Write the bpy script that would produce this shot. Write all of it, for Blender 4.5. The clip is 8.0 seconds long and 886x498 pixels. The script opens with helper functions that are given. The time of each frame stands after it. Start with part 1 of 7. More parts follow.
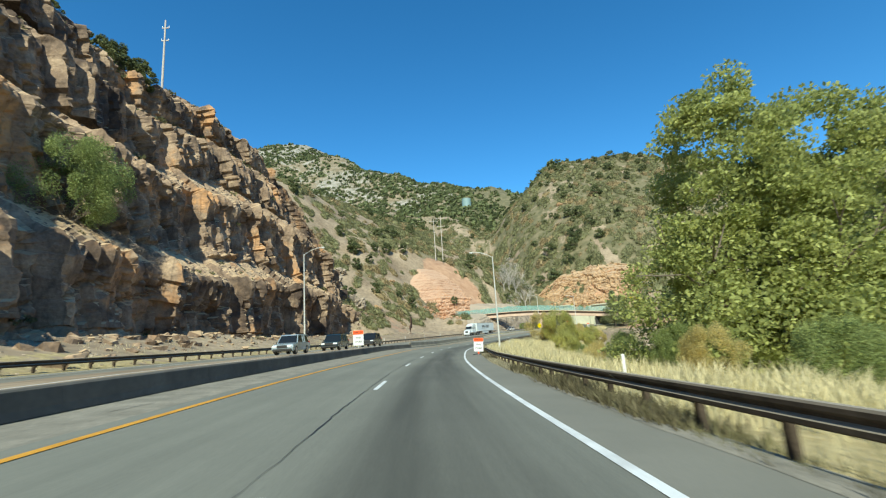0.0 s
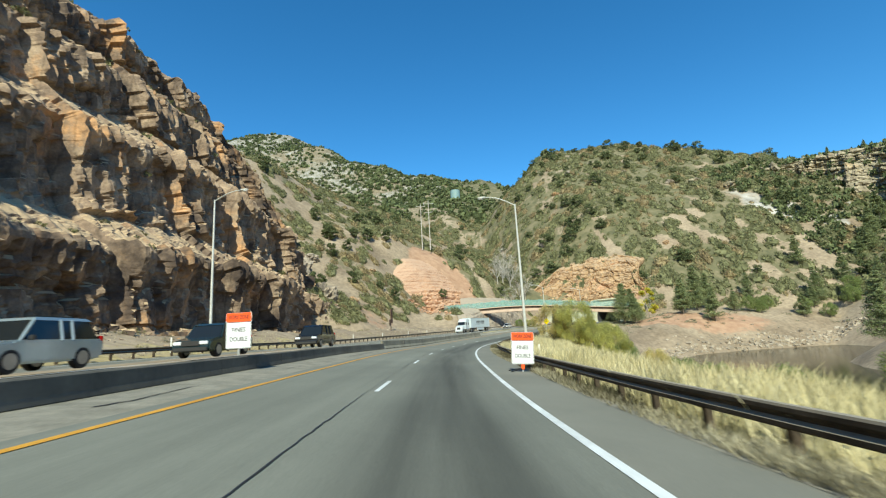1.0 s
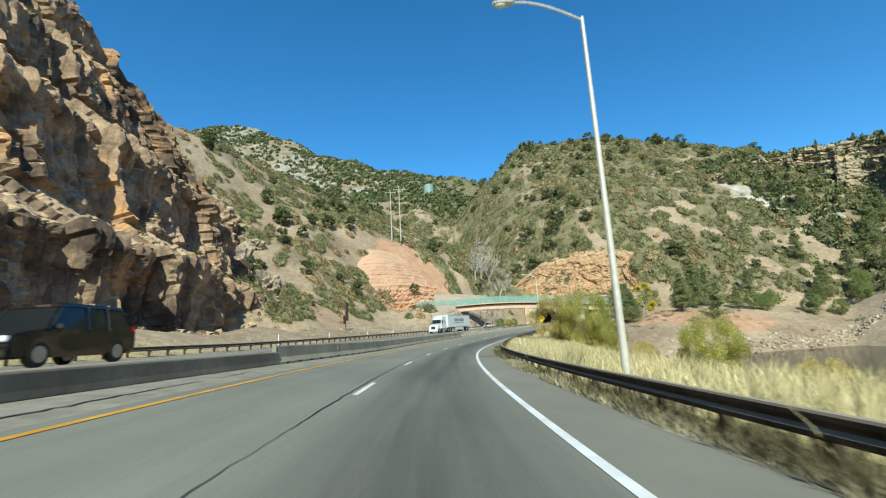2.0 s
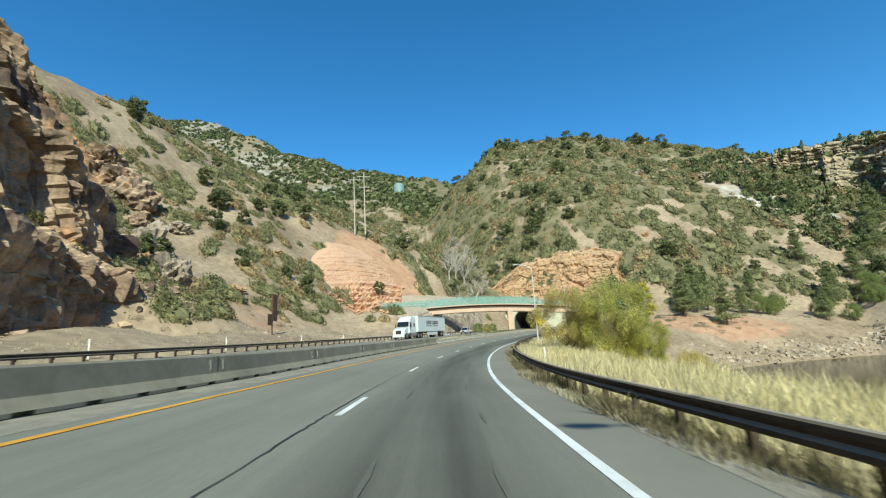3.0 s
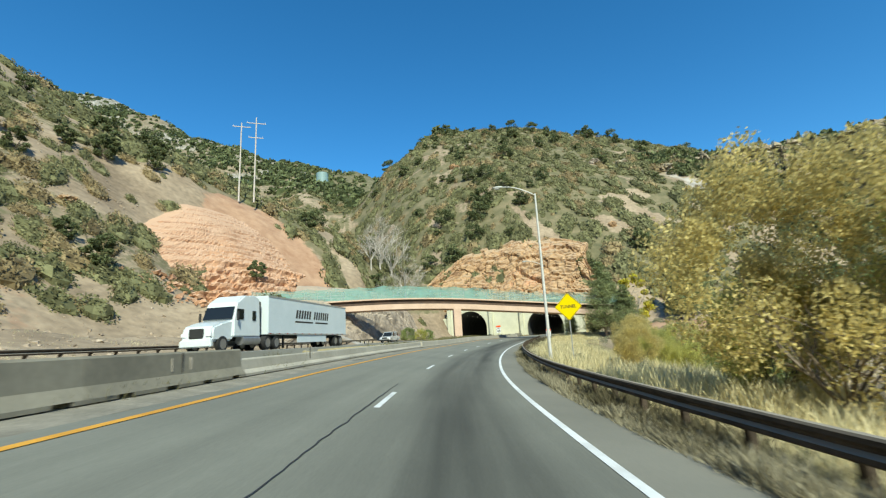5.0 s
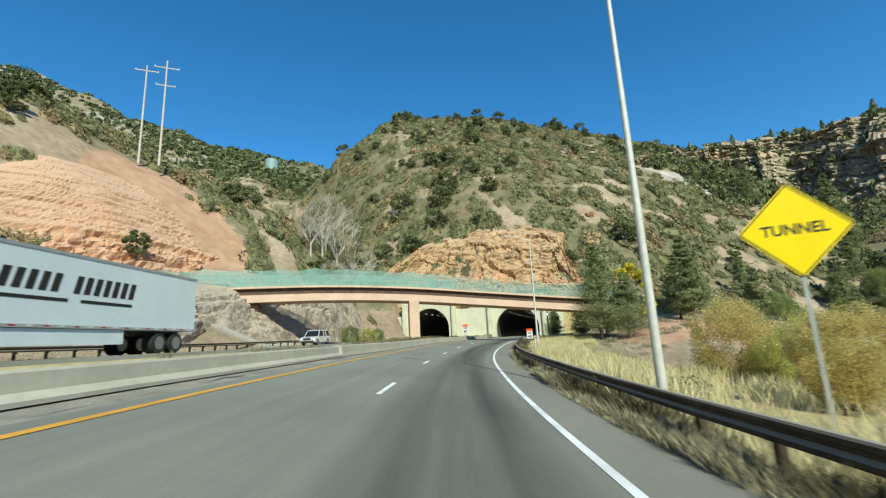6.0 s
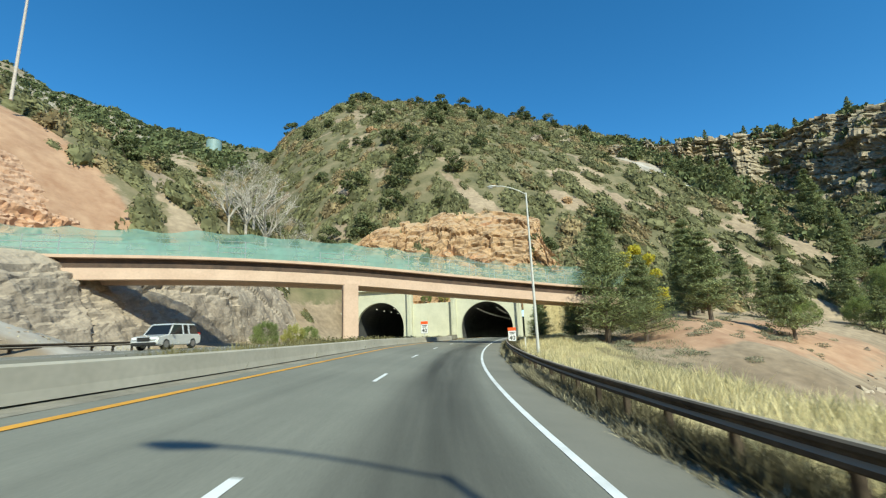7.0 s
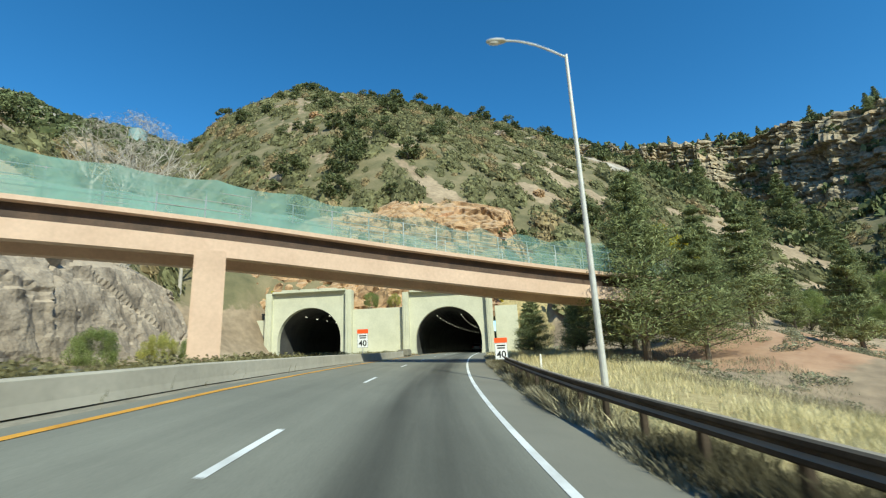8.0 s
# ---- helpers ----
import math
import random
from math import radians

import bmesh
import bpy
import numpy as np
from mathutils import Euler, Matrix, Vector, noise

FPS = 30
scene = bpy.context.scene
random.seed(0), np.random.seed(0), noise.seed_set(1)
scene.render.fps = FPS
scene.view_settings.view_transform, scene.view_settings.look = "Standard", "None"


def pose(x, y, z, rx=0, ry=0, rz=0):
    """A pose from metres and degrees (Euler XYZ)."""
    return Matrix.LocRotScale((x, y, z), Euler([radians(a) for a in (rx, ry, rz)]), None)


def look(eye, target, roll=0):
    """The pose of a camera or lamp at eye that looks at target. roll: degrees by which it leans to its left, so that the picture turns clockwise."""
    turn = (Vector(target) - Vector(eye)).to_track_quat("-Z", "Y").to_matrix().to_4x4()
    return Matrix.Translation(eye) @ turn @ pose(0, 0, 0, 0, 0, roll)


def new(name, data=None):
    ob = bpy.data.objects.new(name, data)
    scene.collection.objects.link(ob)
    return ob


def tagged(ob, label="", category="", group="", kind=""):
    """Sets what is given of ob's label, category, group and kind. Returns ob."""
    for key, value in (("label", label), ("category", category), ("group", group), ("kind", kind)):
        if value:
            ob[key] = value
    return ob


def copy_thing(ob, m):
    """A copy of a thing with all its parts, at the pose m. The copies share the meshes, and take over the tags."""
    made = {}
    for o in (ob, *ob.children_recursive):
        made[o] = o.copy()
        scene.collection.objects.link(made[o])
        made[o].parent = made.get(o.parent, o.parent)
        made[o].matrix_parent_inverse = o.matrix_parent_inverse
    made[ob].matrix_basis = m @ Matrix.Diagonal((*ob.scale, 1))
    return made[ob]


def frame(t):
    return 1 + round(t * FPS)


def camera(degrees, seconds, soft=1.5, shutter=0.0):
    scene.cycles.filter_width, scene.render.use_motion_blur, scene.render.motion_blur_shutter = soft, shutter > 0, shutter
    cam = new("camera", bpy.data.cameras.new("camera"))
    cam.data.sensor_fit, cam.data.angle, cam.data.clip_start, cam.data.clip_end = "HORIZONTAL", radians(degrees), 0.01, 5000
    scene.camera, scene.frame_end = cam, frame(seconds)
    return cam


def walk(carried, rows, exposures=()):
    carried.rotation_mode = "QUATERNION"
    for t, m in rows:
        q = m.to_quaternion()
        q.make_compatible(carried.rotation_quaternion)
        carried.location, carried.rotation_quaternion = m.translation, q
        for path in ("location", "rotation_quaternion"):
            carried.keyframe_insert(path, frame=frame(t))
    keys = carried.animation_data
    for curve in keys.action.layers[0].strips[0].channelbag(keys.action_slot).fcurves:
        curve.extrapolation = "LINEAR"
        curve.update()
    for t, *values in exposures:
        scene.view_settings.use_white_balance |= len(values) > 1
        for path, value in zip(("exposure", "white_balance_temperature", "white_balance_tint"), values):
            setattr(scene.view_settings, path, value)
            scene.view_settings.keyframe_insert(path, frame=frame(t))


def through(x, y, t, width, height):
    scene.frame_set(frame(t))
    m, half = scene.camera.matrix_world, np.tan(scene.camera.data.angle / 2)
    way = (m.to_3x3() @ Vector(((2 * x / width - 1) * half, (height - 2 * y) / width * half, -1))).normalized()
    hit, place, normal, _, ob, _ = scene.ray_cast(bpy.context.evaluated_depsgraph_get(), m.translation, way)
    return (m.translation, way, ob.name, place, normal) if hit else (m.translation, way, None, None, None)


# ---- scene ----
# The path, in metres.
METRES, EYE = 195.0, 1.32
cam = camera(88.3, 8.0, 1.2, 0.15)
ROWS = [
    (0.0, 0.0, 0.0, 0.0, 0.67, 10.56, 3.61),
    (0.5, -0.0026, 0.0694, -0.00093, 0.18, 11.02, 3.41),
    (1.0, -0.0043, 0.1358, -0.00189, -1.12, 10.23, 3.21),
    (1.5, -0.0033, 0.2014, -0.00293, -2.76, 10.06, 3.17),
    (3.0, 0.0107, 0.3967, -0.00568, -8.4, 10.95, 3.24),
    (3.5, 0.0191, 0.459, -0.00629, -10.26, 11.07, 2.57),
    (4.0, 0.032, 0.5224, -0.00666, -12.46, 11.57, 2.87),
    (4.5, 0.0466, 0.5825, -0.00677, -14.72, 11.69, 3.05),
    (6.0, 0.1038, 0.7555, -0.00567, -22.58, 11.76, 2.7),
    (6.5, 0.1275, 0.8089, -0.00493, -24.92, 11.56, 2.48),
    (7.0, 0.1516, 0.8602, -0.00407, -27.94, 11.62, 2.28),
    (7.5, 0.1779, 0.9113, -0.00306, -31.15, 12.24, 2.23),
    (8.0, 0.2069, 0.9619, -0.00198, -34.04, 13.11, 2.51),
]
walk(cam, [(t, pose(METRES * x, METRES * y, EYE + METRES * z, 90 + pitch, roll, yaw)) for t, x, y, z, yaw, pitch, roll in ROWS],
     [(0.0, 0.62, 6750, -8), (5.4, 0.59, 6750, -8), (6.0, 0.52, 6750, -8), (6.6, 0.57, 6750, -8), (8.0, 0.51, 6650, -8)])

# ---- sky and sun: the sun stands behind the first view, 40 degrees high ----
SUN_EL, SUN_TO = 40.0, 4.0          # height; the light travels this many degrees east of north (+y)
world = bpy.data.worlds.new("world")
scene.world = world
world.use_nodes = True
wn, wl = world.node_tree.nodes, world.node_tree.links
sky = wn.new("ShaderNodeTexSky")
sky.sky_type, sky.sun_disc = "NISHITA", False
sky.sun_elevation, sky.sun_rotation = radians(SUN_EL), radians(180 + SUN_TO)
sky.altitude, sky.air_density, sky.dust_density, sky.ozone_density = 2000, 1.0, 0.1, 4.0
hue = wn.new("ShaderNodeHueSaturation")
hue.inputs["Saturation"].default_value = 1.25
wl.new(sky.outputs[0], hue.inputs["Color"])
wl.new(hue.outputs[0], wn["Background"].inputs[0])
wn["Background"].inputs[1].default_value = 0.15
sun = new("sun", bpy.data.lights.new("sun", "SUN"))
sun.data.energy, sun.data.angle, sun.data.color = 3.75, radians(0.55), (1.0, 0.94, 0.85)
sun.matrix_world = look((0, 0, 0), (math.sin(radians(SUN_TO)) * math.cos(radians(SUN_EL)), math.cos(radians(SUN_TO)) * math.cos(radians(SUN_EL)), -math.sin(radians(SUN_EL))))


# ---- materials ----
def material(name, stops, scale=1.0, rough=0.85, bump=0.0, bump_scale=None, fine=0.0, metal=0.0, detail=6.0, stretch=(1, 1, 1), per_object=0.0, island=0.0, fine_scale=14.0):
    """Noise-mapped colour between stops, finer mottling, bump, and a shift of value from piece to piece."""
    m = bpy.data.materials.new(name)
    m.use_nodes = True
    n, l = m.node_tree.nodes, m.node_tree.links
    b = n["Principled BSDF"]
    b.inputs["Roughness"].default_value, b.inputs["Metallic"].default_value = rough, metal
    geo = n.new("ShaderNodeNewGeometry")
    mp = n.new("ShaderNodeMapping")
    mp.inputs["Scale"].default_value = stretch
    l.new(geo.outputs["Position"], mp.inputs["Vector"])
    t = n.new("ShaderNodeTexNoise")
    t.inputs["Scale"].default_value, t.inputs["Detail"].default_value, t.inputs["Roughness"].default_value = scale, detail, 0.62
    l.new(mp.outputs[0], t.inputs["Vector"])
    r = n.new("ShaderNodeValToRGB")
    e = r.color_ramp.elements
    while len(e) < len(stops):
        e.new(0.5)
    for i, (at, c) in enumerate(stops):
        e[i].position, e[i].color = at, (*c, 1)
    l.new(t.outputs["Fac"], r.inputs[0])
    out = r.outputs[0]
    if fine:
        t2 = n.new("ShaderNodeTexNoise")
        t2.inputs["Scale"].default_value, t2.inputs["Detail"].default_value = scale * fine_scale, 5
        l.new(mp.outputs[0], t2.inputs["Vector"])
        out = shade(n, l, out, t2.outputs["Fac"], 1 - fine, 1 + fine)
    if per_object:
        oi = n.new("ShaderNodeObjectInfo")
        out = shade(n, l, out, oi.outputs["Random"], 1 - per_object, 1 + per_object)
    if island:
        out = shade(n, l, out, geo.outputs["Random Per Island"], 1 - island, 1 + island)
    l.new(out, b.inputs["Base Color"])
    if bump:
        t3 = n.new("ShaderNodeTexNoise")
        t3.inputs["Scale"].default_value, t3.inputs["Detail"].default_value = bump_scale or scale * 6, 8
        l.new(mp.outputs[0], t3.inputs["Vector"])
        bp = n.new("ShaderNodeBump")
        bp.inputs["Strength"].default_value, bp.inputs["Distance"].default_value = min(bump, 1), max(bump, 0.05)
        l.new(t3.outputs["Fac"], bp.inputs["Height"])
        l.new(bp.outputs[0], b.inputs["Normal"])
    return m


def shade(n, l, colour, value, low, high):
    """colour times a value mapped from 0..1 to low..high."""
    mr = n.new("ShaderNodeMapRange")
    mr.inputs["From Min"].default_value, mr.inputs["From Max"].default_value = 0.15, 0.85
    mr.inputs["To Min"].default_value, mr.inputs["To Max"].default_value = low, high
    l.new(value, mr.inputs["Value"])
    mx = n.new("ShaderNodeVectorMath")
    mx.operation = "SCALE"
    l.new(colour, mx.inputs[0])
    l.new(mr.outputs[0], mx.inputs["Scale"])
    return mx.outputs[0]


def plain(name, c, rough=0.6, metal=0.0, vary=0.12, scale=3.0):
    return material(name, [(0.3, tuple(v * (1 - vary) for v in c)), (0.7, tuple(min(1, v * (1 + vary)) for v in c))], scale, rough, metal=metal, fine=vary * 0.7)


def leafy(name, dark, light, island=0.35, through=0.25):
    """Leaves: colour from leaf to leaf, and some light let through."""
    m = material(name, [(0.3, dark), (0.7, light)], 0.35, 0.75, island=island, fine=0.2)
    n, l = m.node_tree.nodes, m.node_tree.links
    b = n["Principled BSDF"]
    b.inputs["Specular IOR Level"].default_value = 0.15
    tr = n.new("ShaderNodeBsdfTranslucent")
    tr.inputs[0].default_value = (*[min(1, v * 1.5) for v in light], 1)
    mx = n.new("ShaderNodeMixShader")
    mx.inputs[0].default_value = through
    l.new(b.outputs[0], mx.inputs[1])
    l.new(tr.outputs[0], mx.inputs[2])
    l.new(mx.outputs[0], n["Material Output"].inputs[0])
    return m


M_ASPHALT = material("asphalt", [(0.3, (0.158, 0.160, 0.131)), (0.7, (0.208, 0.209, 0.170))], 0.12, 0.88, bump=0.02, bump_scale=60, fine=0.22, fine_scale=260)


def worn(m, attr, dark):
    """Darkens a paving along the lane's middle, where oil and tyres have stained it, in uneven patches."""
    n, l = m.node_tree.nodes, m.node_tree.links
    b = n["Principled BSDF"]
    src = b.inputs["Base Color"].links[0].from_socket
    a = n.new("ShaderNodeAttribute")
    a.attribute_name = attr
    t = n.new("ShaderNodeTexNoise")
    t.inputs["Scale"].default_value, t.inputs["Detail"].default_value = 0.9, 5
    along = n.new("ShaderNodeAttribute")
    along.attribute_name = "track"
    l.new(along.outputs["Vector"], t.inputs["Vector"])
    mu = n.new("ShaderNodeMath")
    mu.operation = "MULTIPLY"
    l.new(a.outputs["Fac"], mu.inputs[0])
    l.new(t.outputs["Fac"], mu.inputs[1])
    out = shade(n, l, src, mu.outputs[0], 1.08, dark)
    tr = n.new("ShaderNodeAttribute")
    tr.attribute_name = "track"
    st = n.new("ShaderNodeTexNoise")
    st.inputs["Scale"].default_value, st.inputs["Detail"].default_value, st.inputs["Roughness"].default_value = 1.6, 6, 0.7
    l.new(tr.outputs["Vector"], st.inputs["Vector"])
    out = shade(n, l, out, st.outputs["Fac"], 0.80, 1.20)
    l.new(out, b.inputs["Base Color"])
    return m


worn(M_ASPHALT, "wear", 0.16)
M_GRAVEL = material("gravelly_shoulder", [(0.3, (0.19, 0.175, 0.135)), (0.5, (0.255, 0.235, 0.185)), (0.7, (0.33, 0.30, 0.235))], 1.3, 0.95, bump=0.04, bump_scale=40, fine=0.35, fine_scale=12, detail=9)
M_ASPHALT_OLD = material("asphalt_shoulder", [(0.3, (0.178, 0.173, 0.139)), (0.7, (0.24, 0.231, 0.187))], 0.2, 0.9, bump=0.02, bump_scale=60, fine=0.15, fine_scale=200)
M_YELLOW = material("yellow_line_paint", [(0.35, (0.55, 0.26, 0.03)), (0.65, (0.75, 0.38, 0.05))], 0.8, 0.7, fine=0.15)
M_WHITE = material("white_line_paint", [(0.3, (0.55, 0.56, 0.54)), (0.6, (0.8, 0.82, 0.8))], 0.9, 0.7, fine=0.1)
M_TAR = plain("crack_sealant_tar", (0.035, 0.035, 0.035), 0.6)
M_TAR_FADED = plain("faded_tar", (0.115, 0.117, 0.098), 0.85)
# first run of the barrier: its shade is put into a darker colour
M_CONCRETE_DARK = material("shade_darkened_concrete", [(0.3, (0.085, 0.078, 0.064)), (0.7, (0.16, 0.148, 0.122))], 0.5, 0.9, bump=0.02, bump_scale=20, fine=0.2, per_object=0.08)
M_CONCRETE = material("barrier_concrete", [(0.3, (0.17, 0.158, 0.12)), (0.7, (0.29, 0.268, 0.205))], 0.5, 0.9, bump=0.02, bump_scale=20, fine=0.15, per_object=0.08)
M_PORTAL = material("portal_concrete", [(0.3, (0.52, 0.515, 0.385)), (0.7, (0.64, 0.63, 0.48))], 0.3, 0.9, bump=0.03, bump_scale=8, fine=0.08)
M_BRIDGE = material("pink_bridge_concrete", [(0.3, (0.54, 0.385, 0.285)), (0.7, (0.67, 0.495, 0.375))], 0.35, 0.9, bump=0.02, bump_scale=10, fine=0.1)
M_GIRDER_SHADE = material("girder_shade_brown", [(0.3, (0.045, 0.030, 0.022)), (0.7, (0.12, 0.075, 0.05))], 0.8, 0.75, fine=0.25)
M_RAIL = material("dark_guardrail_steel", [(0.3, (0.038, 0.029, 0.021)), (0.7, (0.105, 0.08, 0.057))], 1.4, 0.85, fine=0.5)


def dusty(m, c, lo, hi):
    """Pale dust on faces that look upwards."""
    n, l = m.node_tree.nodes, m.node_tree.links
    b = n["Principled BSDF"]
    src = b.inputs["Base Color"].links[0].from_socket
    geo, sep, r, mx = n.new("ShaderNodeNewGeometry"), n.new("ShaderNodeSeparateXYZ"), n.new("ShaderNodeMapRange"), n.new("ShaderNodeMix")
    l.new(geo.outputs["True Normal"], sep.inputs[0])
    r.inputs["From Min"].default_value, r.inputs["From Max"].default_value, r.inputs["To Max"].default_value = lo, hi, 0.8
    l.new(sep.outputs["Z"], r.inputs["Value"])
    mx.data_type = "RGBA"
    mx.inputs["B"].default_value = (*c, 1)
    l.new(r.outputs[0], mx.inputs["Factor"])
    l.new(src, mx.inputs["A"])
    l.new(mx.outputs["Result"], b.inputs["Base Color"])


M_RAIL.node_tree.nodes["Principled BSDF"].inputs["Specular IOR Level"].default_value = 0.2
dusty(M_RAIL, (0.40, 0.36, 0.29), 0.55, 0.85)
M_GALV = plain("galvanised_steel", (0.55, 0.57, 0.56), 0.45, 0.6)
M_POLE = plain("pale_lamp_steel", (0.62, 0.62, 0.58), 0.5, 0.2)
M_WOODPOLE = plain("bleached_wood", (0.55, 0.50, 0.45), 0.9)
M_DARK = plain("bore_darkness", (0.03, 0.03, 0.03), 0.9)


# ---- numbers: smooth noise on arrays ----
TABLE = np.random.RandomState(5).rand(256, 256)


def value_noise(x, y, seed=0):
    x, y = np.asarray(x, float) + seed * 17.3, np.asarray(y, float) + seed * 41.7
    i, j = np.floor(x).astype(int), np.floor(y).astype(int)
    u, v = x - i, y - j
    u, v = u * u * (3 - 2 * u), v * v * (3 - 2 * v)
    a, b = TABLE[i % 256, j % 256], TABLE[(i + 1) % 256, j % 256]
    c, d = TABLE[i % 256, (j + 1) % 256], TABLE[(i + 1) % 256, (j + 1) % 256]
    return (a * (1 - u) + b * u) * (1 - v) + (c * (1 - u) + d * u) * v


def fbm(x, y, size, octaves=4, seed=0, ridged=False):
    total, amp, norm = 0, 1.0, 0
    for k in range(octaves):
        n = value_noise(x / size, y / size, seed + k) * 2 - 1
        total = total + amp * ((1 - 2 * np.abs(n)) if ridged else n)
        norm += amp
        amp, size = amp * 0.5, size * 0.5
    return total / norm


def smooth(a, b, x):
    u = np.clip((x - a) / (b - a), 0, 1)
    return u * u * (3 - 2 * u)


def softmax(a, b, k):
    return np.logaddexp(a / k, b / k) * k


# ---- the road: the middle of the right-hand lane ----
LANE = np.array([(2.48, -60, 0.79), (2.18, -48, 0.54), (1.81, -36, 0.37), (1.34, -24, 0.23), (0.79, -12, 0.10), (0.23, 0, -0.05), (-0.34, 12, -0.21), (-0.66, 24, -0.39),
                 (-0.68, 36, -0.58), (-0.32, 48, -0.73), (0.28, 60, -0.86), (1.33, 72, -1.02), (2.86, 84, -1.18), (4.90, 96, -1.33), (7.67, 108, -1.39), (10.96, 120, -1.43),
                 (14.73, 132, -1.42), (19.01, 144, -1.34), (24.06, 155.9, -1.20), (29.71, 167.8, -1.03), (35.89, 179.8, -0.85), (42.80, 191.8, -0.56), (50.52, 203.7, -0.17), (59.01, 215.5, 0.21),
                 (68.23, 227.4, 0.57), (78.12, 239.4, 0.86), (88.75, 251.4, 1.16), (99.97, 263.4, 1.46), (111.60, 275.4, 1.79)])


def spline(pts, per=24):
    """A smooth curve through points, evenly re-spaced by half a metre."""
    p = np.vstack([2 * pts[0] - pts[1], pts, 2 * pts[-1] - pts[-2]])
    out = []
    for k in range(1, len(p) - 2):
        a, b, c, d = p[k - 1:k + 3]
        ta, tb, tc = (np.linalg.norm(v[:2]) ** 0.5 for v in (b - a, c - b, d - c))
        m1 = tb * ((b - a) / ta - (c - a) / (ta + tb)) + (c - b)
        m2 = (c - b) + tb * ((d - c) / tc - (d - b) / (tb + tc))
        for u in np.linspace(0, 1, per, endpoint=False):
            out.append((2 * u ** 3 - 3 * u * u + 1) * b + (u ** 3 - 2 * u * u + u) * m1 + (3 * u * u - 2 * u ** 3) * c + (u ** 3 - u * u) * m2)
    out = np.array(out + [p[-2]])
    run = np.r_[0, np.cumsum(np.linalg.norm(np.diff(out[:, :2], axis=0), axis=1))]
    s = np.arange(0, run[-1], 0.5)
    return np.stack([np.interp(s, run, out[:, k]) for k in range(out.shape[1])], 1)


LINE = spline(LANE)
S_ZERO = int(np.argmin(np.abs(LINE[:, 1])))             # s = 0 at the walk's start
S = (np.arange(len(LINE)) - S_ZERO) * 0.5
HEAD = np.gradient(LINE[:, :2], axis=0)
HEAD /= np.linalg.norm(HEAD, axis=1)[:, None]
RIGHT = np.stack([HEAD[:, 1], -HEAD[:, 0]], 1)
FALL = np.interp(S, [-70, 0, 16, 64, 96, 128, 160, 176, 208, 224, 240, 275], [0.036, 0.043, 0.06, 0.068, 0.066, 0.092, 0.117, 0.121, 0.115, 0.085, 0.05, 0.029])
S_END = 274.0                                            # the right-hand portal


def road(s, d, up=0.0):
    """The place at s metres along and d metres right of the lane's middle."""
    s, d = np.asarray(s, float), np.asarray(d, float)
    f = lambda col: np.interp(s, S, col)
    z = f(LINE[:, 2]) - f(FALL) * np.clip(d, -8.6, 5) + bench(s, d)
    return np.stack([f(LINE[:, 0]) + d * f(RIGHT[:, 0]), f(LINE[:, 1]) + d * f(RIGHT[:, 1]), z + up], -1)


def heading(s):
    return math.degrees(math.atan2(np.interp(s, S, HEAD[:, 0]), np.interp(s, S, HEAD[:, 1])))


def road_frame(x, y):
    """s and d of places in plan."""
    p = np.stack([np.ravel(x), np.ravel(y)], 1)
    s, d = np.empty(len(p)), np.empty(len(p))
    L = LINE[::4, :2]
    for k in range(0, len(p), 4000):
        q = p[k:k + 4000]
        i = np.argmin(((q[:, None] - L[None]) ** 2).sum(2), 1) * 4
        v = q - LINE[i, :2]
        s[k:k + 4000] = S[i] + (v * HEAD[i]).sum(1)
        d[k:k + 4000] = (v * RIGHT[i]).sum(1)
    return s.reshape(np.shape(x)), d.reshape(np.shape(x))


# where the other carriageway's near and far edges lie, and the middle barrier
def other(s):
    """d of the middle of the other carriageway; it draws away towards its own tunnel."""
    return np.interp(s, [-80, 90, 140, 180, 220, 275, 320], [-14.2, -14.2, -15.0, -17.2, -20.0, -24.3, -26])


def d_barrier(s):
    """The middle barrier's axis; its foot stands 0.3 m nearer."""
    return np.interp(s, [0, 18, 35, 60, 86, 125, 160, 186, 212, 260], [-8.05, -8.0, -8.4, -8.65, -7.35, -7.3, -6.95, -6.65, -6.5, -6.5])


def bench(s, d):
    """The other carriageway lies higher, held up by the middle barrier."""
    return np.interp(s, [-70, 0, 20, 60, 100, 135, 175, 220, 275], [0.3, 0.35, 0.45, 0.54, 0.64, 0.62, 0.40, 0.25, 0.25]) * smooth(0.05, 0.6, d_barrier(s) - d)


def d_edge(s):
    """Where the paved shoulder ends on the right."""
    return np.interp(s, [0, 10, 45, 56, 97, 122, 137, 205, 260], [3.35, 3.4, 3.7, 3.68, 3.15, 3.63, 3.45, 3.82, 3.85])


def d_rail(s):
    return float(np.interp(s, [0, 20, 45, 70, 96, 121, 157, 190, 202, 260], [4.0, 4.05, 4.2, 4.1, 4.0, 3.95, 3.9, 3.9, 4.0, 4.1]))


def rail_top(s):
    """Height of the shoulder guardrail's upper edge over the paving's plane."""
    return float(np.interp(s, [0, 45, 95, 121, 165, 200, 260], [0.66, 0.62, 0.56, 0.70, 0.85, 1.0, 1.0]))


WATER = -11.5


def cover(x, y):
    """Where brush covers the slopes, 0..1: sheets with bare streaks that run downhill."""
    m = fbm(x + 0.25 * y, 0.75 * y, 11, 4, 61) + 0.2 * fbm(x, y, 40, 2, 65)
    bias = 0.22 + 0.5 * np.exp(-((x - 42) / 15) ** 2) * smooth(245, 262, y) * (1 - smooth(330, 360, y)) + 0.05 * smooth(120, 200, x) - 0.27 * smooth(15, -30, x) * (y < 330)
    return smooth(-0.12, 0.12, m + bias) * (1 - smooth(400, 470, y)) + 0.42 * smooth(400, 470, y)


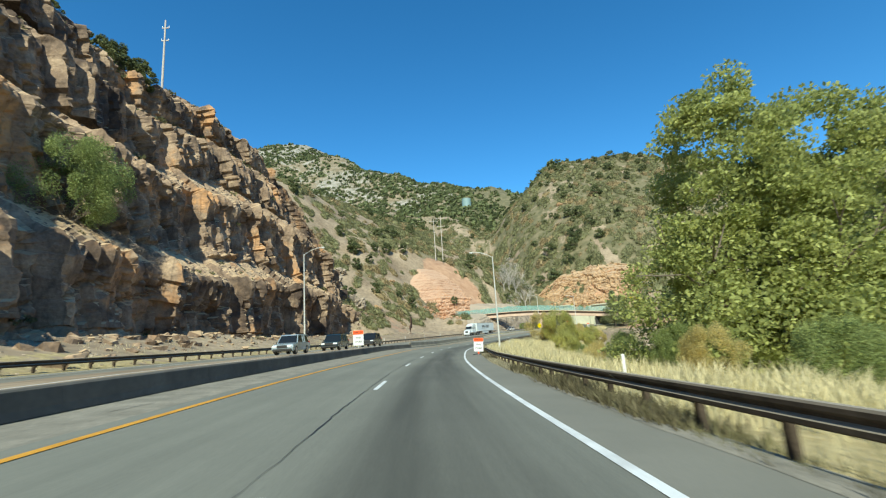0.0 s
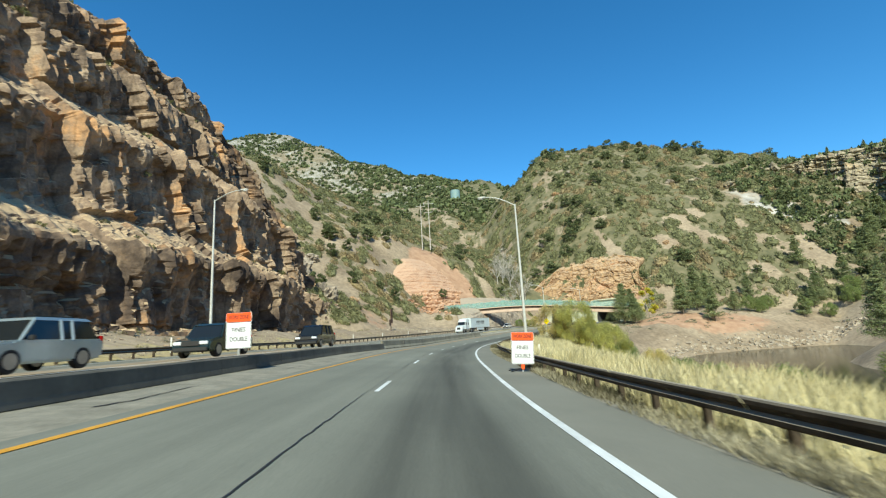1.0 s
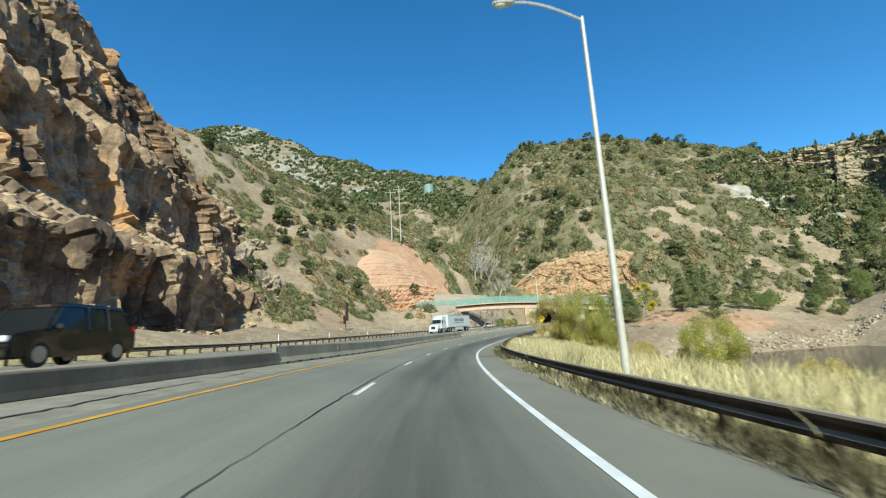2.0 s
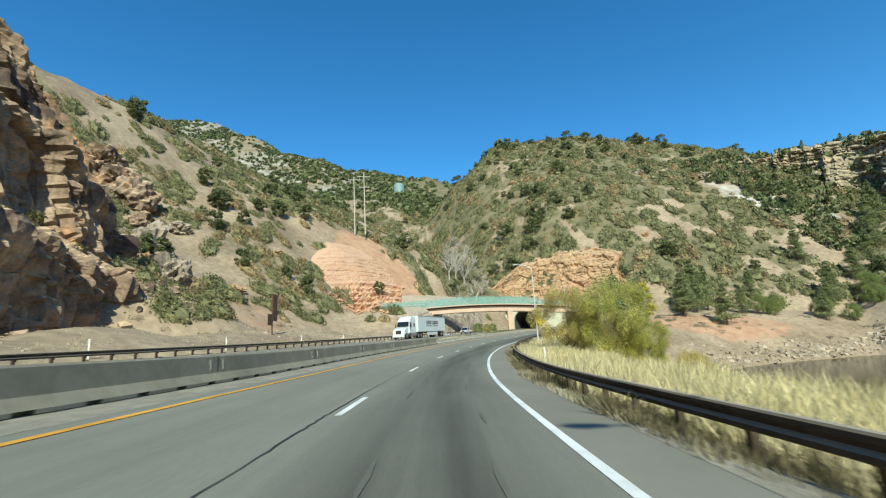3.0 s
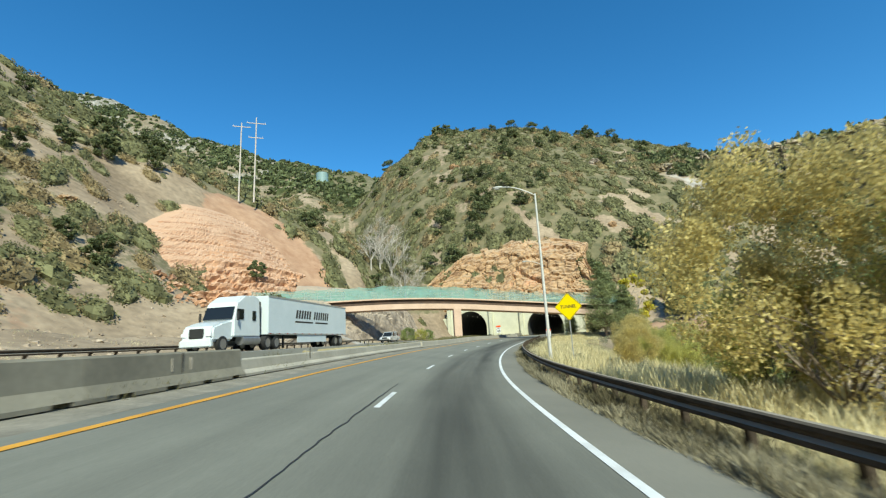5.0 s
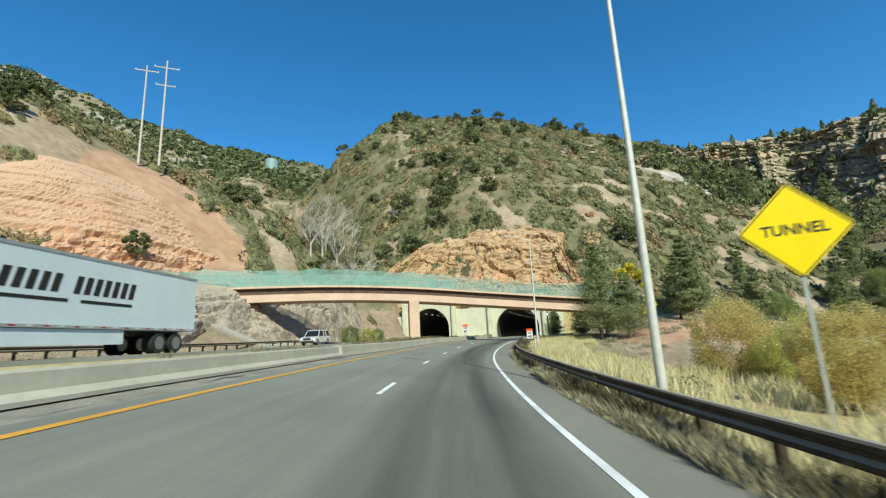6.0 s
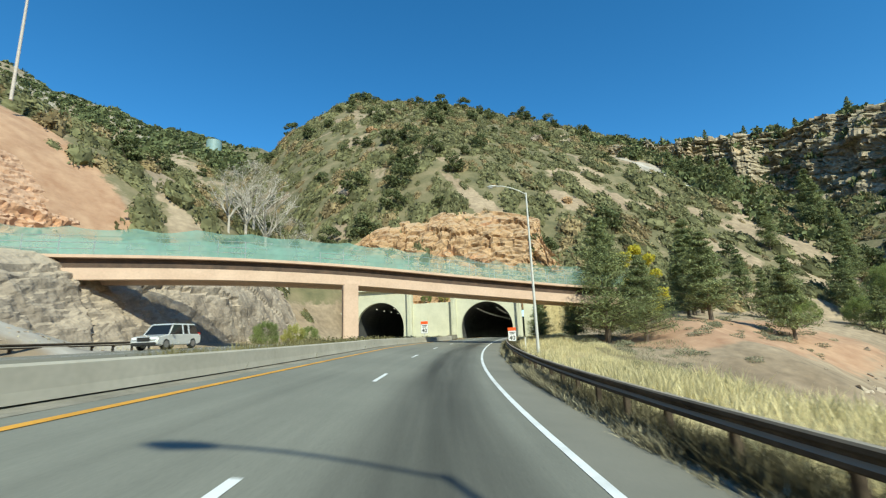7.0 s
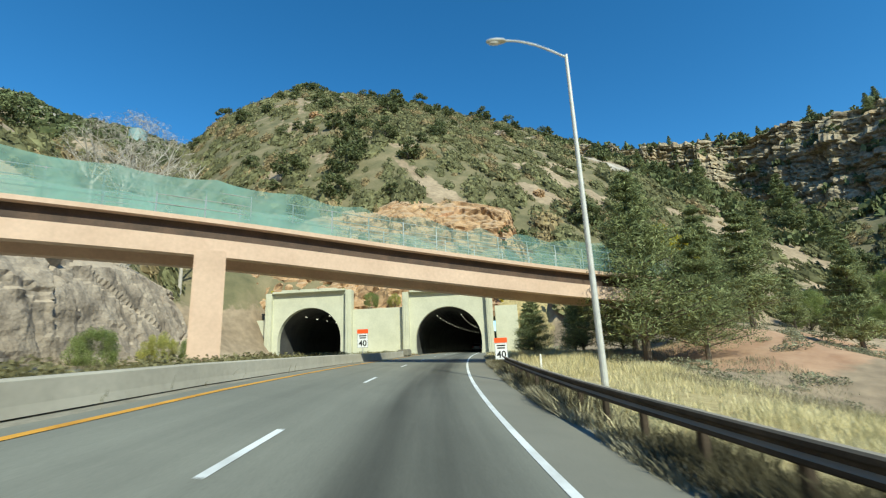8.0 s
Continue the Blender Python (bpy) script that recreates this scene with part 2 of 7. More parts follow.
def talus(x, y, z):
    """Tongues of pale broken stone on the slope under the layered cliff."""
    m = fbm(x + 0.9 * y, 0.3 * y, 22, 3, 66)
    return smooth(0.30, 0.40, m) * smooth(168, 190, x) * smooth(14, 22, z) * (y < 310)


# ---- the lie of the land ----
RIVER = spline(np.array([(52, -160, 0), (50, -40, 0), (52, 50, 0), (62, 110, 0), (80, 147, 0), (101, 163, 0), (136, 168, 0), (230, 170, 0), (420, 165, 0)], float))


def land(x, y, rough=True):
    x, y = np.asarray(x, float), np.asarray(y, float)
    s, d = road_frame(x, y)
    base = np.interp(s, S, LINE[:, 2])
    fall = np.interp(s, S, FALL)
    far = np.hypot(x - 20, y - 120)
    floor = base - fall * np.clip(d, -8.6, 5) + bench(s, d + 1.7)
    wob = fbm(x, y, 60, 4, 3) if rough else 0
    # left-hand hill, behind and beyond the rock cut
    west = 0.33 * np.maximum(0, -x - 55)
    zl = 0.55 * (-x) + 0.65 * (y - 196) + 7 * wob + west
    zl = np.where(zl > 92, 92 + 0.25 * (zl - 92), zl)
    zl = -softmax(-zl, -(42.5 + 0.29 * (y - 263) - 0.5 * x + 5 * wob + west), 3.0)
    back = 1.15 * (-x - 35 - 3 * wob)
    back = np.where(back > 48, 48 + 0.3 * (back - 48), back)
    back = (back + 40) * (1 - smooth(118, 142, y)) - 40
    side = (0.62 * (-x - 13 + 0.12 * np.abs(y - 165)) + 40) * smooth(100, 150, y) - 40
    side = np.where(side > 40, 40 + 0.3 * (side - 40), side)
    left = np.maximum(softmax(zl, side, 3.0), back)
    # the hill over the tunnels
    foot = np.interp(x, [-20, 30, 65, 95, 120, 160, 210, 260, 400], [330, 292, 255, 230, 219, 208, 199, 190, 180])
    zm = 0.85 * (y - foot) + 6 * wob + 5 * fbm(x, y, 140, 2, 9)
    zm = np.where(zm > 70, 70 + 0.84 * (zm - 70), zm)
    crest = np.interp(x, [-60, 0, 45, 80, 116, 176, 222, 240, 262, 300, 420], [150, 136, 104, 128, 165, 164, 139, 120, 112, 118, 130]) + 5 * wob
    zm = -softmax(-zm, -crest, 5.0)
    gully = 16 * np.exp(-((x - 38 - 0.03 * (y - 300)) / 20) ** 2) * smooth(262, 330, y)
    zm = zm - gully
    right = zm
    hills = softmax(left, right, 4.0)
    # hollows behind the rock cuts
    hills = hills - 6 * np.exp(-(((x - 6) / 30) ** 2 + ((y - 236) / 24) ** 2) ** 2) - 7 * np.exp(-(((x - 78) / 24) ** 2 + ((y - 258) / 14) ** 2) ** 2)
    for hx, hy in ((20, 210), (28, 226), (37, 242), (46, 256), (53, 266)):
        hills = hills - 9 * np.exp(-(((x - hx + 4) ** 2 + (y - hy) ** 2) / 110) ** 2)
    # the far ridge, from the rocky peak down to the saddle
    u = ((x + 340) * 430 + (y - 1010) * -330) / 542.0
    v = ((x + 340) * 330 + (y - 1010) * 430) / 542.0
    hr = np.interp(u, [-900, -300, -40, 15, 60, 140, 252, 350, 440, 510, 560, 700, 1200], [430, 440, 466, 458, 432, 396, 335, 286, 246, 226, 211, 150, -60])
    ridge = hr - np.where(v < 0, -0.5 * v, 0.3 * v) + 14 * fbm(x, y, 120, 4, 21, True)
    hills = np.maximum(hills, ridge)
    # the talus slope below the layered cliff, and the shelf that it stands on
    hills = np.maximum(hills, np.interp(y, [120, 150, 205, 242, 270, 288, 305], [10, 38, 44, 50, 60, 68, 80]) - 0.60 * np.maximum(0, np.interp(y, [150, 205, 242, 270, 288, 305], [224, 236, 247, 252, 249, 238]) - x) + 1.5 * wob)
    # behind the start and to the right, low slopes that close the valley
    hills = np.maximum(hills, 0.3 * (x - 300) - 0.1 * np.abs(y - 60) + 6 * wob - 12)
    hills = np.maximum(hills, 0.4 * (-y - 260) + 10 * wob)
    hills = np.maximum(hills, 153 - 0.55 * np.maximum(0, np.hypot(x - 33, y - 552) - 9))        # the rise that bears the tank
    # the river's trough
    R = RIVER[::8, :2]
    T = np.gradient(R, axis=0)
    dx, dy = np.ravel(x)[:, None] - R[None, :, 0], np.ravel(y)[:, None] - R[None, :, 1]
    near = np.argmin(dx * dx + dy * dy, axis=1)
    pick = np.arange(len(near))
    rd = np.sqrt(dx[pick, near] ** 2 + dy[pick, near] ** 2).reshape(x.shape)
    over = (T[near, 0] * dy[pick, near] - T[near, 1] * dx[pick, near] < 0).reshape(x.shape)     # beyond the river
    bank = np.interp(rd, [0, 20, 22, 28, 36, 44, 60, 120], [WATER - 2.5, WATER - 0.8, WATER + 0.6, -7.0, -2.0, 1.2, 4.6, 8.0])
    off = d_edge(s) - 3.0
    verge = np.interp(d - off, [3.0, 4.4, 6.5, 9, 14, 18, 24, 30, 36], [-0.15, -0.3, -0.45, -0.7, -1.3, -2.8, -6.5, -10, -13])
    rise = np.interp(d - off, [3.0, 4.4, 6.5, 9, 20, 36], [-0.12, 0.02, 0.1, 0.0, -1.6, -2.2]) + smooth(6, 48, d) * 7
    verge = verge + (rise - verge) * smooth(195, 245, s) + base - fall * 4
    shore = np.where(rd < 23, bank, np.minimum(verge, bank))
    flat = np.where(d > d_edge(s) + 0.1, np.where(over, bank, np.where(d < 9, np.minimum(verge, bank + 30), shore)), floor - 0.12)
    # left verge: level past the other carriageway, then up
    edge = other(s) - 6.5
    flat = np.where(d < edge, floor - 0.12 + (0.16 + 0.11 * (1 - smooth(145, 180, s))) * np.minimum(edge - d, 9), flat)
    clear = smooth(2.0, 10.0, np.maximum(edge - d, d - 9.0))
    inside = (s < S_END + 2)
    mound = np.maximum(hills, flat)
    z = np.where(inside, flat * (1 - clear) + mound * clear, np.where(np.abs(d + 10) < 40, np.maximum(mound, hills), mound))
    # the spill slope under the overpass's end
    bank_end = np.minimum(8.0, 8.0 - 0.48 * (x - 8)) - 0.55 * np.maximum(0, 206 - y) - 0.6 * np.maximum(0, y - 236)
    z = np.where((x > -24) & (x < 27) & (y > 190) & (y < 250) & (d < other(s) - 6.2), np.maximum(z, bank_end), z)
    if rough:
        z = z + clear * (0.9 * fbm(x, y, 9, 3, 31) + smooth(180, 500, far) * 4 * fbm(x, y, 40, 3, 33))
    return z


# ---- building helpers ----
def mesh_ob(name, verts, faces, mat, parent=None, label="", flat=True, **tags):
    me = bpy.data.meshes.new(name)
    verts = np.asarray(verts, float)
    me.from_pydata(verts.tolist() if len(verts) < 20000 else verts, [], faces if isinstance(faces, list) else faces.tolist())
    me.materials.append(mat)
    if not flat:
        me.polygons.foreach_set("use_smooth", [True] * len(me.polygons))
    me.update()
    ob = new(name, me)
    ob.parent = parent
    return tagged(ob, label, **tags)


def part(name, bm, mat, parent, label=""):
    me = bpy.data.meshes.new(name)
    bm.to_mesh(me)
    bm.free()
    me.materials.append(mat)
    ob = new(name, me)
    ob.parent = parent
    return tagged(ob, label)


def empty(name, m, label, category, group="", kind=""):
    ob = new(name)
    ob.empty_display_size = 0.2
    ob.matrix_world = m
    return tagged(ob, label, category, group, kind)


def box(bm, cx, cy, cz, sx, sy, sz, bevel=0.0, m=None):
    r = bmesh.ops.create_cube(bm, size=1, matrix=Matrix.Translation((cx, cy, cz)) @ Matrix.Diagonal((sx, sy, sz, 1)))
    if bevel:
        es = list({e for v in r["verts"] for e in v.link_edges})
        bmesh.ops.bevel(bm, geom=es, offset=bevel, segments=2, affect="EDGES")
    if m is not None:
        bmesh.ops.transform(bm, matrix=m, verts=bm.verts[:])
    return bm


def tube(bm, a, b, r1, r2, n=10):
    a, b = Vector(a), Vector(b)
    m = Matrix.Translation((a + b) / 2) @ (b - a).to_track_quat("Z", "Y").to_matrix().to_4x4()
    bmesh.ops.create_cone(bm, cap_ends=True, segments=n, radius1=r1, radius2=r2, depth=(b - a).length, matrix=m)
    return bm


def grid_faces(nu, nv):
    """Quads of a grid whose vertex (i, j) has index i * nv + j."""
    i, j = np.meshgrid(np.arange(nu - 1), np.arange(nv - 1), indexing="ij")
    a = (i * nv + j).ravel()
    return np.stack([a, a + nv, a + nv + 1, a + 1], 1)


def sweep(name, profile, s0, s1, mat, step=1.0, d_of=None, parent=None, label="", **tags):
    """A profile of (d, up) points swept along the road."""
    ss = np.linspace(s0, s1, max(2, int(round((s1 - s0) / step)) + 1))
    v = np.stack([road(ss, (d_of(ss) if d_of else 0) + d, u) for d, u in profile], 1)
    return mesh_ob(name, v.reshape(-1, 3), grid_faces(len(ss), len(profile)), mat, parent, label, **tags)


# ---- the ground, one sheet ----
def spaced(lo, hi, step, reach, grow=1.16):
    mid = list(np.arange(lo, hi + 0.01, step))
    a, b, st = [lo], [hi], step
    while a[-1] > -reach or b[-1] < reach:
        st *= grow
        a.append(a[-1] - st)
        b.append(b[-1] + st)
    return np.array(a[:0:-1] + mid + b[1:])


gx, gy = spaced(-80, 150, 1.6, 3800), spaced(-30, 345, 1.6, 3800)
GX, GY = np.meshgrid(gx, gy, indexing="ij")
GZ = land(GX, GY)
gs, gd = road_frame(GX, GY)
faces = grid_faces(len(gx), len(gy))
V = np.stack([GX.ravel(), GY.ravel(), GZ.ravel()], 1)
mid = V[faces].mean(1)
ms, md = road_frame(mid[:, 0], mid[:, 1])
for centre in (-1.85, other(S_END)):
    bore = (np.abs(md - centre) < 7.5) & (ms > S_END - 2.5) & (ms < S_END + 90) & (V[faces][:, :, 2].min(1) < 10.5)
    faces, mid, ms, md = faces[~bore], mid[~bore], ms[~bore], md[~bore]


def ground_material():
    """Dry soil with scrub, straw-coloured verge, red cuts and pale far rock, laid out by zone attributes."""
    m = material("dry_ground", [(0.35, (0.235, 0.176, 0.115)), (0.6, (0.375, 0.292, 0.198))], 0.06, 0.95, bump=0.35, bump_scale=0.9, fine=0.38)
    n, l = m.node_tree.nodes, m.node_tree.links
    b = n["Principled BSDF"]
    soil = b.inputs["Base Color"].links[0].from_socket
    geo = n.new("ShaderNodeNewGeometry")

    def noise_at(scale, detail=5):
        t = n.new("ShaderNodeTexNoise")
        t.inputs["Scale"].default_value, t.inputs["Detail"].default_value, t.inputs["Roughness"].default_value = scale, detail, 0.65
        l.new(geo.outputs["Position"], t.inputs["Vector"])
        return t.outputs["Fac"]

    def ramp(src, stops):
        r = n.new("ShaderNodeValToRGB")
        e = r.color_ramp.elements
        while len(e) < len(stops):
            e.new(0.5)
        for i, (at, c) in enumerate(stops):
            e[i].position, e[i].color = at, (*c, 1)
        l.new(src, r.inputs[0])
        return r.outputs[0]

    def over(below, above, attr, spread, tex):
        a = n.new("ShaderNodeAttribute")
        a.attribute_name = attr
        ad = n.new("ShaderNodeMath")
        ad.operation = "MULTIPLY_ADD"
        l.new(tex, ad.inputs[0])
        ad.inputs[1].default_value = spread
        sub = n.new("ShaderNodeMath")
        sub.operation = "SUBTRACT"
        l.new(a.outputs["Fac"], sub.inputs[0])
        sub.inputs[1].default_value = spread * 0.5
        l.new(sub.outputs[0], ad.inputs[2])
        st = n.new("ShaderNodeMapRange")
        st.interpolation_type = "SMOOTHSTEP"
        st.inputs["From Min"].default_value, st.inputs["From Max"].default_value = 0.42, 0.58
        l.new(ad.outputs[0], st.inputs["Value"])
        mx = n.new("ShaderNodeMix")
        mx.data_type = "RGBA"
        l.new(st.outputs[0], mx.inputs["Factor"])
        l.new(below, mx.inputs["A"])
        l.new(above, mx.inputs["B"])
        return mx.outputs["Result"]

    fine = noise_at(0.45)
    out = over(soil, ramp(noise_at(0.3, 8), [(0.35, (0.35, 0.20, 0.12)), (0.65, (0.49, 0.315, 0.20))]), "red", 0.45, fine)
    out = over(out, ramp(noise_at(0.09, 10), [(0.35, (0.22, 0.20, 0.17)), (0.5, (0.42, 0.39, 0.34)), (0.7, (0.58, 0.54, 0.48))]), "rock", 0.9, noise_at(0.03, 9))
    out = over(out, ramp(noise_at(0.16, 10), [(0.32, (0.095, 0.095, 0.048)), (0.5, (0.165, 0.15, 0.078)), (0.68, (0.25, 0.205, 0.12))]), "scrub", 0.8, noise_at(0.45, 7))
    out = over(out, ramp(noise_at(2.5), [(0.3, (0.30, 0.235, 0.10)), (0.7, (0.56, 0.46, 0.24))]), "grass", 0.9, fine)
    l.new(out, b.inputs["Base Color"])
    return m


ground = mesh_ob("ground", V, faces, ground_material(), None, "dry tan and olive scrub hillsides with straw-coloured verges", flat=False, category="ground", kind="structure")


def zones(x, y, z, s, d):
    wob = fbm(x, y, 30, 3, 51)
    grass = np.clip(smooth(4.0, 4.6, d) * (1 - smooth(18 - 8 * smooth(185, 215, s), 30 - 15 * smooth(185, 215, s), d + 4 * wob)) + 0.7 * smooth(195, 208, s) * (1 - smooth(236, 246, s)) * smooth(8, 11, d) * (1 - smooth(13, 18, d + 4 * wob)) + (0.3 + 0.25 * (s < 90)) * (1 - smooth(2, 13, other(s) - 6.5 - d + 4 * wob)) * (d < other(s) - 5) + ((d < -8) & (d > other(s) + 5)), 0, 1) * (s < S_END + 4)
    red = np.clip(np.exp(-(((x - 7 + 0.35 * (y - 245)) / 18) ** 2 + ((y - 244) / 26) ** 2) ** 3) + 0.5 * np.exp(-(((x + 20) / 16) ** 2 + ((y - 168) / 30) ** 2) ** 2)
                  + np.exp(-(((x - 82) / 22) ** 2 + ((y - 252) / 14) ** 2) ** 2) + 0.66 * np.exp(-(((x - 102) / 38) ** 2 + ((y - 206) / 14) ** 2) ** 2) + 0.4 * np.exp(-(((x - 83) / 8) ** 2 + ((y - 205) / 6) ** 2) ** 2), 0, 1)
    far = smooth(420, 700, y)
    rock = np.clip((0.52 + 0.45 * fbm(x, y, 70, 4, 52)) * far + 0.6 * smooth(200, 235, x) * smooth(40, 60, z) * (y < 420), 0, 1)
    stone = talus(x, y, z)
    rock = np.maximum(rock, 0.62 * stone) + 0.5 * np.exp(-((x + 340) ** 2 + (y - 1010) ** 2) / 110 ** 2)
    spill = smooth(2, 7, x) * (1 - smooth(25, 29, x)) * smooth(200, 206, y) * (1 - smooth(232, 238, y)) * (z < 9)
    rock, red, grass = np.maximum(rock, 0.58 * spill), red * (1 - spill), grass * (1 - spill)
    scrub = np.clip(-0.5 * spill + 0.26 + 0.54 * cover(x, y) - 0.3 * (x < 12) * (y < 250) + 0.16 * smooth(45, 75, z) * (x > 20) - 0.2 * (1 - smooth(18, 38, z)) * (x > 85) - 0.6 * red - 0.6 * stone - 0.6 * (1 - smooth(6, 14, z)), 0, 1) * (1 - grass)
    return {"grass": grass, "red": red, "rock": rock, "scrub": scrub}


for key, val in zones(V[:, 0], V[:, 1], V[:, 2], gs.ravel(), gd.ravel()).items():
    ground.data.attributes.new(key, "FLOAT", "POINT").data.foreach_set("value", np.asarray(val, np.float32))

# ---- carriageways and their paint ----
ROAD_D = [-5.95, -5.4, -4.6, -3.7, -2.8, -2.0, -1.4, -0.7, 0.0, 0.7, 1.3, 1.9]
road_ob = sweep("road", [(q, 0.0) for q in ROAD_D], -68, S_END + 75, M_ASPHALT, label="smooth dark grey asphalt carriageway", category="road", kind="structure")
wear = np.tile(np.interp(ROAD_D, [-9, -5, -3.7, -2.2, -1.6, -0.8, 0.8, 1.6], [0.0, 0.05, 0.4, 0.1, 0.35, 1.1, 1.1, 0.35]), len(road_ob.data.vertices) // len(ROAD_D))
TRACK = np.stack(np.meshgrid(np.linspace(-68, S_END + 75, len(road_ob.data.vertices) // len(ROAD_D)) / 26, ROAD_D, indexing="ij")[::-1] + [np.zeros((len(road_ob.data.vertices) // len(ROAD_D), len(ROAD_D)))], -1)
road_ob.data.attributes.new("track", "FLOAT_VECTOR", "POINT").data.foreach_set("vector", TRACK.ravel().astype(np.float32))
road_ob.data.attributes.new("wear", "FLOAT", "POINT").data.foreach_set("value", wear.astype(np.float32))
sh = np.linspace(-68, S_END - 0.5, 684)
SHOULDER = np.stack([road(sh, 1.9), road(sh, (1.9 + d_edge(sh)) / 2), road(sh, d_edge(sh) + 0.05 * fbm(sh, sh * 0, 1.5, 3, 44)), road(sh, d_edge(sh) + 0.07, -0.2)], 1)
mesh_ob("road_shoulder", SHOULDER.reshape(-1, 3), grid_faces(len(sh), 4), M_ASPHALT_OLD, None, "pale grey asphalt shoulder beside the guardrail", category="road", kind="structure")
DIRT = np.stack([road(sh, d_edge(sh) - 0.14 + 0.16 * fbm(sh, sh * 0, 2.2, 4, 46), 0.005), road(sh, d_edge(sh) + 0.10, 0.012), road(sh, d_edge(sh) + 0.9, -0.15)], 1)
mesh_ob("shoulder_dirt", DIRT.reshape(-1, 3), grid_faces(len(sh), 3), M_GRAVEL, None, "gritty dirt and debris along the shoulder's edge", category="road", kind="structure")
mesh_ob("inner_shoulder", np.stack([road(sh, d_barrier(sh)), road(sh, -5.95 + 0.04 * fbm(sh, sh * 0, 2, 3, 45))], 1).reshape(-1, 3), grid_faces(len(sh), 2), M_GRAVEL, label="gravelly pale shoulder along the middle barrier", category="road", kind="structure")
sweep("opposite_road", [(-6.4, -0.25), (-6.1, 0.0), (6.0, 0.0), (6.2, -0.25)], -68, S_END + 75, M_ASPHALT_OLD, d_of=other, label="grey asphalt carriageway for oncoming traffic", category="road", kind="structure")


def strip(name, d, width, s0, s1, mat, label, d_of=None, lift=0.009, step=1.0):
    return sweep(name, [(d - width / 2, lift), (d + width / 2, lift)], s0, s1, mat, step, d_of, None, label, category="road marking", kind="structure")


strip("edge_line", 1.87, 0.16, -68, S_END + 60, M_WHITE, "solid white painted edge line")
strip("yellow_line", -5.42, 0.17, -68, S_END + 60, M_YELLOW, "solid yellow painted edge line", lift=0.012)
strip("opposite_edge_line", -4.4, 0.14, -68, S_END, M_WHITE, "solid white edge line of the oncoming lanes", other)
strip("opposite_inner_line", 3.7, 0.16, -68, S_END, M_WHITE, "solid pale edge line of the oncoming lanes", other)
DASH, CYCLE = 2.9, 12.37
for k in range(28):
    s0 = float(np.interp(k, [0, 6, 9, 12, 14, 18, 20, 21, 28], [-59.0, 13.7, 51.6, 86.3, 111.4, 161.8, 187.2, 200.6, 287.0]))
    if s0 < S_END + 20:
        tagged(strip("lane_dash", float(np.interp(s0, [0, 150, 165, 188, 202], [-1.8, -1.8, -2.04, -2.16, -2.4])), 0.13, s0, s0 + DASH, M_WHITE, "white painted lane dash", step=1.5), group="lane dashes")
for k in range(28):
    s0 = -62 + k * CYCLE
    if s0 < S_END:
        tagged(strip("lane_dash", -0.4, 0.13, s0, s0 + DASH, M_WHITE, "white painted lane dash of the oncoming lanes", other, step=1.5), group="oncoming lane dashes")


# ---- rock cuts ----
def worley(x, y, seed=0):
    """Nearest-cell random value, the gap between the nearest two cells, and a slant of its own across each cell."""
    i, j = np.floor(x).astype(int), np.floor(y).astype(int)
    f1, f2, rid, lean = np.full(x.shape, 9.0), np.full(x.shape, 9.0), np.zeros(x.shape), np.zeros(x.shape)
    for di in (-1, 0, 1):
        for dj in (-1, 0, 1):
            a, b = (i + di + seed * 7) % 256, (j + dj + seed * 13) % 256
            dx, dy = i + di + TABLE[a, b] - x, j + dj + TABLE[b, a] - y
            dd = np.sqrt(dx * dx + dy * dy)
            near = dd < f1
            f2 = np.where(near, f1, np.minimum(f2, dd))
            rid = np.where(near, TABLE[(a + 91) % 256, (b + 57) % 256], rid)
            lean = np.where(near, (TABLE[(a + 13) % 256, (b + 29) % 256] - 0.5) * dx + (TABLE[(a + 71) % 256, (b + 5) % 256] - 0.5) * dy, lean)
            f1 = np.where(near, dd, f1)
    return rid, f2 - f1, lean


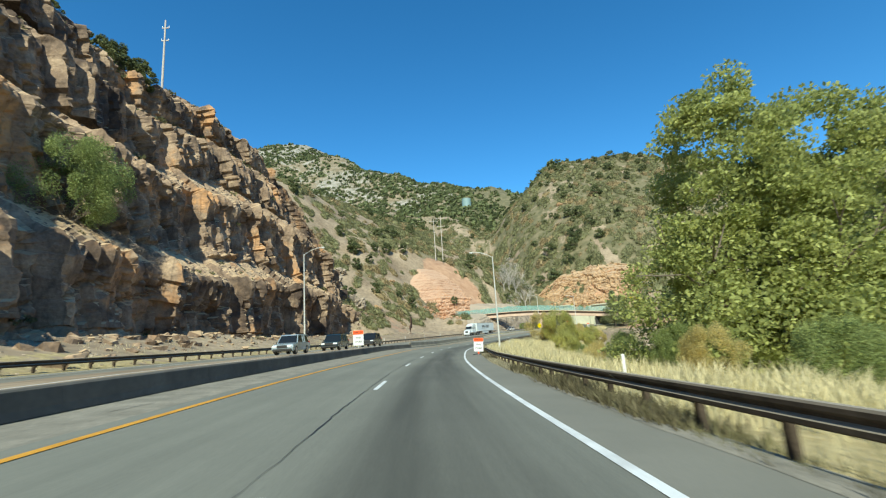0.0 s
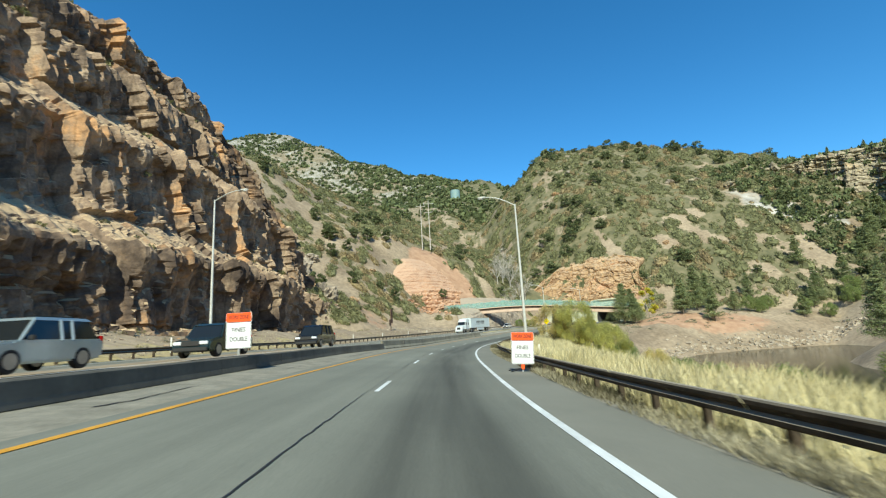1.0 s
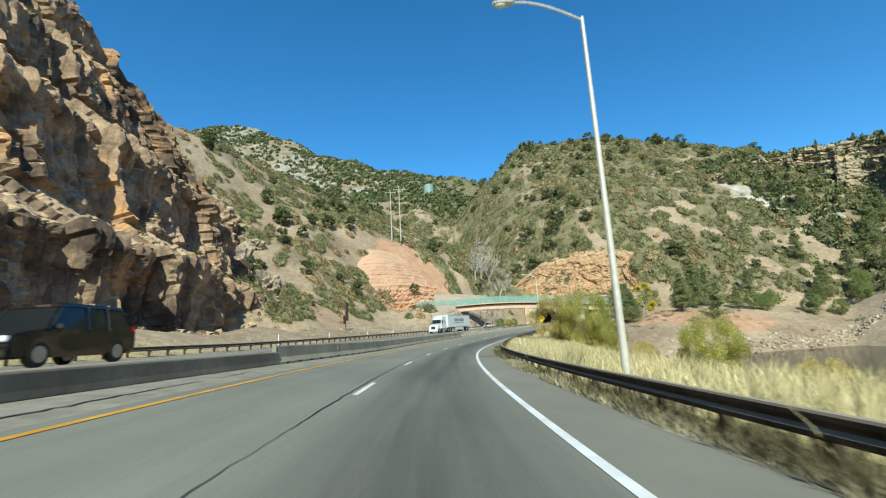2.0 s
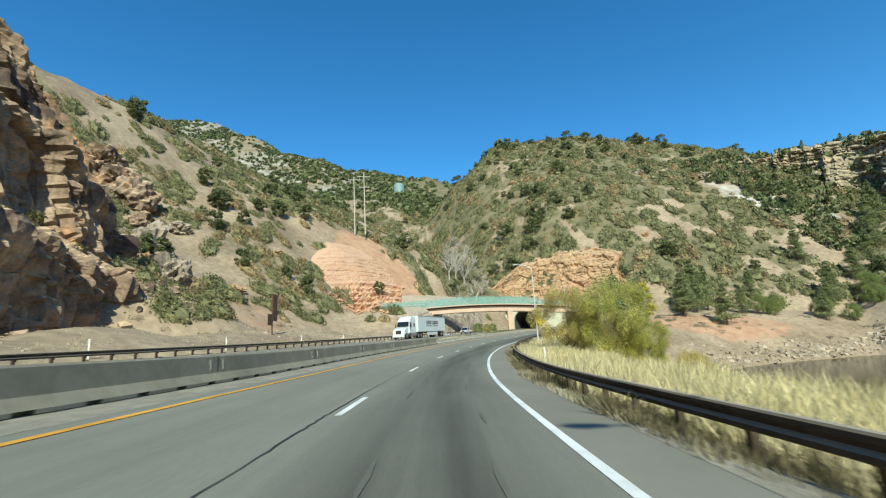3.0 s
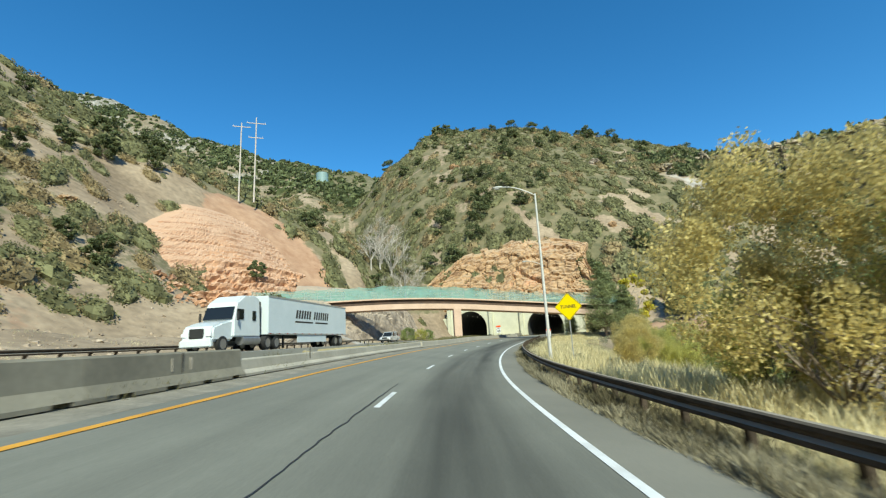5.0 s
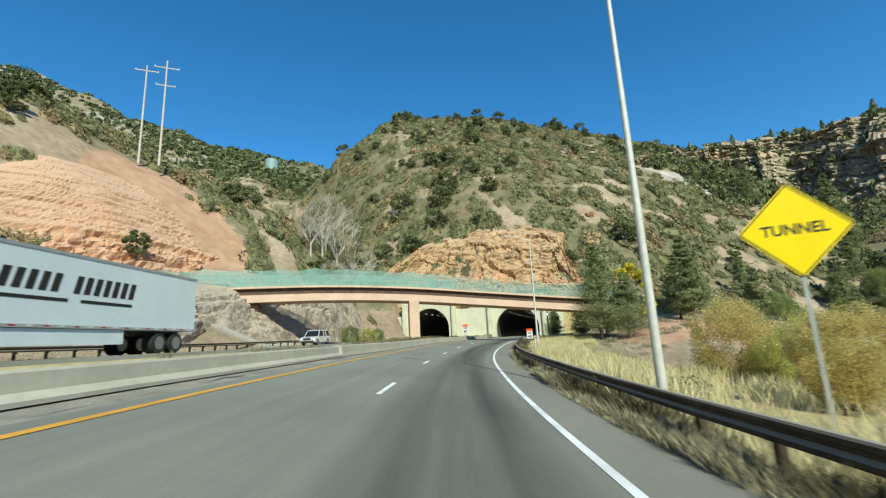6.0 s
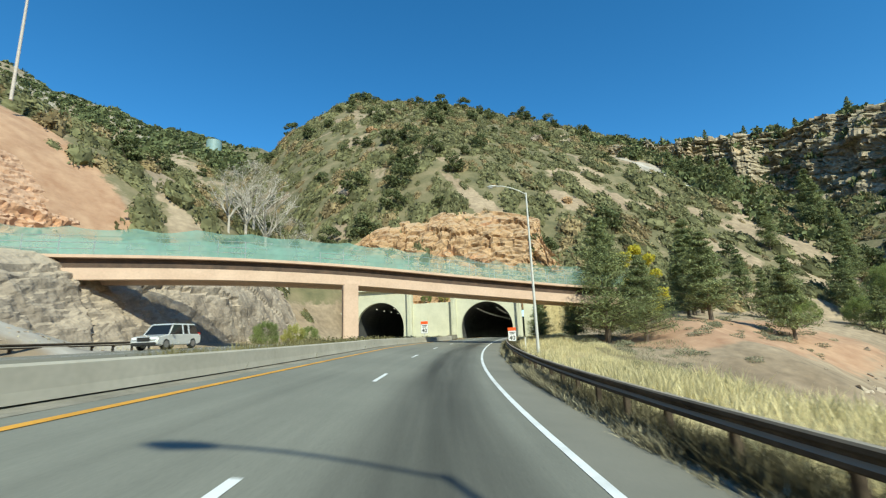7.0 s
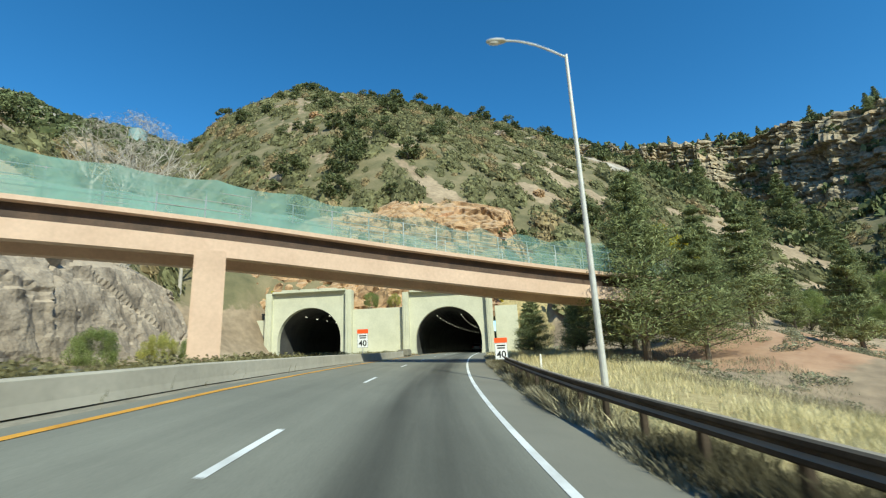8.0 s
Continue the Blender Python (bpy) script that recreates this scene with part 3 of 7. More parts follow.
def rock_face(name, line, profile, mat, label, step=0.45, blocks=(7.0, 2.2), depth=(2.4, 0.8), tall=1.6, crest=None, seed=0, lump=2.5, strata=0.0, layer=3.0, fade=((0, 1), (1, 1)), rib=0.0, buttress=0.0, jag=0.0, ledges=(0.3, 0.8), saw=(), dip=3.0):
    """A broken rock face: a profile of (back, up) raised along a line in plan (x, y, z), with jointed blocks that stand out or have fallen."""
    c = spline(np.array(line, float))
    c = c[::max(1, int(round(step / 0.5)))]
    h = np.gradient(c[:, :2], axis=0)
    h /= np.linalg.norm(h, axis=1)[:, None]
    n = np.stack([-h[:, 1], h[:, 0]], 1)                      # into the hill, left of the line
    for _ in range(8):
        n[1:-1] = (n[:-2] + n[1:-1] + n[2:]) / 3
    p = np.array(profile, float)
    run = np.r_[0, np.cumsum(np.linalg.norm(np.diff(p, axis=0), axis=1))]
    t = np.linspace(0, run[-1], int(run[-1] / step))
    q, z = np.interp(t, run, p[:, 0]), np.interp(t, run, p[:, 1])
    tq, tz = np.gradient(q), np.gradient(z)
    ln = np.hypot(tq, tz)
    oq, oz = -tz / ln, tq / ln                                 # out of the face
    U, T = np.meshgrid(np.arange(len(c)) * step, t, indexing="ij")
    shift = dip * fbm(U, T * 0, 22, 3, seed + 2)               # benches rise and dip along the face
    k = 1 + 0.10 * fbm(U, T, 30, 2, seed + 8)
    if crest is not None:
        k = k * np.interp(np.linspace(0, 1, len(c)), *crest)[:, None]
    wu, wt = U + 0.8 * fbm(U, T, 6, 3, seed + 4), T + 0.8 * fbm(U, T, 6, 3, seed + 5)
    r1, g1, l1 = worley(wu / blocks[0], wt / blocks[0] / tall, seed)
    r2, g2, l2 = worley(wu / blocks[1], wt / blocks[1] / tall, seed + 3)
    r3, g3, l3 = worley(wu / blocks[1] * 2.6, wt / blocks[1] * 2.0 / tall, seed + 5)
    out = (r1 - 0.5) * depth[0] * 0.8 + l1 * depth[0] * 2.2 + (r2 - 0.5) * depth[1] * 0.9 + l2 * depth[1] * 3.0 + (r3 - 0.5) * depth[1] * 0.4 + l3 * depth[1] * 1.2 - 0.7 * depth[1] * (g2 < 0.10) - depth[0] * 0.4 * (g1 < 0.05) + lump * fbm(U, T, 18, 3, seed + 6) + 0.25 * fbm(U, T, 1.2, 2, seed + 7)
    if strata:
        lay = (c[:, 2:3] + z[None] * k + 1.0 * fbm(U, T * 0, 40, 2, seed + 9)) / layer
        row = np.floor(lay).astype(int)
        out = out + strata * (TABLE[row % 256, seed] - 0.5) + strata * 0.5 * (TABLE[np.floor(lay * 3.1).astype(int) % 256, seed + 1] - 0.5) - strata * 0.6 * (lay - row < 0.14)
    if buttress:
        out = out + buttress * fbm(U + 0.12 * T, T * 0.22, 15, 3, seed + 11, True)
    if rib:
        out = out + rib * fbm(wu + 0.1 * T, wt * 0.16, 2.6, 3, seed + 12, True)
    if jag:
        k = k * (1 + jag * fbm(U, T * 0, 16, 4, seed + 13) * np.linspace(0, 1, len(t))[None] ** 2)
    for n_, (per, amp) in enumerate(saw):                     # columns that step out at one side and draw back behind
        ph = (U + (0.10 - 0.06 * n_) * T) / per + 0.8 * fbm(U, T * 0.45, per * 2.4, 4, seed + 16 + n_)
        out = out + amp * (0.5 - (ph - np.floor(ph))) * (0.5 + 0.8 * TABLE[np.floor(ph).astype(int) % 256, seed + 20 + n_])
    steep = smooth(*ledges, tz / ln)[None, :]
    out = out * (0.35 + 0.65 * steep) * np.interp(t / run[-1], *fade)[None]
    Q = q[None] * k + oq[None] * out
    Z = c[:, 2:3] + (z[None] + shift * smooth(2, 12, z)[None]) * k + oz[None] * out * 0.7
    X, Y = c[:, 0:1] + n[:, 0:1] * Q, c[:, 1:2] + n[:, 1:2] * Q
    v = np.stack([X, Y, Z], -1).reshape(-1, 3)
    return mesh_ob(name, v, grid_faces(len(c), len(t)), mat, None, label, category="rock face", kind="structure")


def rock_material(name, dark, mid, light, orange, ledge, amount=0.5, scale=0.12, seams=(0.34, 0.68, 0.3), relief=0.5, varnish=None):
    """Broken rock: mottled by noise, stained orange in patches, dusty on ledges."""
    m = material(name, [(0.3, dark), (0.48, mid), (0.7, light)], scale * 2.2, 0.92, bump=relief, bump_scale=1.6, fine=0.3, detail=9)
    n, l = m.node_tree.nodes, m.node_tree.links
    b = n["Principled BSDF"]
    base = b.inputs["Base Color"].links[0].from_socket
    geo = n.new("ShaderNodeNewGeometry")
    t = n.new("ShaderNodeTexNoise")
    t.inputs["Scale"].default_value, t.inputs["Detail"].default_value, t.inputs["Roughness"].default_value = scale * 0.7, 7, 0.7
    l.new(geo.outputs["Position"], t.inputs["Vector"])

    def mix(a, c, fac, lo, hi):
        r = n.new("ShaderNodeMapRange")
        r.interpolation_type = "SMOOTHSTEP"
        r.inputs["From Min"].default_value, r.inputs["From Max"].default_value = lo, hi
        l.new(fac, r.inputs["Value"])
        mx = n.new("ShaderNodeMix")
        mx.data_type = "RGBA"
        mx.inputs["B"].default_value = (*c, 1)
        l.new(r.outputs[0], mx.inputs["Factor"])
        l.new(a, mx.inputs["A"])
        return mx.outputs["Result"]
    out = mix(base, orange, t.outputs["Fac"], 0.72 - 0.4 * amount, 0.86 - 0.4 * amount)
    if varnish:
        tv = n.new("ShaderNodeTexNoise")
        tv.inputs["Scale"].default_value, tv.inputs["Detail"].default_value, tv.inputs["Roughness"].default_value = 0.055, 8, 0.65
        l.new(geo.outputs["Position"], tv.inputs["Vector"])
        out = mix(out, varnish, tv.outputs["Fac"], 0.49, 0.62)
    mp = n.new("ShaderNodeMapping")
    mp.inputs["Scale"].default_value = (1, 1, seams[2])
    l.new(geo.outputs["Position"], mp.inputs["Vector"])
    warp = n.new("ShaderNodeTexNoise")
    warp.inputs["Scale"].default_value, warp.inputs["Detail"].default_value = 0.7, 4
    l.new(mp.outputs[0], warp.inputs["Vector"])
    add = n.new("ShaderNodeVectorMath")
    add.operation = "MULTIPLY_ADD"
    l.new(warp.outputs["Color"], add.inputs[0])
    add.inputs[1].default_value = (0.7, 0.7, 0.7)
    l.new(mp.outputs[0], add.inputs[2])
    seam = n.new("ShaderNodeTexVoronoi")
    seam.feature = "DISTANCE_TO_EDGE"
    seam.inputs["Scale"].default_value = seams[0]
    l.new(add.outputs[0], seam.inputs["Vector"])
    cut = n.new("ShaderNodeMapRange")
    cut.inputs["From Min"].default_value, cut.inputs["From Max"].default_value = 0.0, 0.07
    cut.inputs["To Min"].default_value, cut.inputs["To Max"].default_value = seams[1], 1.0
    l.new(seam.outputs["Distance"], cut.inputs["Value"])
    mul = n.new("ShaderNodeVectorMath")
    mul.operation = "SCALE"
    l.new(out, mul.inputs[0])
    l.new(cut.outputs[0], mul.inputs["Scale"])
    out = mul.outputs[0]
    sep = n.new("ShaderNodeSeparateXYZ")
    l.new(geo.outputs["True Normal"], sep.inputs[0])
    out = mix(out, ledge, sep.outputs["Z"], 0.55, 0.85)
    l.new(out, b.inputs["Base Color"])
    return m


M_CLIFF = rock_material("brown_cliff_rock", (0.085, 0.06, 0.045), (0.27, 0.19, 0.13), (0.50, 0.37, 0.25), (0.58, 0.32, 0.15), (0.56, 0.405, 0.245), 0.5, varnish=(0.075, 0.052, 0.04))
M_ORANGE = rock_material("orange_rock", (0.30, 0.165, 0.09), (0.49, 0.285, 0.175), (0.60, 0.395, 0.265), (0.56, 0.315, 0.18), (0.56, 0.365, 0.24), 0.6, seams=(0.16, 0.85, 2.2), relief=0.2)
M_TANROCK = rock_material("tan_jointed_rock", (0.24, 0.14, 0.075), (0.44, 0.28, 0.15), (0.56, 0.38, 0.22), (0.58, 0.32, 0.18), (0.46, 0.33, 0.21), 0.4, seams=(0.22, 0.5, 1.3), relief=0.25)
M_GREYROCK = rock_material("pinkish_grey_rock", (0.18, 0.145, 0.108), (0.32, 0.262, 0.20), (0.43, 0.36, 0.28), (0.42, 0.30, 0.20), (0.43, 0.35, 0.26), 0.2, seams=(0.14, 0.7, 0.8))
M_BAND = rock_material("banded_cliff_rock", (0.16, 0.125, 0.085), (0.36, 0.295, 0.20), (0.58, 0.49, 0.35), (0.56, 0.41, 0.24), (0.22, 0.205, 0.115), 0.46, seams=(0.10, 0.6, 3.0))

BENCHES = [(-3, -1.5), (0.6, 0.8), (2.4, 3.2), (2.6, 8.5), (1.4, 12.2), (2.0, 13.2), (7.6, 17.4), (8.6, 19.6), (9.2, 25.5), (8.6, 29), (9.2, 30.2), (14.6, 34.6), (15.2, 39), (16.0, 43.2), (20.6, 47.2), (21.2, 53.5), (27, 57), (36, 59)]
# Its southern bulge, out of view, is added to shade the near face.
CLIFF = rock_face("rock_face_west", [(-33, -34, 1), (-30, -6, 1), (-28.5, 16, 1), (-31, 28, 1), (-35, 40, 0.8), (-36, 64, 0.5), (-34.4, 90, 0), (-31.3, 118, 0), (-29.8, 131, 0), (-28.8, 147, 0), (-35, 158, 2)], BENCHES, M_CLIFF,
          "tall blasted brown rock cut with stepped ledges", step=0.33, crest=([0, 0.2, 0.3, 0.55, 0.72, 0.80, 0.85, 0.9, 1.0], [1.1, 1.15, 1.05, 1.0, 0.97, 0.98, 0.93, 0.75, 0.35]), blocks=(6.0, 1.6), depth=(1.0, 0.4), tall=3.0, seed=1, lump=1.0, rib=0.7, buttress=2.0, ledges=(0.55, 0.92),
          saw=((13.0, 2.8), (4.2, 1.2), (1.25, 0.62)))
rock_face("orange_cut", [(-30, 196, 9), (-12, 207, 8), (6, 220, 8), (20, 238, 8.5), (28, 256, 10), (28, 270, 16)], [(-8, -11), (-3.5, -4.5), (0, 0), (4, 5), (9, 10), (16, 17), (22, 23), (29, 28), (36, 31)], M_ORANGE,
          "smooth orange road-cut slope with rubble at its foot", blocks=(4.0, 1.3), depth=(0.7, 0.30), tall=0.5, strata=2.0, layer=1.7, crest=([0, 0.2, 0.45, 0.75, 1.0], [0.3, 0.58, 0.92, 1.03, 0.66]), seed=2, lump=1.6, fade=((0, 0.1, 0.2, 0.42, 0.52, 1), (0.3, 0.6, 1.0, 0.9, 0.22, 0.14)))
KNOB = rock_face("tunnel_knob", [(50.5, 282, 9), (62.5, 275, 8.5), (76, 265.5, 8.5), (90.5, 254.5, 8.5), (100.5, 245, 8), (110, 245, 9)], [(-0.5, -1), (0, 0), (2.5, 7), (6, 12), (9, 18), (13, 22), (18, 25), (26, 27)], M_TANROCK,
          "tan and orange jointed rock knob over the tunnel portals", blocks=(8.0, 3.4), depth=(1.5, 0.5), tall=0.8, strata=0.5, layer=2.6, crest=([0, 0.2, 0.5, 0.8, 1.0], [0.4, 0.95, 1.3, 1.0, 0.35]), seed=3, lump=1.2)
rock_face("grey_cut", [(-6, 172, 0), (9, 188, 0), (19, 206, 0), (28.5, 223, 0.2), (39, 241, 0.4), (47, 256, 0.6), (51, 266, 0.8)], [(-1, -2), (0, 0), (2.2, 4.5), (4.5, 9), (7, 12.5), (12, 15.5), (22, 17)], M_GREYROCK,
          "pinkish grey rock wall under the bridge", crest=([0, 0.2, 0.35, 0.45, 0.6, 1.0], [0.0, 0.05, 0.45, 0.6, 1.0, 1.0]), blocks=(12.0, 5.0), depth=(0.8, 0.13), tall=1.4, seed=4, lump=2.0, rib=0.35)
BAND = rock_face("banded_cliff", [(218, 322, 94), (236, 305, 84), (247, 288, 70), (250, 270, 61), (245, 242, 52), (239, 224, 48), (234, 205, 46), (229, 180, 44), (222, 150, 42)], [(-14, -22), (-5, -6), (0, 0), (0.5, 5), (3.0, 6), (3.4, 12), (5.5, 13), (6, 20), (9, 21.2), (9.4, 27), (12, 28), (12.5, 31), (20, 33), (34, 34), (60, 30)], M_BAND,
          "layered grey cliff bands high over the river", step=0.55, blocks=(11.0, 4.0), depth=(1.4, 0.6), tall=0.7, strata=2.4, layer=2.9, rib=1.0, buttress=6.0, jag=0.08, crest=([0, 0.12, 0.3, 0.45, 0.6, 1.0], [0.12, 0.38, 0.92, 1.05, 1.1, 1.15]), seed=5, lump=1.6, dip=0.8,
          saw=((21.0, 3.0), (6.0, 1.2)))

# ---- river ----
water = bpy.data.materials.new("river_water")
water.use_nodes = True
wb = water.node_tree.nodes["Principled BSDF"]
wb.inputs["Base Color"].default_value, wb.inputs["Roughness"].default_value = (0.022, 0.025, 0.014, 1), 0.12
wt = water.node_tree.nodes.new("ShaderNodeTexNoise")
wt.inputs["Scale"].default_value = 1.4
wbp = water.node_tree.nodes.new("ShaderNodeBump")
wbp.inputs["Strength"].default_value = 0.45
wb.inputs["Specular IOR Level"].default_value = 0.08
water.node_tree.links.new(wt.outputs["Fac"], wbp.inputs["Height"])
water.node_tree.links.new(wbp.outputs[0], wb.inputs["Normal"])
rv = RIVER[::10]
rh = np.gradient(rv[:, :2], axis=0)
rh /= np.linalg.norm(rh, axis=1)[:, None]
rr = np.stack([rh[:, 1], -rh[:, 0]], 1)
wv = np.stack([np.c_[rv[:, :2] + k * rr, np.full(len(rv), WATER)] for k in (-26, -8, 8, 26)], 1).reshape(-1, 3)
mesh_ob("river", wv, grid_faces(len(rv), 4), water, None, "dark green river water below the road", category="water", kind="structure")

# ---- twin tunnel portals ----
TUN_R = np.array(road(S_END, -2.8))
TUN_HEAD = 38.6
PORTAL = Matrix.Translation(Vector(TUN_R)) @ Matrix.Rotation(radians(-TUN_HEAD), 4, "Z")   # local x right, y into the hill
TUN_GAP, ARCH_W, ARCH_H = -24.6, 11.2, 7.7


def arch_points(extra=0.0, n=28):
    r, spring = ARCH_W / 2, ARCH_H + extra - ARCH_W / 2
    pts = [(-r * 0.97, -0.3), (-r, spring * 0.5)]
    pts += [(-r * math.cos(a), spring + r * math.sin(a)) for a in np.linspace(0, math.pi, n)]
    return pts + [(r, spring * 0.5), (r * 0.97, -0.3)]


def portal_wall(cx, half, top, depth, front, extra=0.0):
    """A slab with an arched opening right through it."""
    a = arch_points(extra)
    n = len(a)
    outer = []
    for k, (x, z) in enumerate(a):
        ang = math.atan2(z - 2.0, x)
        if k in (0, 1):
            outer.append((-half, z))
        elif k in (n - 2, n - 1):
            outer.append((half, z))
        else:
            c, s_ = math.cos(ang), math.sin(ang)
            t = min(half / max(abs(c), 1e-6), (top - 2.0) / max(s_, 1e-6) if s_ > 0 else 1e9)
            outer.append((c * t, 2.0 + s_ * t))
    for sgn in (-1, 1):                                       # square the upper corners
        k = min(range(n), key=lambda q: abs(outer[q][0] - sgn * half) + abs(outer[q][1] - top))
        outer[k] = (sgn * half, top)
    v, f = [], []
    for y in (front, front + depth):
        v += [(cx + x, y, z) for x, z in a] + [(cx + x, y, z) for x, z in outer]
    for k in range(n - 1):
        f += [[k, k + 1, n + k + 1, n + k], [2 * n + k + 1, 2 * n + k, 3 * n + k, 3 * n + k + 1],
              [k + 1, k, 2 * n + k, 2 * n + k + 1], [n + k, n + k + 1, 3 * n + k + 1, 3 * n + k]]
    return v, f


portal = empty("tunnel_portal", PORTAL, "pale concrete twin tunnel portal wall with two arches", "tunnel", kind="structure")
for cx, up in ((-0.3, 0.2), (TUN_GAP, 1.2)):
    v, f = portal_wall(cx, 6.6, 10.4 + up, 1.2, -0.4, up)
    mesh_ob("arch_wall", v, f, M_PORTAL, portal)
    for sx in (-7.15, 7.15):
        bm = box(bmesh.new(), cx + sx, -0.35, 5.0 + up / 2, 1.1, 1.7, 10.9 + up, 0.06)
        for gx_ in (-0.25, 0.05):
            box(bm, cx + sx + gx_, -1.22, 5.0 + up / 2, 0.14, 0.10, 9.6 + up)
        part("pilaster", bm, M_PORTAL, portal)
    bm = bmesh.new()
    box(bm, cx, -0.45, 10.5 + up, 13.0, 1.6, 0.35, 0.05)
    for tx in (-3.4, 0, 3.4):
        box(bm, cx + tx, -0.45, 10.75 + up, 3.0, 1.5, 0.3, 0.04)
    part("coping", bm, M_PORTAL, portal)
part("middle_wall", box(bmesh.new(), TUN_GAP / 2, 0.2, 3.9, -TUN_GAP - 15.4, 0.9, 8.6, 0.05), M_PORTAL, portal)
part("wing_wall", box(bmesh.new(), TUN_GAP - 12.6, 0.2, 3.2, 9.6, 0.9, 7.8, 0.05), M_PORTAL, portal)
part("wing_wall", box(bmesh.new(), 9.7, 0.2, 3.5, 3.8, 0.9, 8.2, 0.05), M_PORTAL, portal)
M_LINING = material("dark_tunnel_lining", [(0.3, (0.05, 0.05, 0.05)), (0.7, (0.10, 0.10, 0.095))], 0.4, 0.9, fine=0.2)
M_TUBE = bpy.data.materials.new("tunnel_lamp_glow")
M_TUBE.use_nodes = True
tb = M_TUBE.node_tree.nodes["Principled BSDF"]
tb.inputs["Emission Color"].default_value, tb.inputs["Emission Strength"].default_value = (1.0, 0.9, 0.75, 1), 1.2
for cx, up in ((-0.3, 0.2), (TUN_GAP, 1.2)):
    a = np.array(arch_points(up))
    ys = np.linspace(0.7, 90, 31)
    bend = 0.0011 * ys ** 2
    v = np.stack([np.c_[cx + a[:, 0] * 1.0 + b_, np.full(len(a), y_), a[:, 1]] for y_, b_ in zip(ys, bend)], 0).reshape(-1, 3)
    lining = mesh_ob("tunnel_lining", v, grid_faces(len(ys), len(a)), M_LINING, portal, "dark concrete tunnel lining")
    # added black sheet stands in for the unlit depth of the bore
    mesh_ob("bore_darkness_cap", v[-len(a):], [list(range(len(a)))], M_DARK, portal)
    for k, y_ in enumerate(np.arange(4, 86, 5.5)):
        for side in (-2.2, 2.2):
            part("tunnel_lamp", box(bmesh.new(), cx + side + 0.0011 * y_ ** 2, y_, 6.5 + up, 0.10, 0.7, 0.08), M_TUBE, portal)


def bored(ob):
    """Clears earth and rock out of both tunnel bores."""
    co = np.empty(len(ob.data.vertices) * 3)
    ob.data.vertices.foreach_get("co", co)
    inv = np.array(PORTAL.inverted())
    q = co.reshape(-1, 3) @ inv[:3, :3].T + inv[:3, 3]
    inside = np.zeros(len(q), bool)
    for cx, up in ((-0.3, 0.2), (TUN_GAP, 1.2)):
        x, r, spring = q[:, 0] - cx - 0.0011 * q[:, 1] ** 2, ARCH_W / 2, ARCH_H + up - ARCH_W / 2
        inside |= (q[:, 1] > 0.3) & (q[:, 1] < 92) & (q[:, 2] > 0.15) & (np.where(q[:, 2] > spring, np.hypot(x, q[:, 2] - spring), np.abs(x)) < r)
    bm = bmesh.new()
    bm.from_mesh(ob.data)
    bm.verts.ensure_lookup_table()
    bmesh.ops.delete(bm, geom=[bm.verts[int(k)] for k in np.flatnonzero(inside)], context="VERTS")
    bm.to_mesh(ob.data)
    bm.free()


for ob in (ground, KNOB):
    bored(ob)

# ---- the footbridge-like overpass ----
SPAN = spline(np.array([(4, 217.2, 8.7), (18, 217.8, 9.4), (31, 217.7, 9.75), (43.5, 216.8, 9.45), (57, 214.6, 8.4), (71, 211.0, 7.1), (80, 208.0, 6.4)], float))


def along_bridge(profile, name, mat, parent, label="", s0=0, s1=None):
    c = SPAN[s0:s1:2]
    h = np.gradient(c[:, :2], axis=0)
    h /= np.linalg.norm(h, axis=1)[:, None]
    n = np.stack([h[:, 1], -h[:, 0]], 1)                      # towards the oncoming camera
    v = np.stack([np.c_[c[:, :2] + q * n, c[:, 2] + u] for q, u in profile], 1).reshape(-1, 3)
    return mesh_ob(name, v, grid_faces(len(c), len(profile)), mat, parent, label)


bridge = empty("overpass", Matrix(), "pink concrete overpass with shade-brown girder webs and netted railing", "bridge")
W = 4.4
along_bridge([(0.2, -0.27), (0.2, 0.0), (-0.2, 0.0), (-W + 0.2, 0.0), (-W - 0.2, 0.0), (-W - 0.2, -0.27), (0.2, -0.27)], "deck", M_BRIDGE, bridge, "pale pink deck edge")
for q in (-0.35, -W + 0.35):
    sg = 1 if q > -1 else -1
    along_bridge([(q, -0.27), (q, -1.2), (q + sg * 0.42, -1.2), (q + sg * 0.42, -2.25), (q + sg * 0.05, -2.25), (q - sg * 0.3, -2.25), (q - sg * 0.3, -0.27)], "girder", M_BRIDGE, bridge, "deep pinkish girder")
    # dark strip paints the deck overhang's shade onto the recessed web
    along_bridge([(q + sg * 0.012, -0.28), (q + sg * 0.012, -1.19)], "shaded_girder_web", M_GIRDER_SHADE, bridge, "recessed girder web coloured dark brown for shade")
bm = bmesh.new()
box(bm, 0, 0, -4.4, 1.55, 1.5, 10.4, 0.08)
pier = part("pier", bm, M_BRIDGE, bridge, "square pink concrete pier")
pier.matrix_world = pose(43.7, 215.0, 6.2, 0, 0, -8)
M_NET = bpy.data.materials.new("green_safety_net")
M_NET.use_nodes = True
nn, nl = M_NET.node_tree.nodes, M_NET.node_tree.links
nb = nn["Principled BSDF"]
nb.inputs["Base Color"].default_value, nb.inputs["Roughness"].default_value = (0.20, 0.37, 0.32, 1), 0.8
ntex = nn.new("ShaderNodeTexNoise")
ntex.inputs["Scale"].default_value, ntex.inputs["Detail"].default_value = 0.5, 8
ngeo = nn.new("ShaderNodeNewGeometry")
nl.new(ngeo.outputs["Position"], ntex.inputs["Vector"])
nmr = nn.new("ShaderNodeMapRange")
nmr.inputs["From Min"].default_value, nmr.inputs["From Max"].default_value = 0.3, 0.7
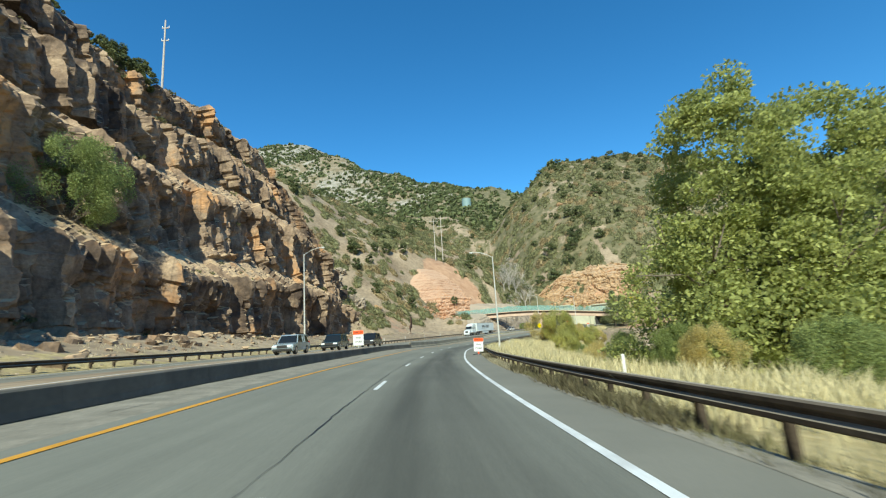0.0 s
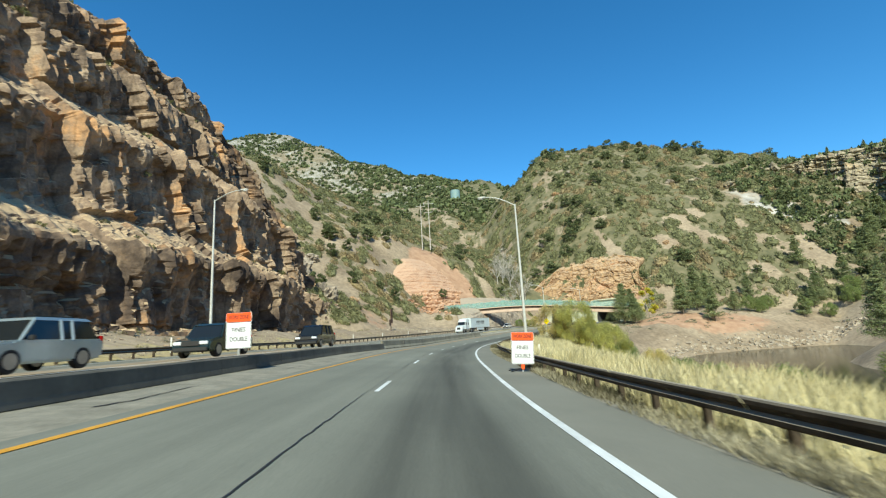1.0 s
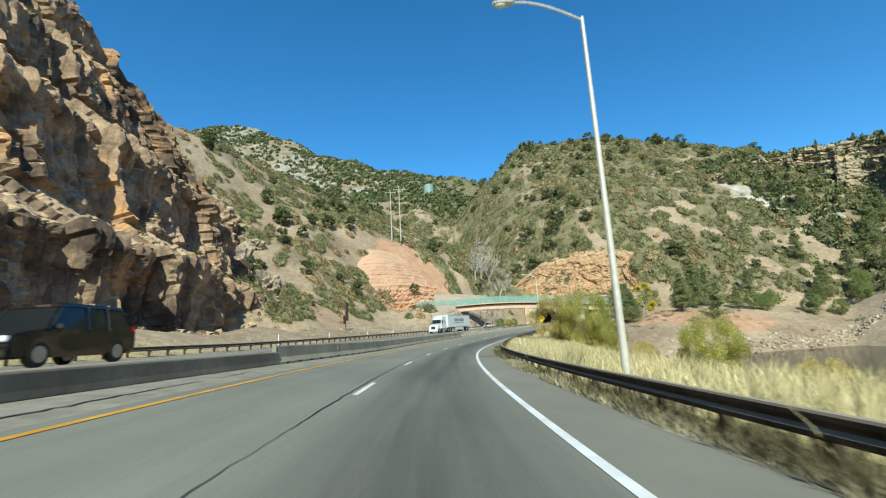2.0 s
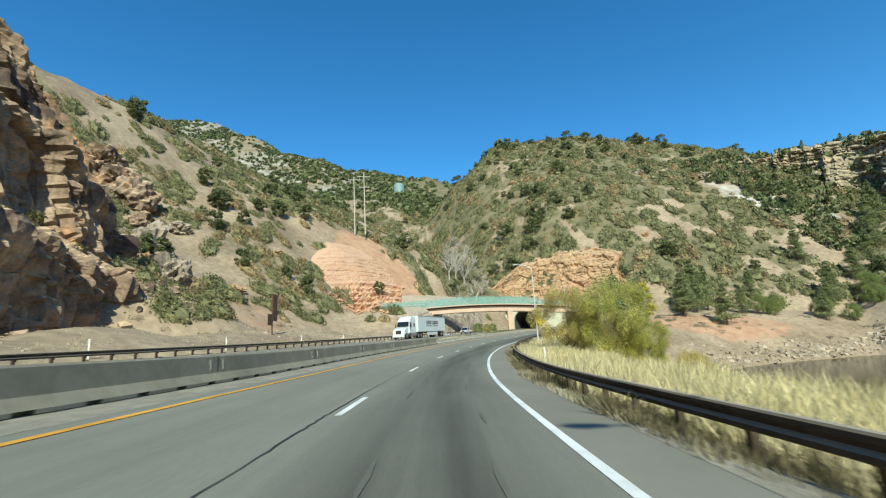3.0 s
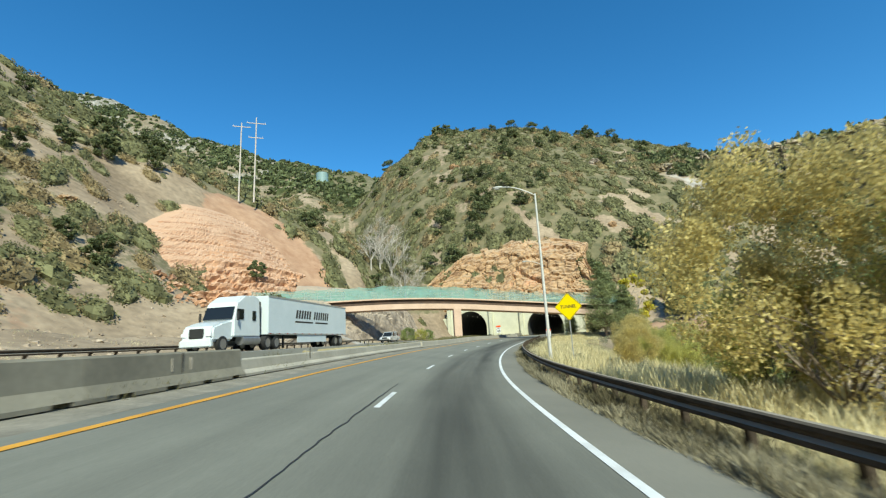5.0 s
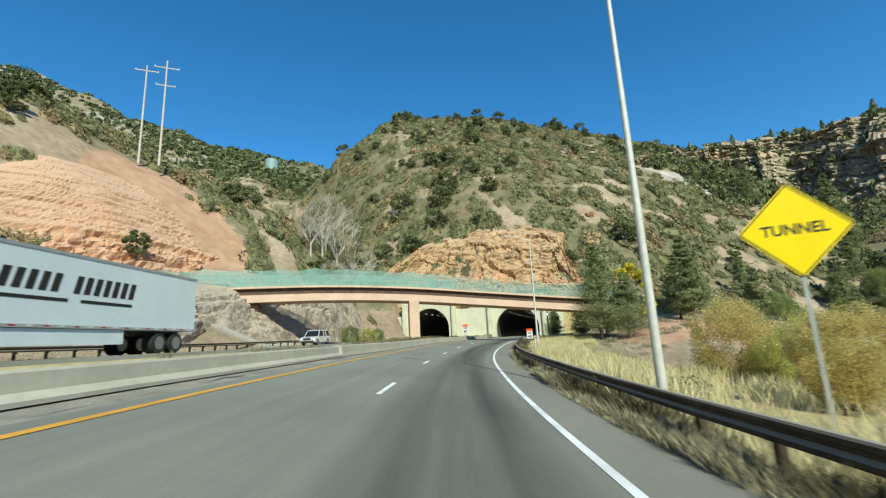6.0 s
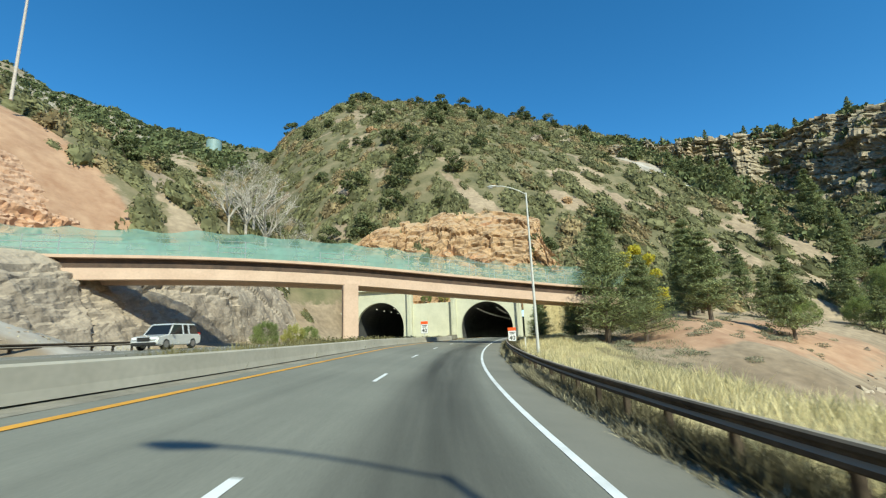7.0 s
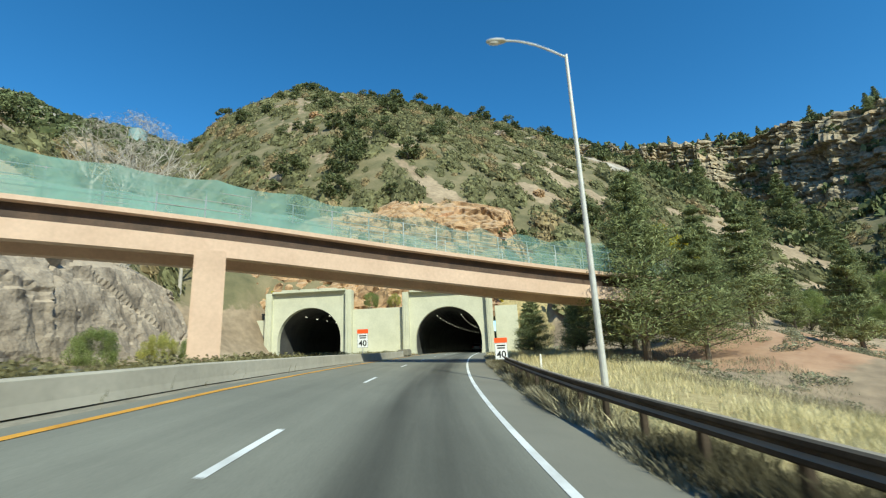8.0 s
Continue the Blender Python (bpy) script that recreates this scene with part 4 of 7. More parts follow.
nmr.inputs["To Min"].default_value, nmr.inputs["To Max"].default_value = 0.3, 0.72
nl.new(ntex.outputs["Fac"], nmr.inputs["Value"])
nsep, nend, nmul = nn.new("ShaderNodeSeparateXYZ"), nn.new("ShaderNodeMapRange"), nn.new("ShaderNodeMath")
nl.new(ngeo.outputs["Position"], nsep.inputs[0])
nl.new(nsep.outputs["X"], nend.inputs["Value"])
for key, v_ in (("From Min", 50), ("From Max", 54), ("To Min", 1.12), ("To Max", 0.62)):      # thinner where it is torn
    nend.inputs[key].default_value = v_
nmul.operation = "MULTIPLY"
nl.new(nmr.outputs[0], nmul.inputs[0])
nl.new(nend.outputs[0], nmul.inputs[1])
nl.new(nmul.outputs[0], nb.inputs["Alpha"])
run = np.arange(len(SPAN))[::2]
torn = smooth(50, 54, SPAN[::2, 0])
wavy = np.interp(run, [0, len(SPAN) * 0.55, len(SPAN)], [2.75, 2.5, 2.0]) + 0.2 * fbm(run * 1.0, run * 0, 9, 3, 77) - 0.30 * np.abs(np.sin(math.pi * run / 10)) * (1 - torn) + torn * (0.9 * fbm(run * 1.0, run * 0, 3.5, 3, 79) - 0.2)
c = SPAN[::2]
for q in (0.12, -W - 0.12):
    h = np.gradient(c[:, :2], axis=0)
    h /= np.linalg.norm(h, axis=1)[:, None]
    n_ = np.stack([h[:, 1], -h[:, 0]], 1)
    cols = []
    for u in np.linspace(0, 1, 5):
        bulge = 0.10 * fbm(run * 1.0, run * 0 + u * 7, 6, 3, 78)
        cols.append(np.c_[c[:, :2] + (q + bulge)[:, None] * n_, c[:, 2] + 0.02 + u * wavy])
    mesh_ob("safety_net", np.stack(cols, 1).reshape(-1, 3), grid_faces(len(c), 5), M_NET, bridge, "torn green debris netting")
    bm = bmesh.new()
    for k in range(4, len(SPAN) - 4, 5):
        p = Vector(SPAN[k]) + Vector((*(q * 0.6 * np.array([0.05, -1.0])), 0))
        tube(bm, p, p + Vector((0, 0, 1.75)), 0.04, 0.04, 6)
    for up in (0.55, 1.1, 1.7):
        for k in range(0, len(SPAN) - 6, 5):
            a_, b_ = Vector(SPAN[k]), Vector(SPAN[k + 5])
            off = Vector((*(q * 0.6 * np.array([0.05, -1.0])), up))
            tube(bm, a_ + off, b_ + off, 0.03, 0.03, 5)
    part("railing", bm, M_GALV, bridge, "steel railing behind the net")


# ---- middle barrier: precast sections with a sloped foot and drain slots ----
def barrier_section(length, tall, mat, gap, foot=True, slotted=True):
    """One section along +y, its foot on z = 0: with a sloped foot and drain slots, or an upright wall."""
    if foot:
        prof = [(-0.30, 0.0), (-0.30, 0.08), (-0.13, 0.36 * tall), (-0.095, tall - 0.05), (-0.05, tall), (0.05, tall), (0.095, tall - 0.05), (0.13, 0.36 * tall), (0.30, 0.08), (0.30, 0.0)]
    else:
        prof = [(-0.30, 0.0), (-0.29, 0.06), (-0.27, 0.3 * tall), (-0.25, tall - 0.04), (-0.21, tall), (0.21, tall), (0.25, tall - 0.04), (0.27, 0.3 * tall), (0.29, 0.06), (0.30, 0.0)]
    bm = bmesh.new()
    rows = []
    ys = [gap, length * 0.22, length * 0.22 + 0.45, length * 0.72, length * 0.72 + 0.45, length - gap]
    for y in ys:
        rows.append([bm.verts.new((x, y, z)) for x, z in prof])
    for k, (a, b) in enumerate(zip(rows, rows[1:])):
        for j in range(len(prof) - 1):
            if slotted and k in (1, 3) and j in (0, 8):
                continue
            bm.faces.new((a[j], a[j + 1], b[j + 1], b[j]))
    for k in (1, 3) if slotted else ():                          # the slots go in under the foot
        for lo, hi, s_ in ((1, 0, -1), (8, 9, 1)):
            a, b = rows[k], rows[k + 1]
            ia = [bm.verts.new((s_ * 0.1, v.co.y, 0.10)) for v in (a[lo], b[lo])]
            ib = [bm.verts.new((s_ * 0.1, v.co.y, 0.0)) for v in (a[lo], b[lo])]
            bm.faces.new((a[lo], b[lo], ia[1], ia[0]))
            bm.faces.new((ia[0], ia[1], ib[1], ib[0]))
            bm.faces.new((a[lo], ia[0], ib[0], a[hi]))
            bm.faces.new((b[lo], ia[1], ib[1], b[hi]))
    bm.faces.new(rows[0])
    bm.faces.new(rows[-1][::-1])
    bmesh.ops.recalc_face_normals(bm, faces=bm.faces[:])
    me = bpy.data.meshes.new("barrier_section")
    bm.to_mesh(me)
    bm.free()
    me.materials.append(mat)
    return me


def put_along(name, me, s, d, parent, length=0.0, up=0.0, d_end=None, climb=0.0):
    """An object whose +y runs along the road from s to s + length."""
    a, b = Vector(road(s, d)), Vector(road(s + max(length, 0.5), d if d_end is None else d_end, climb))
    y = (b - a).normalized()
    x = y.cross(Vector((0, 0, 1))).normalized()
    z = x.cross(y)
    m = Matrix((x, y, z)).transposed().to_4x4()
    if length > 2.5:
        m = m @ Matrix.Diagonal((1, (b - a).length / length, 1, 1))     # sections meet end to end on the curve
    m.translation = a + Vector((0, 0, up))
    ob = new(name, me)
    ob.parent = parent
    ob.matrix_world = m
    return ob


SEC = 3.05
barrier = empty("concrete_barrier", Matrix(), "long precast grey concrete barrier between the carriageways", "barrier")
M_CONCRETE_NEW = material("pale_barrier_concrete", [(0.3, (0.36, 0.335, 0.27)), (0.7, (0.47, 0.44, 0.36))], 0.5, 0.9, bump=0.02, bump_scale=20, fine=0.12, per_object=0.04)
sec_me = [barrier_section(SEC, 0.56, M_CONCRETE_DARK, 0.006, False, False), barrier_section(SEC, 0.87, M_CONCRETE, 0.006), barrier_section(SEC, 0.56, M_CONCRETE_NEW, 0.003, True, False), barrier_section(SEC, 0.60, M_CONCRETE_NEW, 0.003, False, False)]
for k in range(int((S_END - 22 + 60) / SEC)):
    s = -60 + k * SEC
    put_along("barrier_section", sec_me[(s > 72) + (s > 140) + (s > 172)], s, d_barrier(s), barrier, SEC, 0.0, d_barrier(s + SEC))
# every third joint is open, with rusty lifting pins beside it
SEAM, PINS = bmesh.new(), bmesh.new()
box(SEAM, 0.118, 0, 0.56, 0.02, 0.05, 0.56)
tube(PINS, (0.128, 0, 0.40), (0.113, 0, 0.72), 0.016, 0.016, 6)
seam_me, pin_me = bpy.data.meshes.new("open_joint"), bpy.data.meshes.new("lifting_pin")
for bm, me, mt in ((SEAM, seam_me, plain("dark_joint_filler", (0.05, 0.046, 0.04), 0.9)), (PINS, pin_me, plain("weathered_pin_steel", (0.34, 0.31, 0.26), 0.7))):
    bm.to_mesh(me)
    bm.free()
    me.materials.append(mt)
for k in range(0, 26, 3):
    s = -60 + (44 + k) * SEC
    put_along("open_joint", seam_me, s, d_barrier(s), barrier, 1)
    for ds in (-0.42, 0.33, 0.41)[:2 + k % 2]:
        put_along("lifting_pin", pin_me, s + ds, d_barrier(s), barrier, 1)
# the rubbed end at the tunnel, a low flared block
bm = bmesh.new()
box(bm, 0, 1.2, 0.42, 1.4, 2.6, 0.84, 0.12)
end_me = bpy.data.meshes.new("barrier_end")
bm.to_mesh(bm and end_me)
bm.free()
end_me.materials.append(M_CONCRETE)
put_along("barrier_end", end_me, S_END - 22, d_barrier(250), barrier, 2)
M_PAINTPOST = plain("white_delineator", (0.8, 0.8, 0.76), 0.5)
M_BLACKPOST = plain("grey_marker_post", (0.16, 0.16, 0.15), 0.6)


# ---- guardrails ----
def rail_piece(length):
    """W-shaped beam along +y, its middle at the origin's height."""
    prof = [(0.02, -0.155), (-0.03, -0.145), (-0.055, -0.12), (-0.055, -0.065), (0.005, -0.02), (0.005, 0.02), (-0.055, 0.065), (-0.055, 0.12), (-0.03, 0.148), (0.02, 0.155)]
    bm = bmesh.new()
    ring = prof + [(x + 0.012, z) for x, z in prof[::-1]]
    a = [bm.verts.new((x, 0, z)) for x, z in ring]
    b = [bm.verts.new((x, length + 0.06, z)) for x, z in ring]
    n = len(ring)
    for j in range(n):
        bm.faces.new((a[j], a[(j + 1) % n], b[(j + 1) % n], b[j]))
    bm.faces.new(a)
    bm.faces.new(b[::-1])
    bmesh.ops.recalc_face_normals(bm, faces=bm.faces[:])
    me = bpy.data.meshes.new("rail_beam")
    bm.to_mesh(me)
    bm.free()
    me.materials.append(M_RAIL)
    return me


def post_piece():
    bm = bmesh.new()
    box(bm, 0.17, 0, -0.09, 0.12, 0.15, 1.3, 0.012)
    box(bm, 0.07, 0, 0.43, 0.10, 0.12, 0.30, 0.01)
    me = bpy.data.meshes.new("post")
    bm.to_mesh(me)
    bm.free()
    me.materials.append(M_RAIL)
    return me


RAIL_L, POST = 3.81, post_piece()
rail_me = rail_piece(RAIL_L)


def guardrail(label, s0, s1, d_of, flip=1):
    g = empty("guardrail", Matrix(), label, "guardrail")
    n = int((s1 - s0) / RAIL_L)
    for k in range(n):
        s = s0 + k * RAIL_L
        rise = 0.12 if flip < 0 else 0.0
        lift, next_lift = (0.0, 0.0) if flip < 0 else (rail_top(s) - 0.605, rail_top(s + RAIL_L) - 0.605)
        ob = put_along("rail_beam", rail_me, s, d_of(s), g, RAIL_L, 0.45 + rise + lift, d_of(s + RAIL_L), next_lift - lift)
        po = put_along("post", POST, s + 0.1, d_of(s), g, 1, lift)
        pq = put_along("post", POST, s + 0.1 + RAIL_L / 2, d_of(s + RAIL_L / 2), g, 1, (lift + next_lift) / 2)
        if flip < 0:
            for o in (ob, po, pq):
                o.matrix_world = o.matrix_world @ Matrix.Diagonal((-1, 1, 1 if o is ob else 1 + rise * 1.7, 1))
    return g


guardrail("long dark weathered steel guardrail along the shoulder", -40, 224, d_rail)
guardrail("dark steel guardrail below the rock slope", -40, S_END - 60, lambda s: float(other(s)) - 6.9, -1)


# ---- street lamps ----
def street_lamp(s, d, label, height=13.9, arm_to=-1):
    base = Vector(road(s, d))
    base.z = float(land(np.array([base.x]), np.array([base.y]))[0])
    lamp = empty("street_lamp", Matrix.Translation(base) @ Matrix.Rotation(radians(-heading(s)), 4, "Z"), label, "street lamp", "street lamps")
    part("base", box(bmesh.new(), 0, 0, 0.15, 0.5, 0.5, 0.45, 0.04), M_CONCRETE, lamp, "concrete footing")
    bm = tube(bmesh.new(), (0, 0, 0.2), (0, 0, height), 0.14, 0.07, 12)
    part("pole", bm, M_POLE, lamp)
    bm = bmesh.new()
    pts = [(arm_to * 2.6 * u, 0, height - 0.12 + 0.95 * math.sin(u * math.pi / 2)) for u in np.linspace(0, 1, 7)]
    for a, b in zip(pts, pts[1:]):
        tube(bm, a, b, 0.045, 0.045, 8)
    part("arm", bm, M_POLE, lamp)
    bm = bmesh.new()
    bmesh.ops.create_uvsphere(bm, u_segments=14, v_segments=8, radius=0.5)
    bmesh.ops.scale(bm, vec=(0.95, 0.38, 0.22), verts=bm.verts[:])
    bmesh.ops.translate(bm, vec=(arm_to * 3.0, 0, height + 0.82), verts=bm.verts[:])
    head = part("lamp_head", bm, M_POLE, lamp, "cobra-head lamp housing")
    bm = bmesh.new()
    bmesh.ops.create_uvsphere(bm, u_segments=12, v_segments=6, radius=0.3)
    bmesh.ops.scale(bm, vec=(0.9, 0.45, 0.35), verts=bm.verts[:])
    bmesh.ops.translate(bm, vec=(arm_to * 3.1, 0, height + 0.74), verts=bm.verts[:])
    part("lens", bm, plain("lamp_glass", (0.7, 0.7, 0.68), 0.2), head)
    return lamp


def frame_at(x, y):
    s, d = road_frame(np.array([x]), np.array([y]))
    return float(s[0]), float(d[0])


street_lamp(*frame_at(7.3, 67.5), "tall pale steel street lamp behind the shoulder guardrail")
street_lamp(*frame_at(31.1, 157.4), "tall pale steel street lamp beside the yellow sign")
street_lamp(*frame_at(55.1, 198.8), "tall pale steel street lamp near the tunnel pines", 14.4)
street_lamp(*frame_at(-22.0, 70.8), "tall pale steel street lamp below the rock cut", 14.4, 1)


# ---- signs ----
def sheet(bm, w, h, r, y, cz, thick=0.004, n=5):
    """A round-cornered sign plate facing -y."""
    pts = []
    for cx, cz_, a0 in ((w / 2 - r, h / 2 - r, 0), (-w / 2 + r, h / 2 - r, 90), (-w / 2 + r, -h / 2 + r, 180), (w / 2 - r, -h / 2 + r, 270)):
        pts += [(cx + r * math.cos(radians(a0 + k * 90 / n)), cz_ + r * math.sin(radians(a0 + k * 90 / n))) for k in range(n + 1)]
    f = [bm.verts.new((x, y, z + cz)) for x, z in pts]
    b = [bm.verts.new((x, y + thick, z + cz)) for x, z in pts]
    bm.faces.new(f)
    bm.faces.new(b[::-1])
    for k in range(len(pts)):
        bm.faces.new((f[k], b[k], b[(k + 1) % len(pts)], f[(k + 1) % len(pts)]))
    bmesh.ops.recalc_face_normals(bm, faces=bm.faces[:])
    return bm


M_SIGNWHITE = plain("white_sign_sheeting", (0.82, 0.84, 0.84), 0.45, vary=0.03)
M_SIGNORANGE = plain("orange_sign_sheeting", (0.95, 0.11, 0.02), 0.45, vary=0.05)
M_SIGNYELLOW = plain("yellow_sign_sheeting", (0.95, 0.72, 0.0), 0.45, vary=0.04)
M_SIGNBLACK = plain("black_sign_ink", (0.02, 0.02, 0.02), 0.5)
M_SIGNBROWN = plain("brown_sign_sheeting", (0.115, 0.06, 0.04), 0.6)


def lettering(text, size, x, z, y, mat, parent, width=None, bold=0.008):
    cu = bpy.data.curves.new("letters", "FONT")
    cu.body, cu.size, cu.align_x, cu.align_y, cu.extrude, cu.offset, cu.resolution_u = text, size, "CENTER", "CENTER", 0.001, bold, 3
    tmp = new("letters", cu)
    dg = bpy.context.evaluated_depsgraph_get()
    me = bpy.data.meshes.new_from_object(tmp.evaluated_get(dg))
    bpy.data.objects.remove(tmp)
    me.materials.clear()
    me.materials.append(mat)
    me.transform(Matrix.Translation((x, y, z)) @ Matrix.Rotation(radians(90), 4, "X"))
    if width:
        xs = [v.co.x for v in me.vertices]
        k = width / (max(xs) - min(xs))
        me.transform(Matrix.Translation((x, 0, 0)) @ Matrix.Diagonal((k, 1, 1, 1)) @ Matrix.Translation((-x, 0, 0)))
    ob = new("lettering", me)
    ob.parent = parent
    return ob


def border(parent, w, h, cz, mat, y, t=0.025, inset=0.02, m=None):
    bm = bmesh.new()
    for sx in (-1, 1):
        box(bm, sx * (w / 2 - inset), y, cz, t, 0.002, h - 2 * inset)
        box(bm, 0, y, cz + sx * (h / 2 - inset), w - 2 * inset, 0.002, t)
    if m is not None:
        bmesh.ops.transform(bm, matrix=m, verts=bm.verts[:])
    return part("border", bm, mat, parent)


def sign_pose(x, y, z=None, turn=None):
    s, d = frame_at(x, y)
    if z is None:
        z = float(land(np.array([x]), np.array([y]))[0]) if abs(d) > 4.7 else float(road(s, d)[2])
    return pose(x, y, z, 0, 0, -(heading(s) if turn is None else turn))


def fines_sign(m, up, label, on_stand=True):
    """Orange-topped white board on a folding stand, or clamped on the barrier."""
    sign = empty("work_zone_sign", m, label, "road sign", "work zone signs")
    part("plate", sheet(bmesh.new(), 1.06, 1.47, 0.06, 0, up + 0.735), M_SIGNWHITE, sign)
    part("orange_panel", sheet(bmesh.new(), 1.04, 0.37, 0.05, -0.006, up + 1.28), M_SIGNORANGE, sign, "bright orange top panel")
    border(sign, 1.06, 1.1, up + 0.55, M_SIGNBLACK, -0.004, 0.018)
    lettering("WORK ZONE", 0.23, 0, up + 1.28, -0.009, M_SIGNBLACK, sign, 0.86, 0.003)
    lettering("FINES", 0.25, 0, up + 0.76, -0.003, M_SIGNBLACK, sign, 0.55, 0.004)
    lettering("DOUBLE", 0.25, 0, up + 0.38, -0.003, M_SIGNBLACK, sign, 0.72, 0.004)
    if on_stand:
        bm = bmesh.new()
        box(bm, 0, 0.05, up / 2 + 0.5, 0.06, 0.04, up + 1.2)
        part("mast", bm, M_GALV, sign)
        part("spring_base", box(bmesh.new(), 0, 0.05, 0.22, 0.16, 0.14, 0.24, 0.02), M_SIGNORANGE, sign, "orange spring housing")
        for a in (35, 145, 215, 325):
            bm = tube(bmesh.new(), (0, 0.05, 0.16), (0.75 * math.cos(radians(a)), 0.05 + 0.75 * math.sin(radians(a)), 0.02), 0.022, 0.022, 8)
            part("leg", bm, M_SIGNBLACK, sign)
    else:
        part("bracket", box(bmesh.new(), 0, 0.06, up / 2 + 0.35, 0.08, 0.06, up + 1.0), M_GALV, sign)
    return sign


stand = road(46.6, 3.24)
fines_sign(sign_pose(stand[0], stand[1], z=stand[2]) @ pose(0, 0, 0, 0, 3.2, 0) @ Matrix.Scale(0.91, 4), 0.34, "white FINES DOUBLE board, orange top, on a folding stand")
mb = Vector(road(45.6, d_barrier(45.6), 0.75))
fines_sign(pose(mb.x, mb.y, mb.z, 0, 0, -heading(45.6)), 0.12, "white FINES DOUBLE board, orange top, clamped on the barrier", False)

tun = empty("tunnel_sign", sign_pose(30.1, 152.7, turn=48), "yellow diamond TUNNEL warning sign on a steel post", "road sign")
TALL = 2.1 - tun.matrix_world.translation.z
D45 = Matrix.Translation((0, 0, TALL)) @ Matrix.Rotation(radians(45), 4, "Y")
bm = sheet(bmesh.new(), 1.36, 1.36, 0.09, 0, 0)
bmesh.ops.transform(bm, matrix=D45, verts=bm.verts[:])
part("plate", bm, M_SIGNYELLOW, tun)
border(tun, 1.36, 1.36, 0, M_SIGNBLACK, -0.004, 0.022, 0.035, D45)
lettering("TUNNEL", 0.30, 0, TALL, -0.004, M_SIGNBLACK, tun, 1.12, 0.006)
part("post", box(bmesh.new(), 0, 0.05, TALL / 2, 0.07, 0.05, TALL + 0.4), M_GALV, tun)


def limit_sign(x, y, z, up, label, size=1.0):
    sg = empty("speed_limit_sign", pose(x, y, z, 0, 0, -36) @ Matrix.Scale(size, 4), label, "road sign", "speed limit signs")
    part("plate", sheet(bmesh.new(), 1.05, 1.35, 0.06, 0, up + 0.675), M_SIGNWHITE, sg)
    part("orange_panel", sheet(bmesh.new(), 1.08, 0.40, 0.05, 0, up + 1.57), M_SIGNORANGE, sg, "bright orange panel above the plate")
    border(sg, 1.05, 1.35, up + 0.675, M_SIGNBLACK, -0.004, 0.02)
    lettering("40", 0.78, 0, up + 0.40, -0.004, M_SIGNBLACK, sg, 0.78, 0.015)
    for w_, z_ in ((0.72, 1.14), (0.62, 0.94)):
        part("small_writing_bar", box(bmesh.new(), 0, -0.004, up + z_, w_, 0.002, 0.11), M_SIGNBLACK, sg)
    part("post", box(bmesh.new(), 0, 0.05, up / 2 + 0.7, 0.07, 0.05, up + 1.9), M_GALV, sg)


limit_sign(65.2, 216.0, float(land(np.array(65.2), np.array(216.0))), 0.42, "white 40 speed limit sign with orange panel beside the shoulder", 0.97)
limit_sign(59.3, 229.5, float(land(np.array(59.3), np.array(229.5))), 1.2, "white 40 speed limit sign with orange panel at the barrier end")

bz = float(land(np.array([-11.4]), np.array([142.5]))[0])
bs = empty("brown_sign", pose(-11.4, 142.5, bz, 0, 0, 78), "tall brown guide sign panels on a post, seen edge on", "road sign")
for x_, w_, z_, h_ in ((0.75, 1.35, 3.65, 3.6), (-0.8, 1.5, 2.0, 1.5)):
    panel = part("panel", sheet(bmesh.new(), w_, h_, 0.05, 0, z_, 0.03), M_SIGNBROWN, bs)
    panel.data.transform(Matrix.Translation((x_, 0, 0)))
for z_ in (2.2, 3.8, 5.2):
    part("bracket", box(bmesh.new(), 0.5, 0.07, z_, 1.1, 0.08, 0.06), M_BLACKPOST, bs)
part("post", box(bmesh.new(), 0, 0.10, 2.45, 0.14, 0.14, 5.9, 0.01), M_SIGNBROWN, bs)

for s_, d_ in ((15, 6.0), (58, 6.0), (112, 5.9), (222, 6.0)):
    p = road(s_, d_)
    z_ = float(land(np.array([p[0]]), np.array([p[1]]))[0])
    dl = empty("delineator", pose(p[0], p[1], z_, 0, 0, -heading(s_)), "slim white delineator post in the verge grass", "delineator", "delineators")
    part("blade", box(bmesh.new(), 0, 0, 0.55, 0.10, 0.03, 1.3, 0.01), M_PAINTPOST, dl)
for s_ in (20, 62, 104, 118, 133, 146):
    d_ = float(other(s_)) - 7.8
    p = road(s_, d_)
    z_ = float(land(np.array([p[0]]), np.array([p[1]]))[0])
    dl = empty("delineator", pose(p[0], p[1], z_, 0, 0, -heading(s_)), "slim white delineator post behind the far guardrail", "delineator", "delineators")
    part("blade", box(bmesh.new(), 0, 0, 0.55, 0.10, 0.03, 1.3, 0.01), M_PAINTPOST, dl)


# ---- power poles ----
def power_pole(x, y, z, h, arms, label, lean=0.0):
    pp = empty("power_pole", pose(x, y, z - 1.0, 0, lean, 0), label, "power pole", "power poles")
    part("pole", tube(bmesh.new(), (0, 0, 0), (0, 0, h + 1), 0.26, 0.16, 10), M_WOODPOLE, pp)
    for z_, w_ in arms:
        arm = part("crossarm", box(bmesh.new(), 0, 0.2, z_ + 1, w_, 0.16, 0.2), M_WOODPOLE, pp)
        for sx in (-0.46, 0, 0.46):
            part("insulator", tube(bmesh.new(), (sx * w_, 0.2, z_ + 1.1), (sx * w_, 0.2, z_ + 1.5), 0.09, 0.06, 8), M_GALV, arm)
    return pp


power_pole(-0.4, 263.2, 44.5, 26.0, ((24.2, 5.4), (19.5, 4.2)), "tall bleached wooden power pole with two crossarms")
power_pole(-4.6, 264.0, 44.8, 24.0, ((22.8, 5.0),), "bleached wooden power pole with one crossarm")
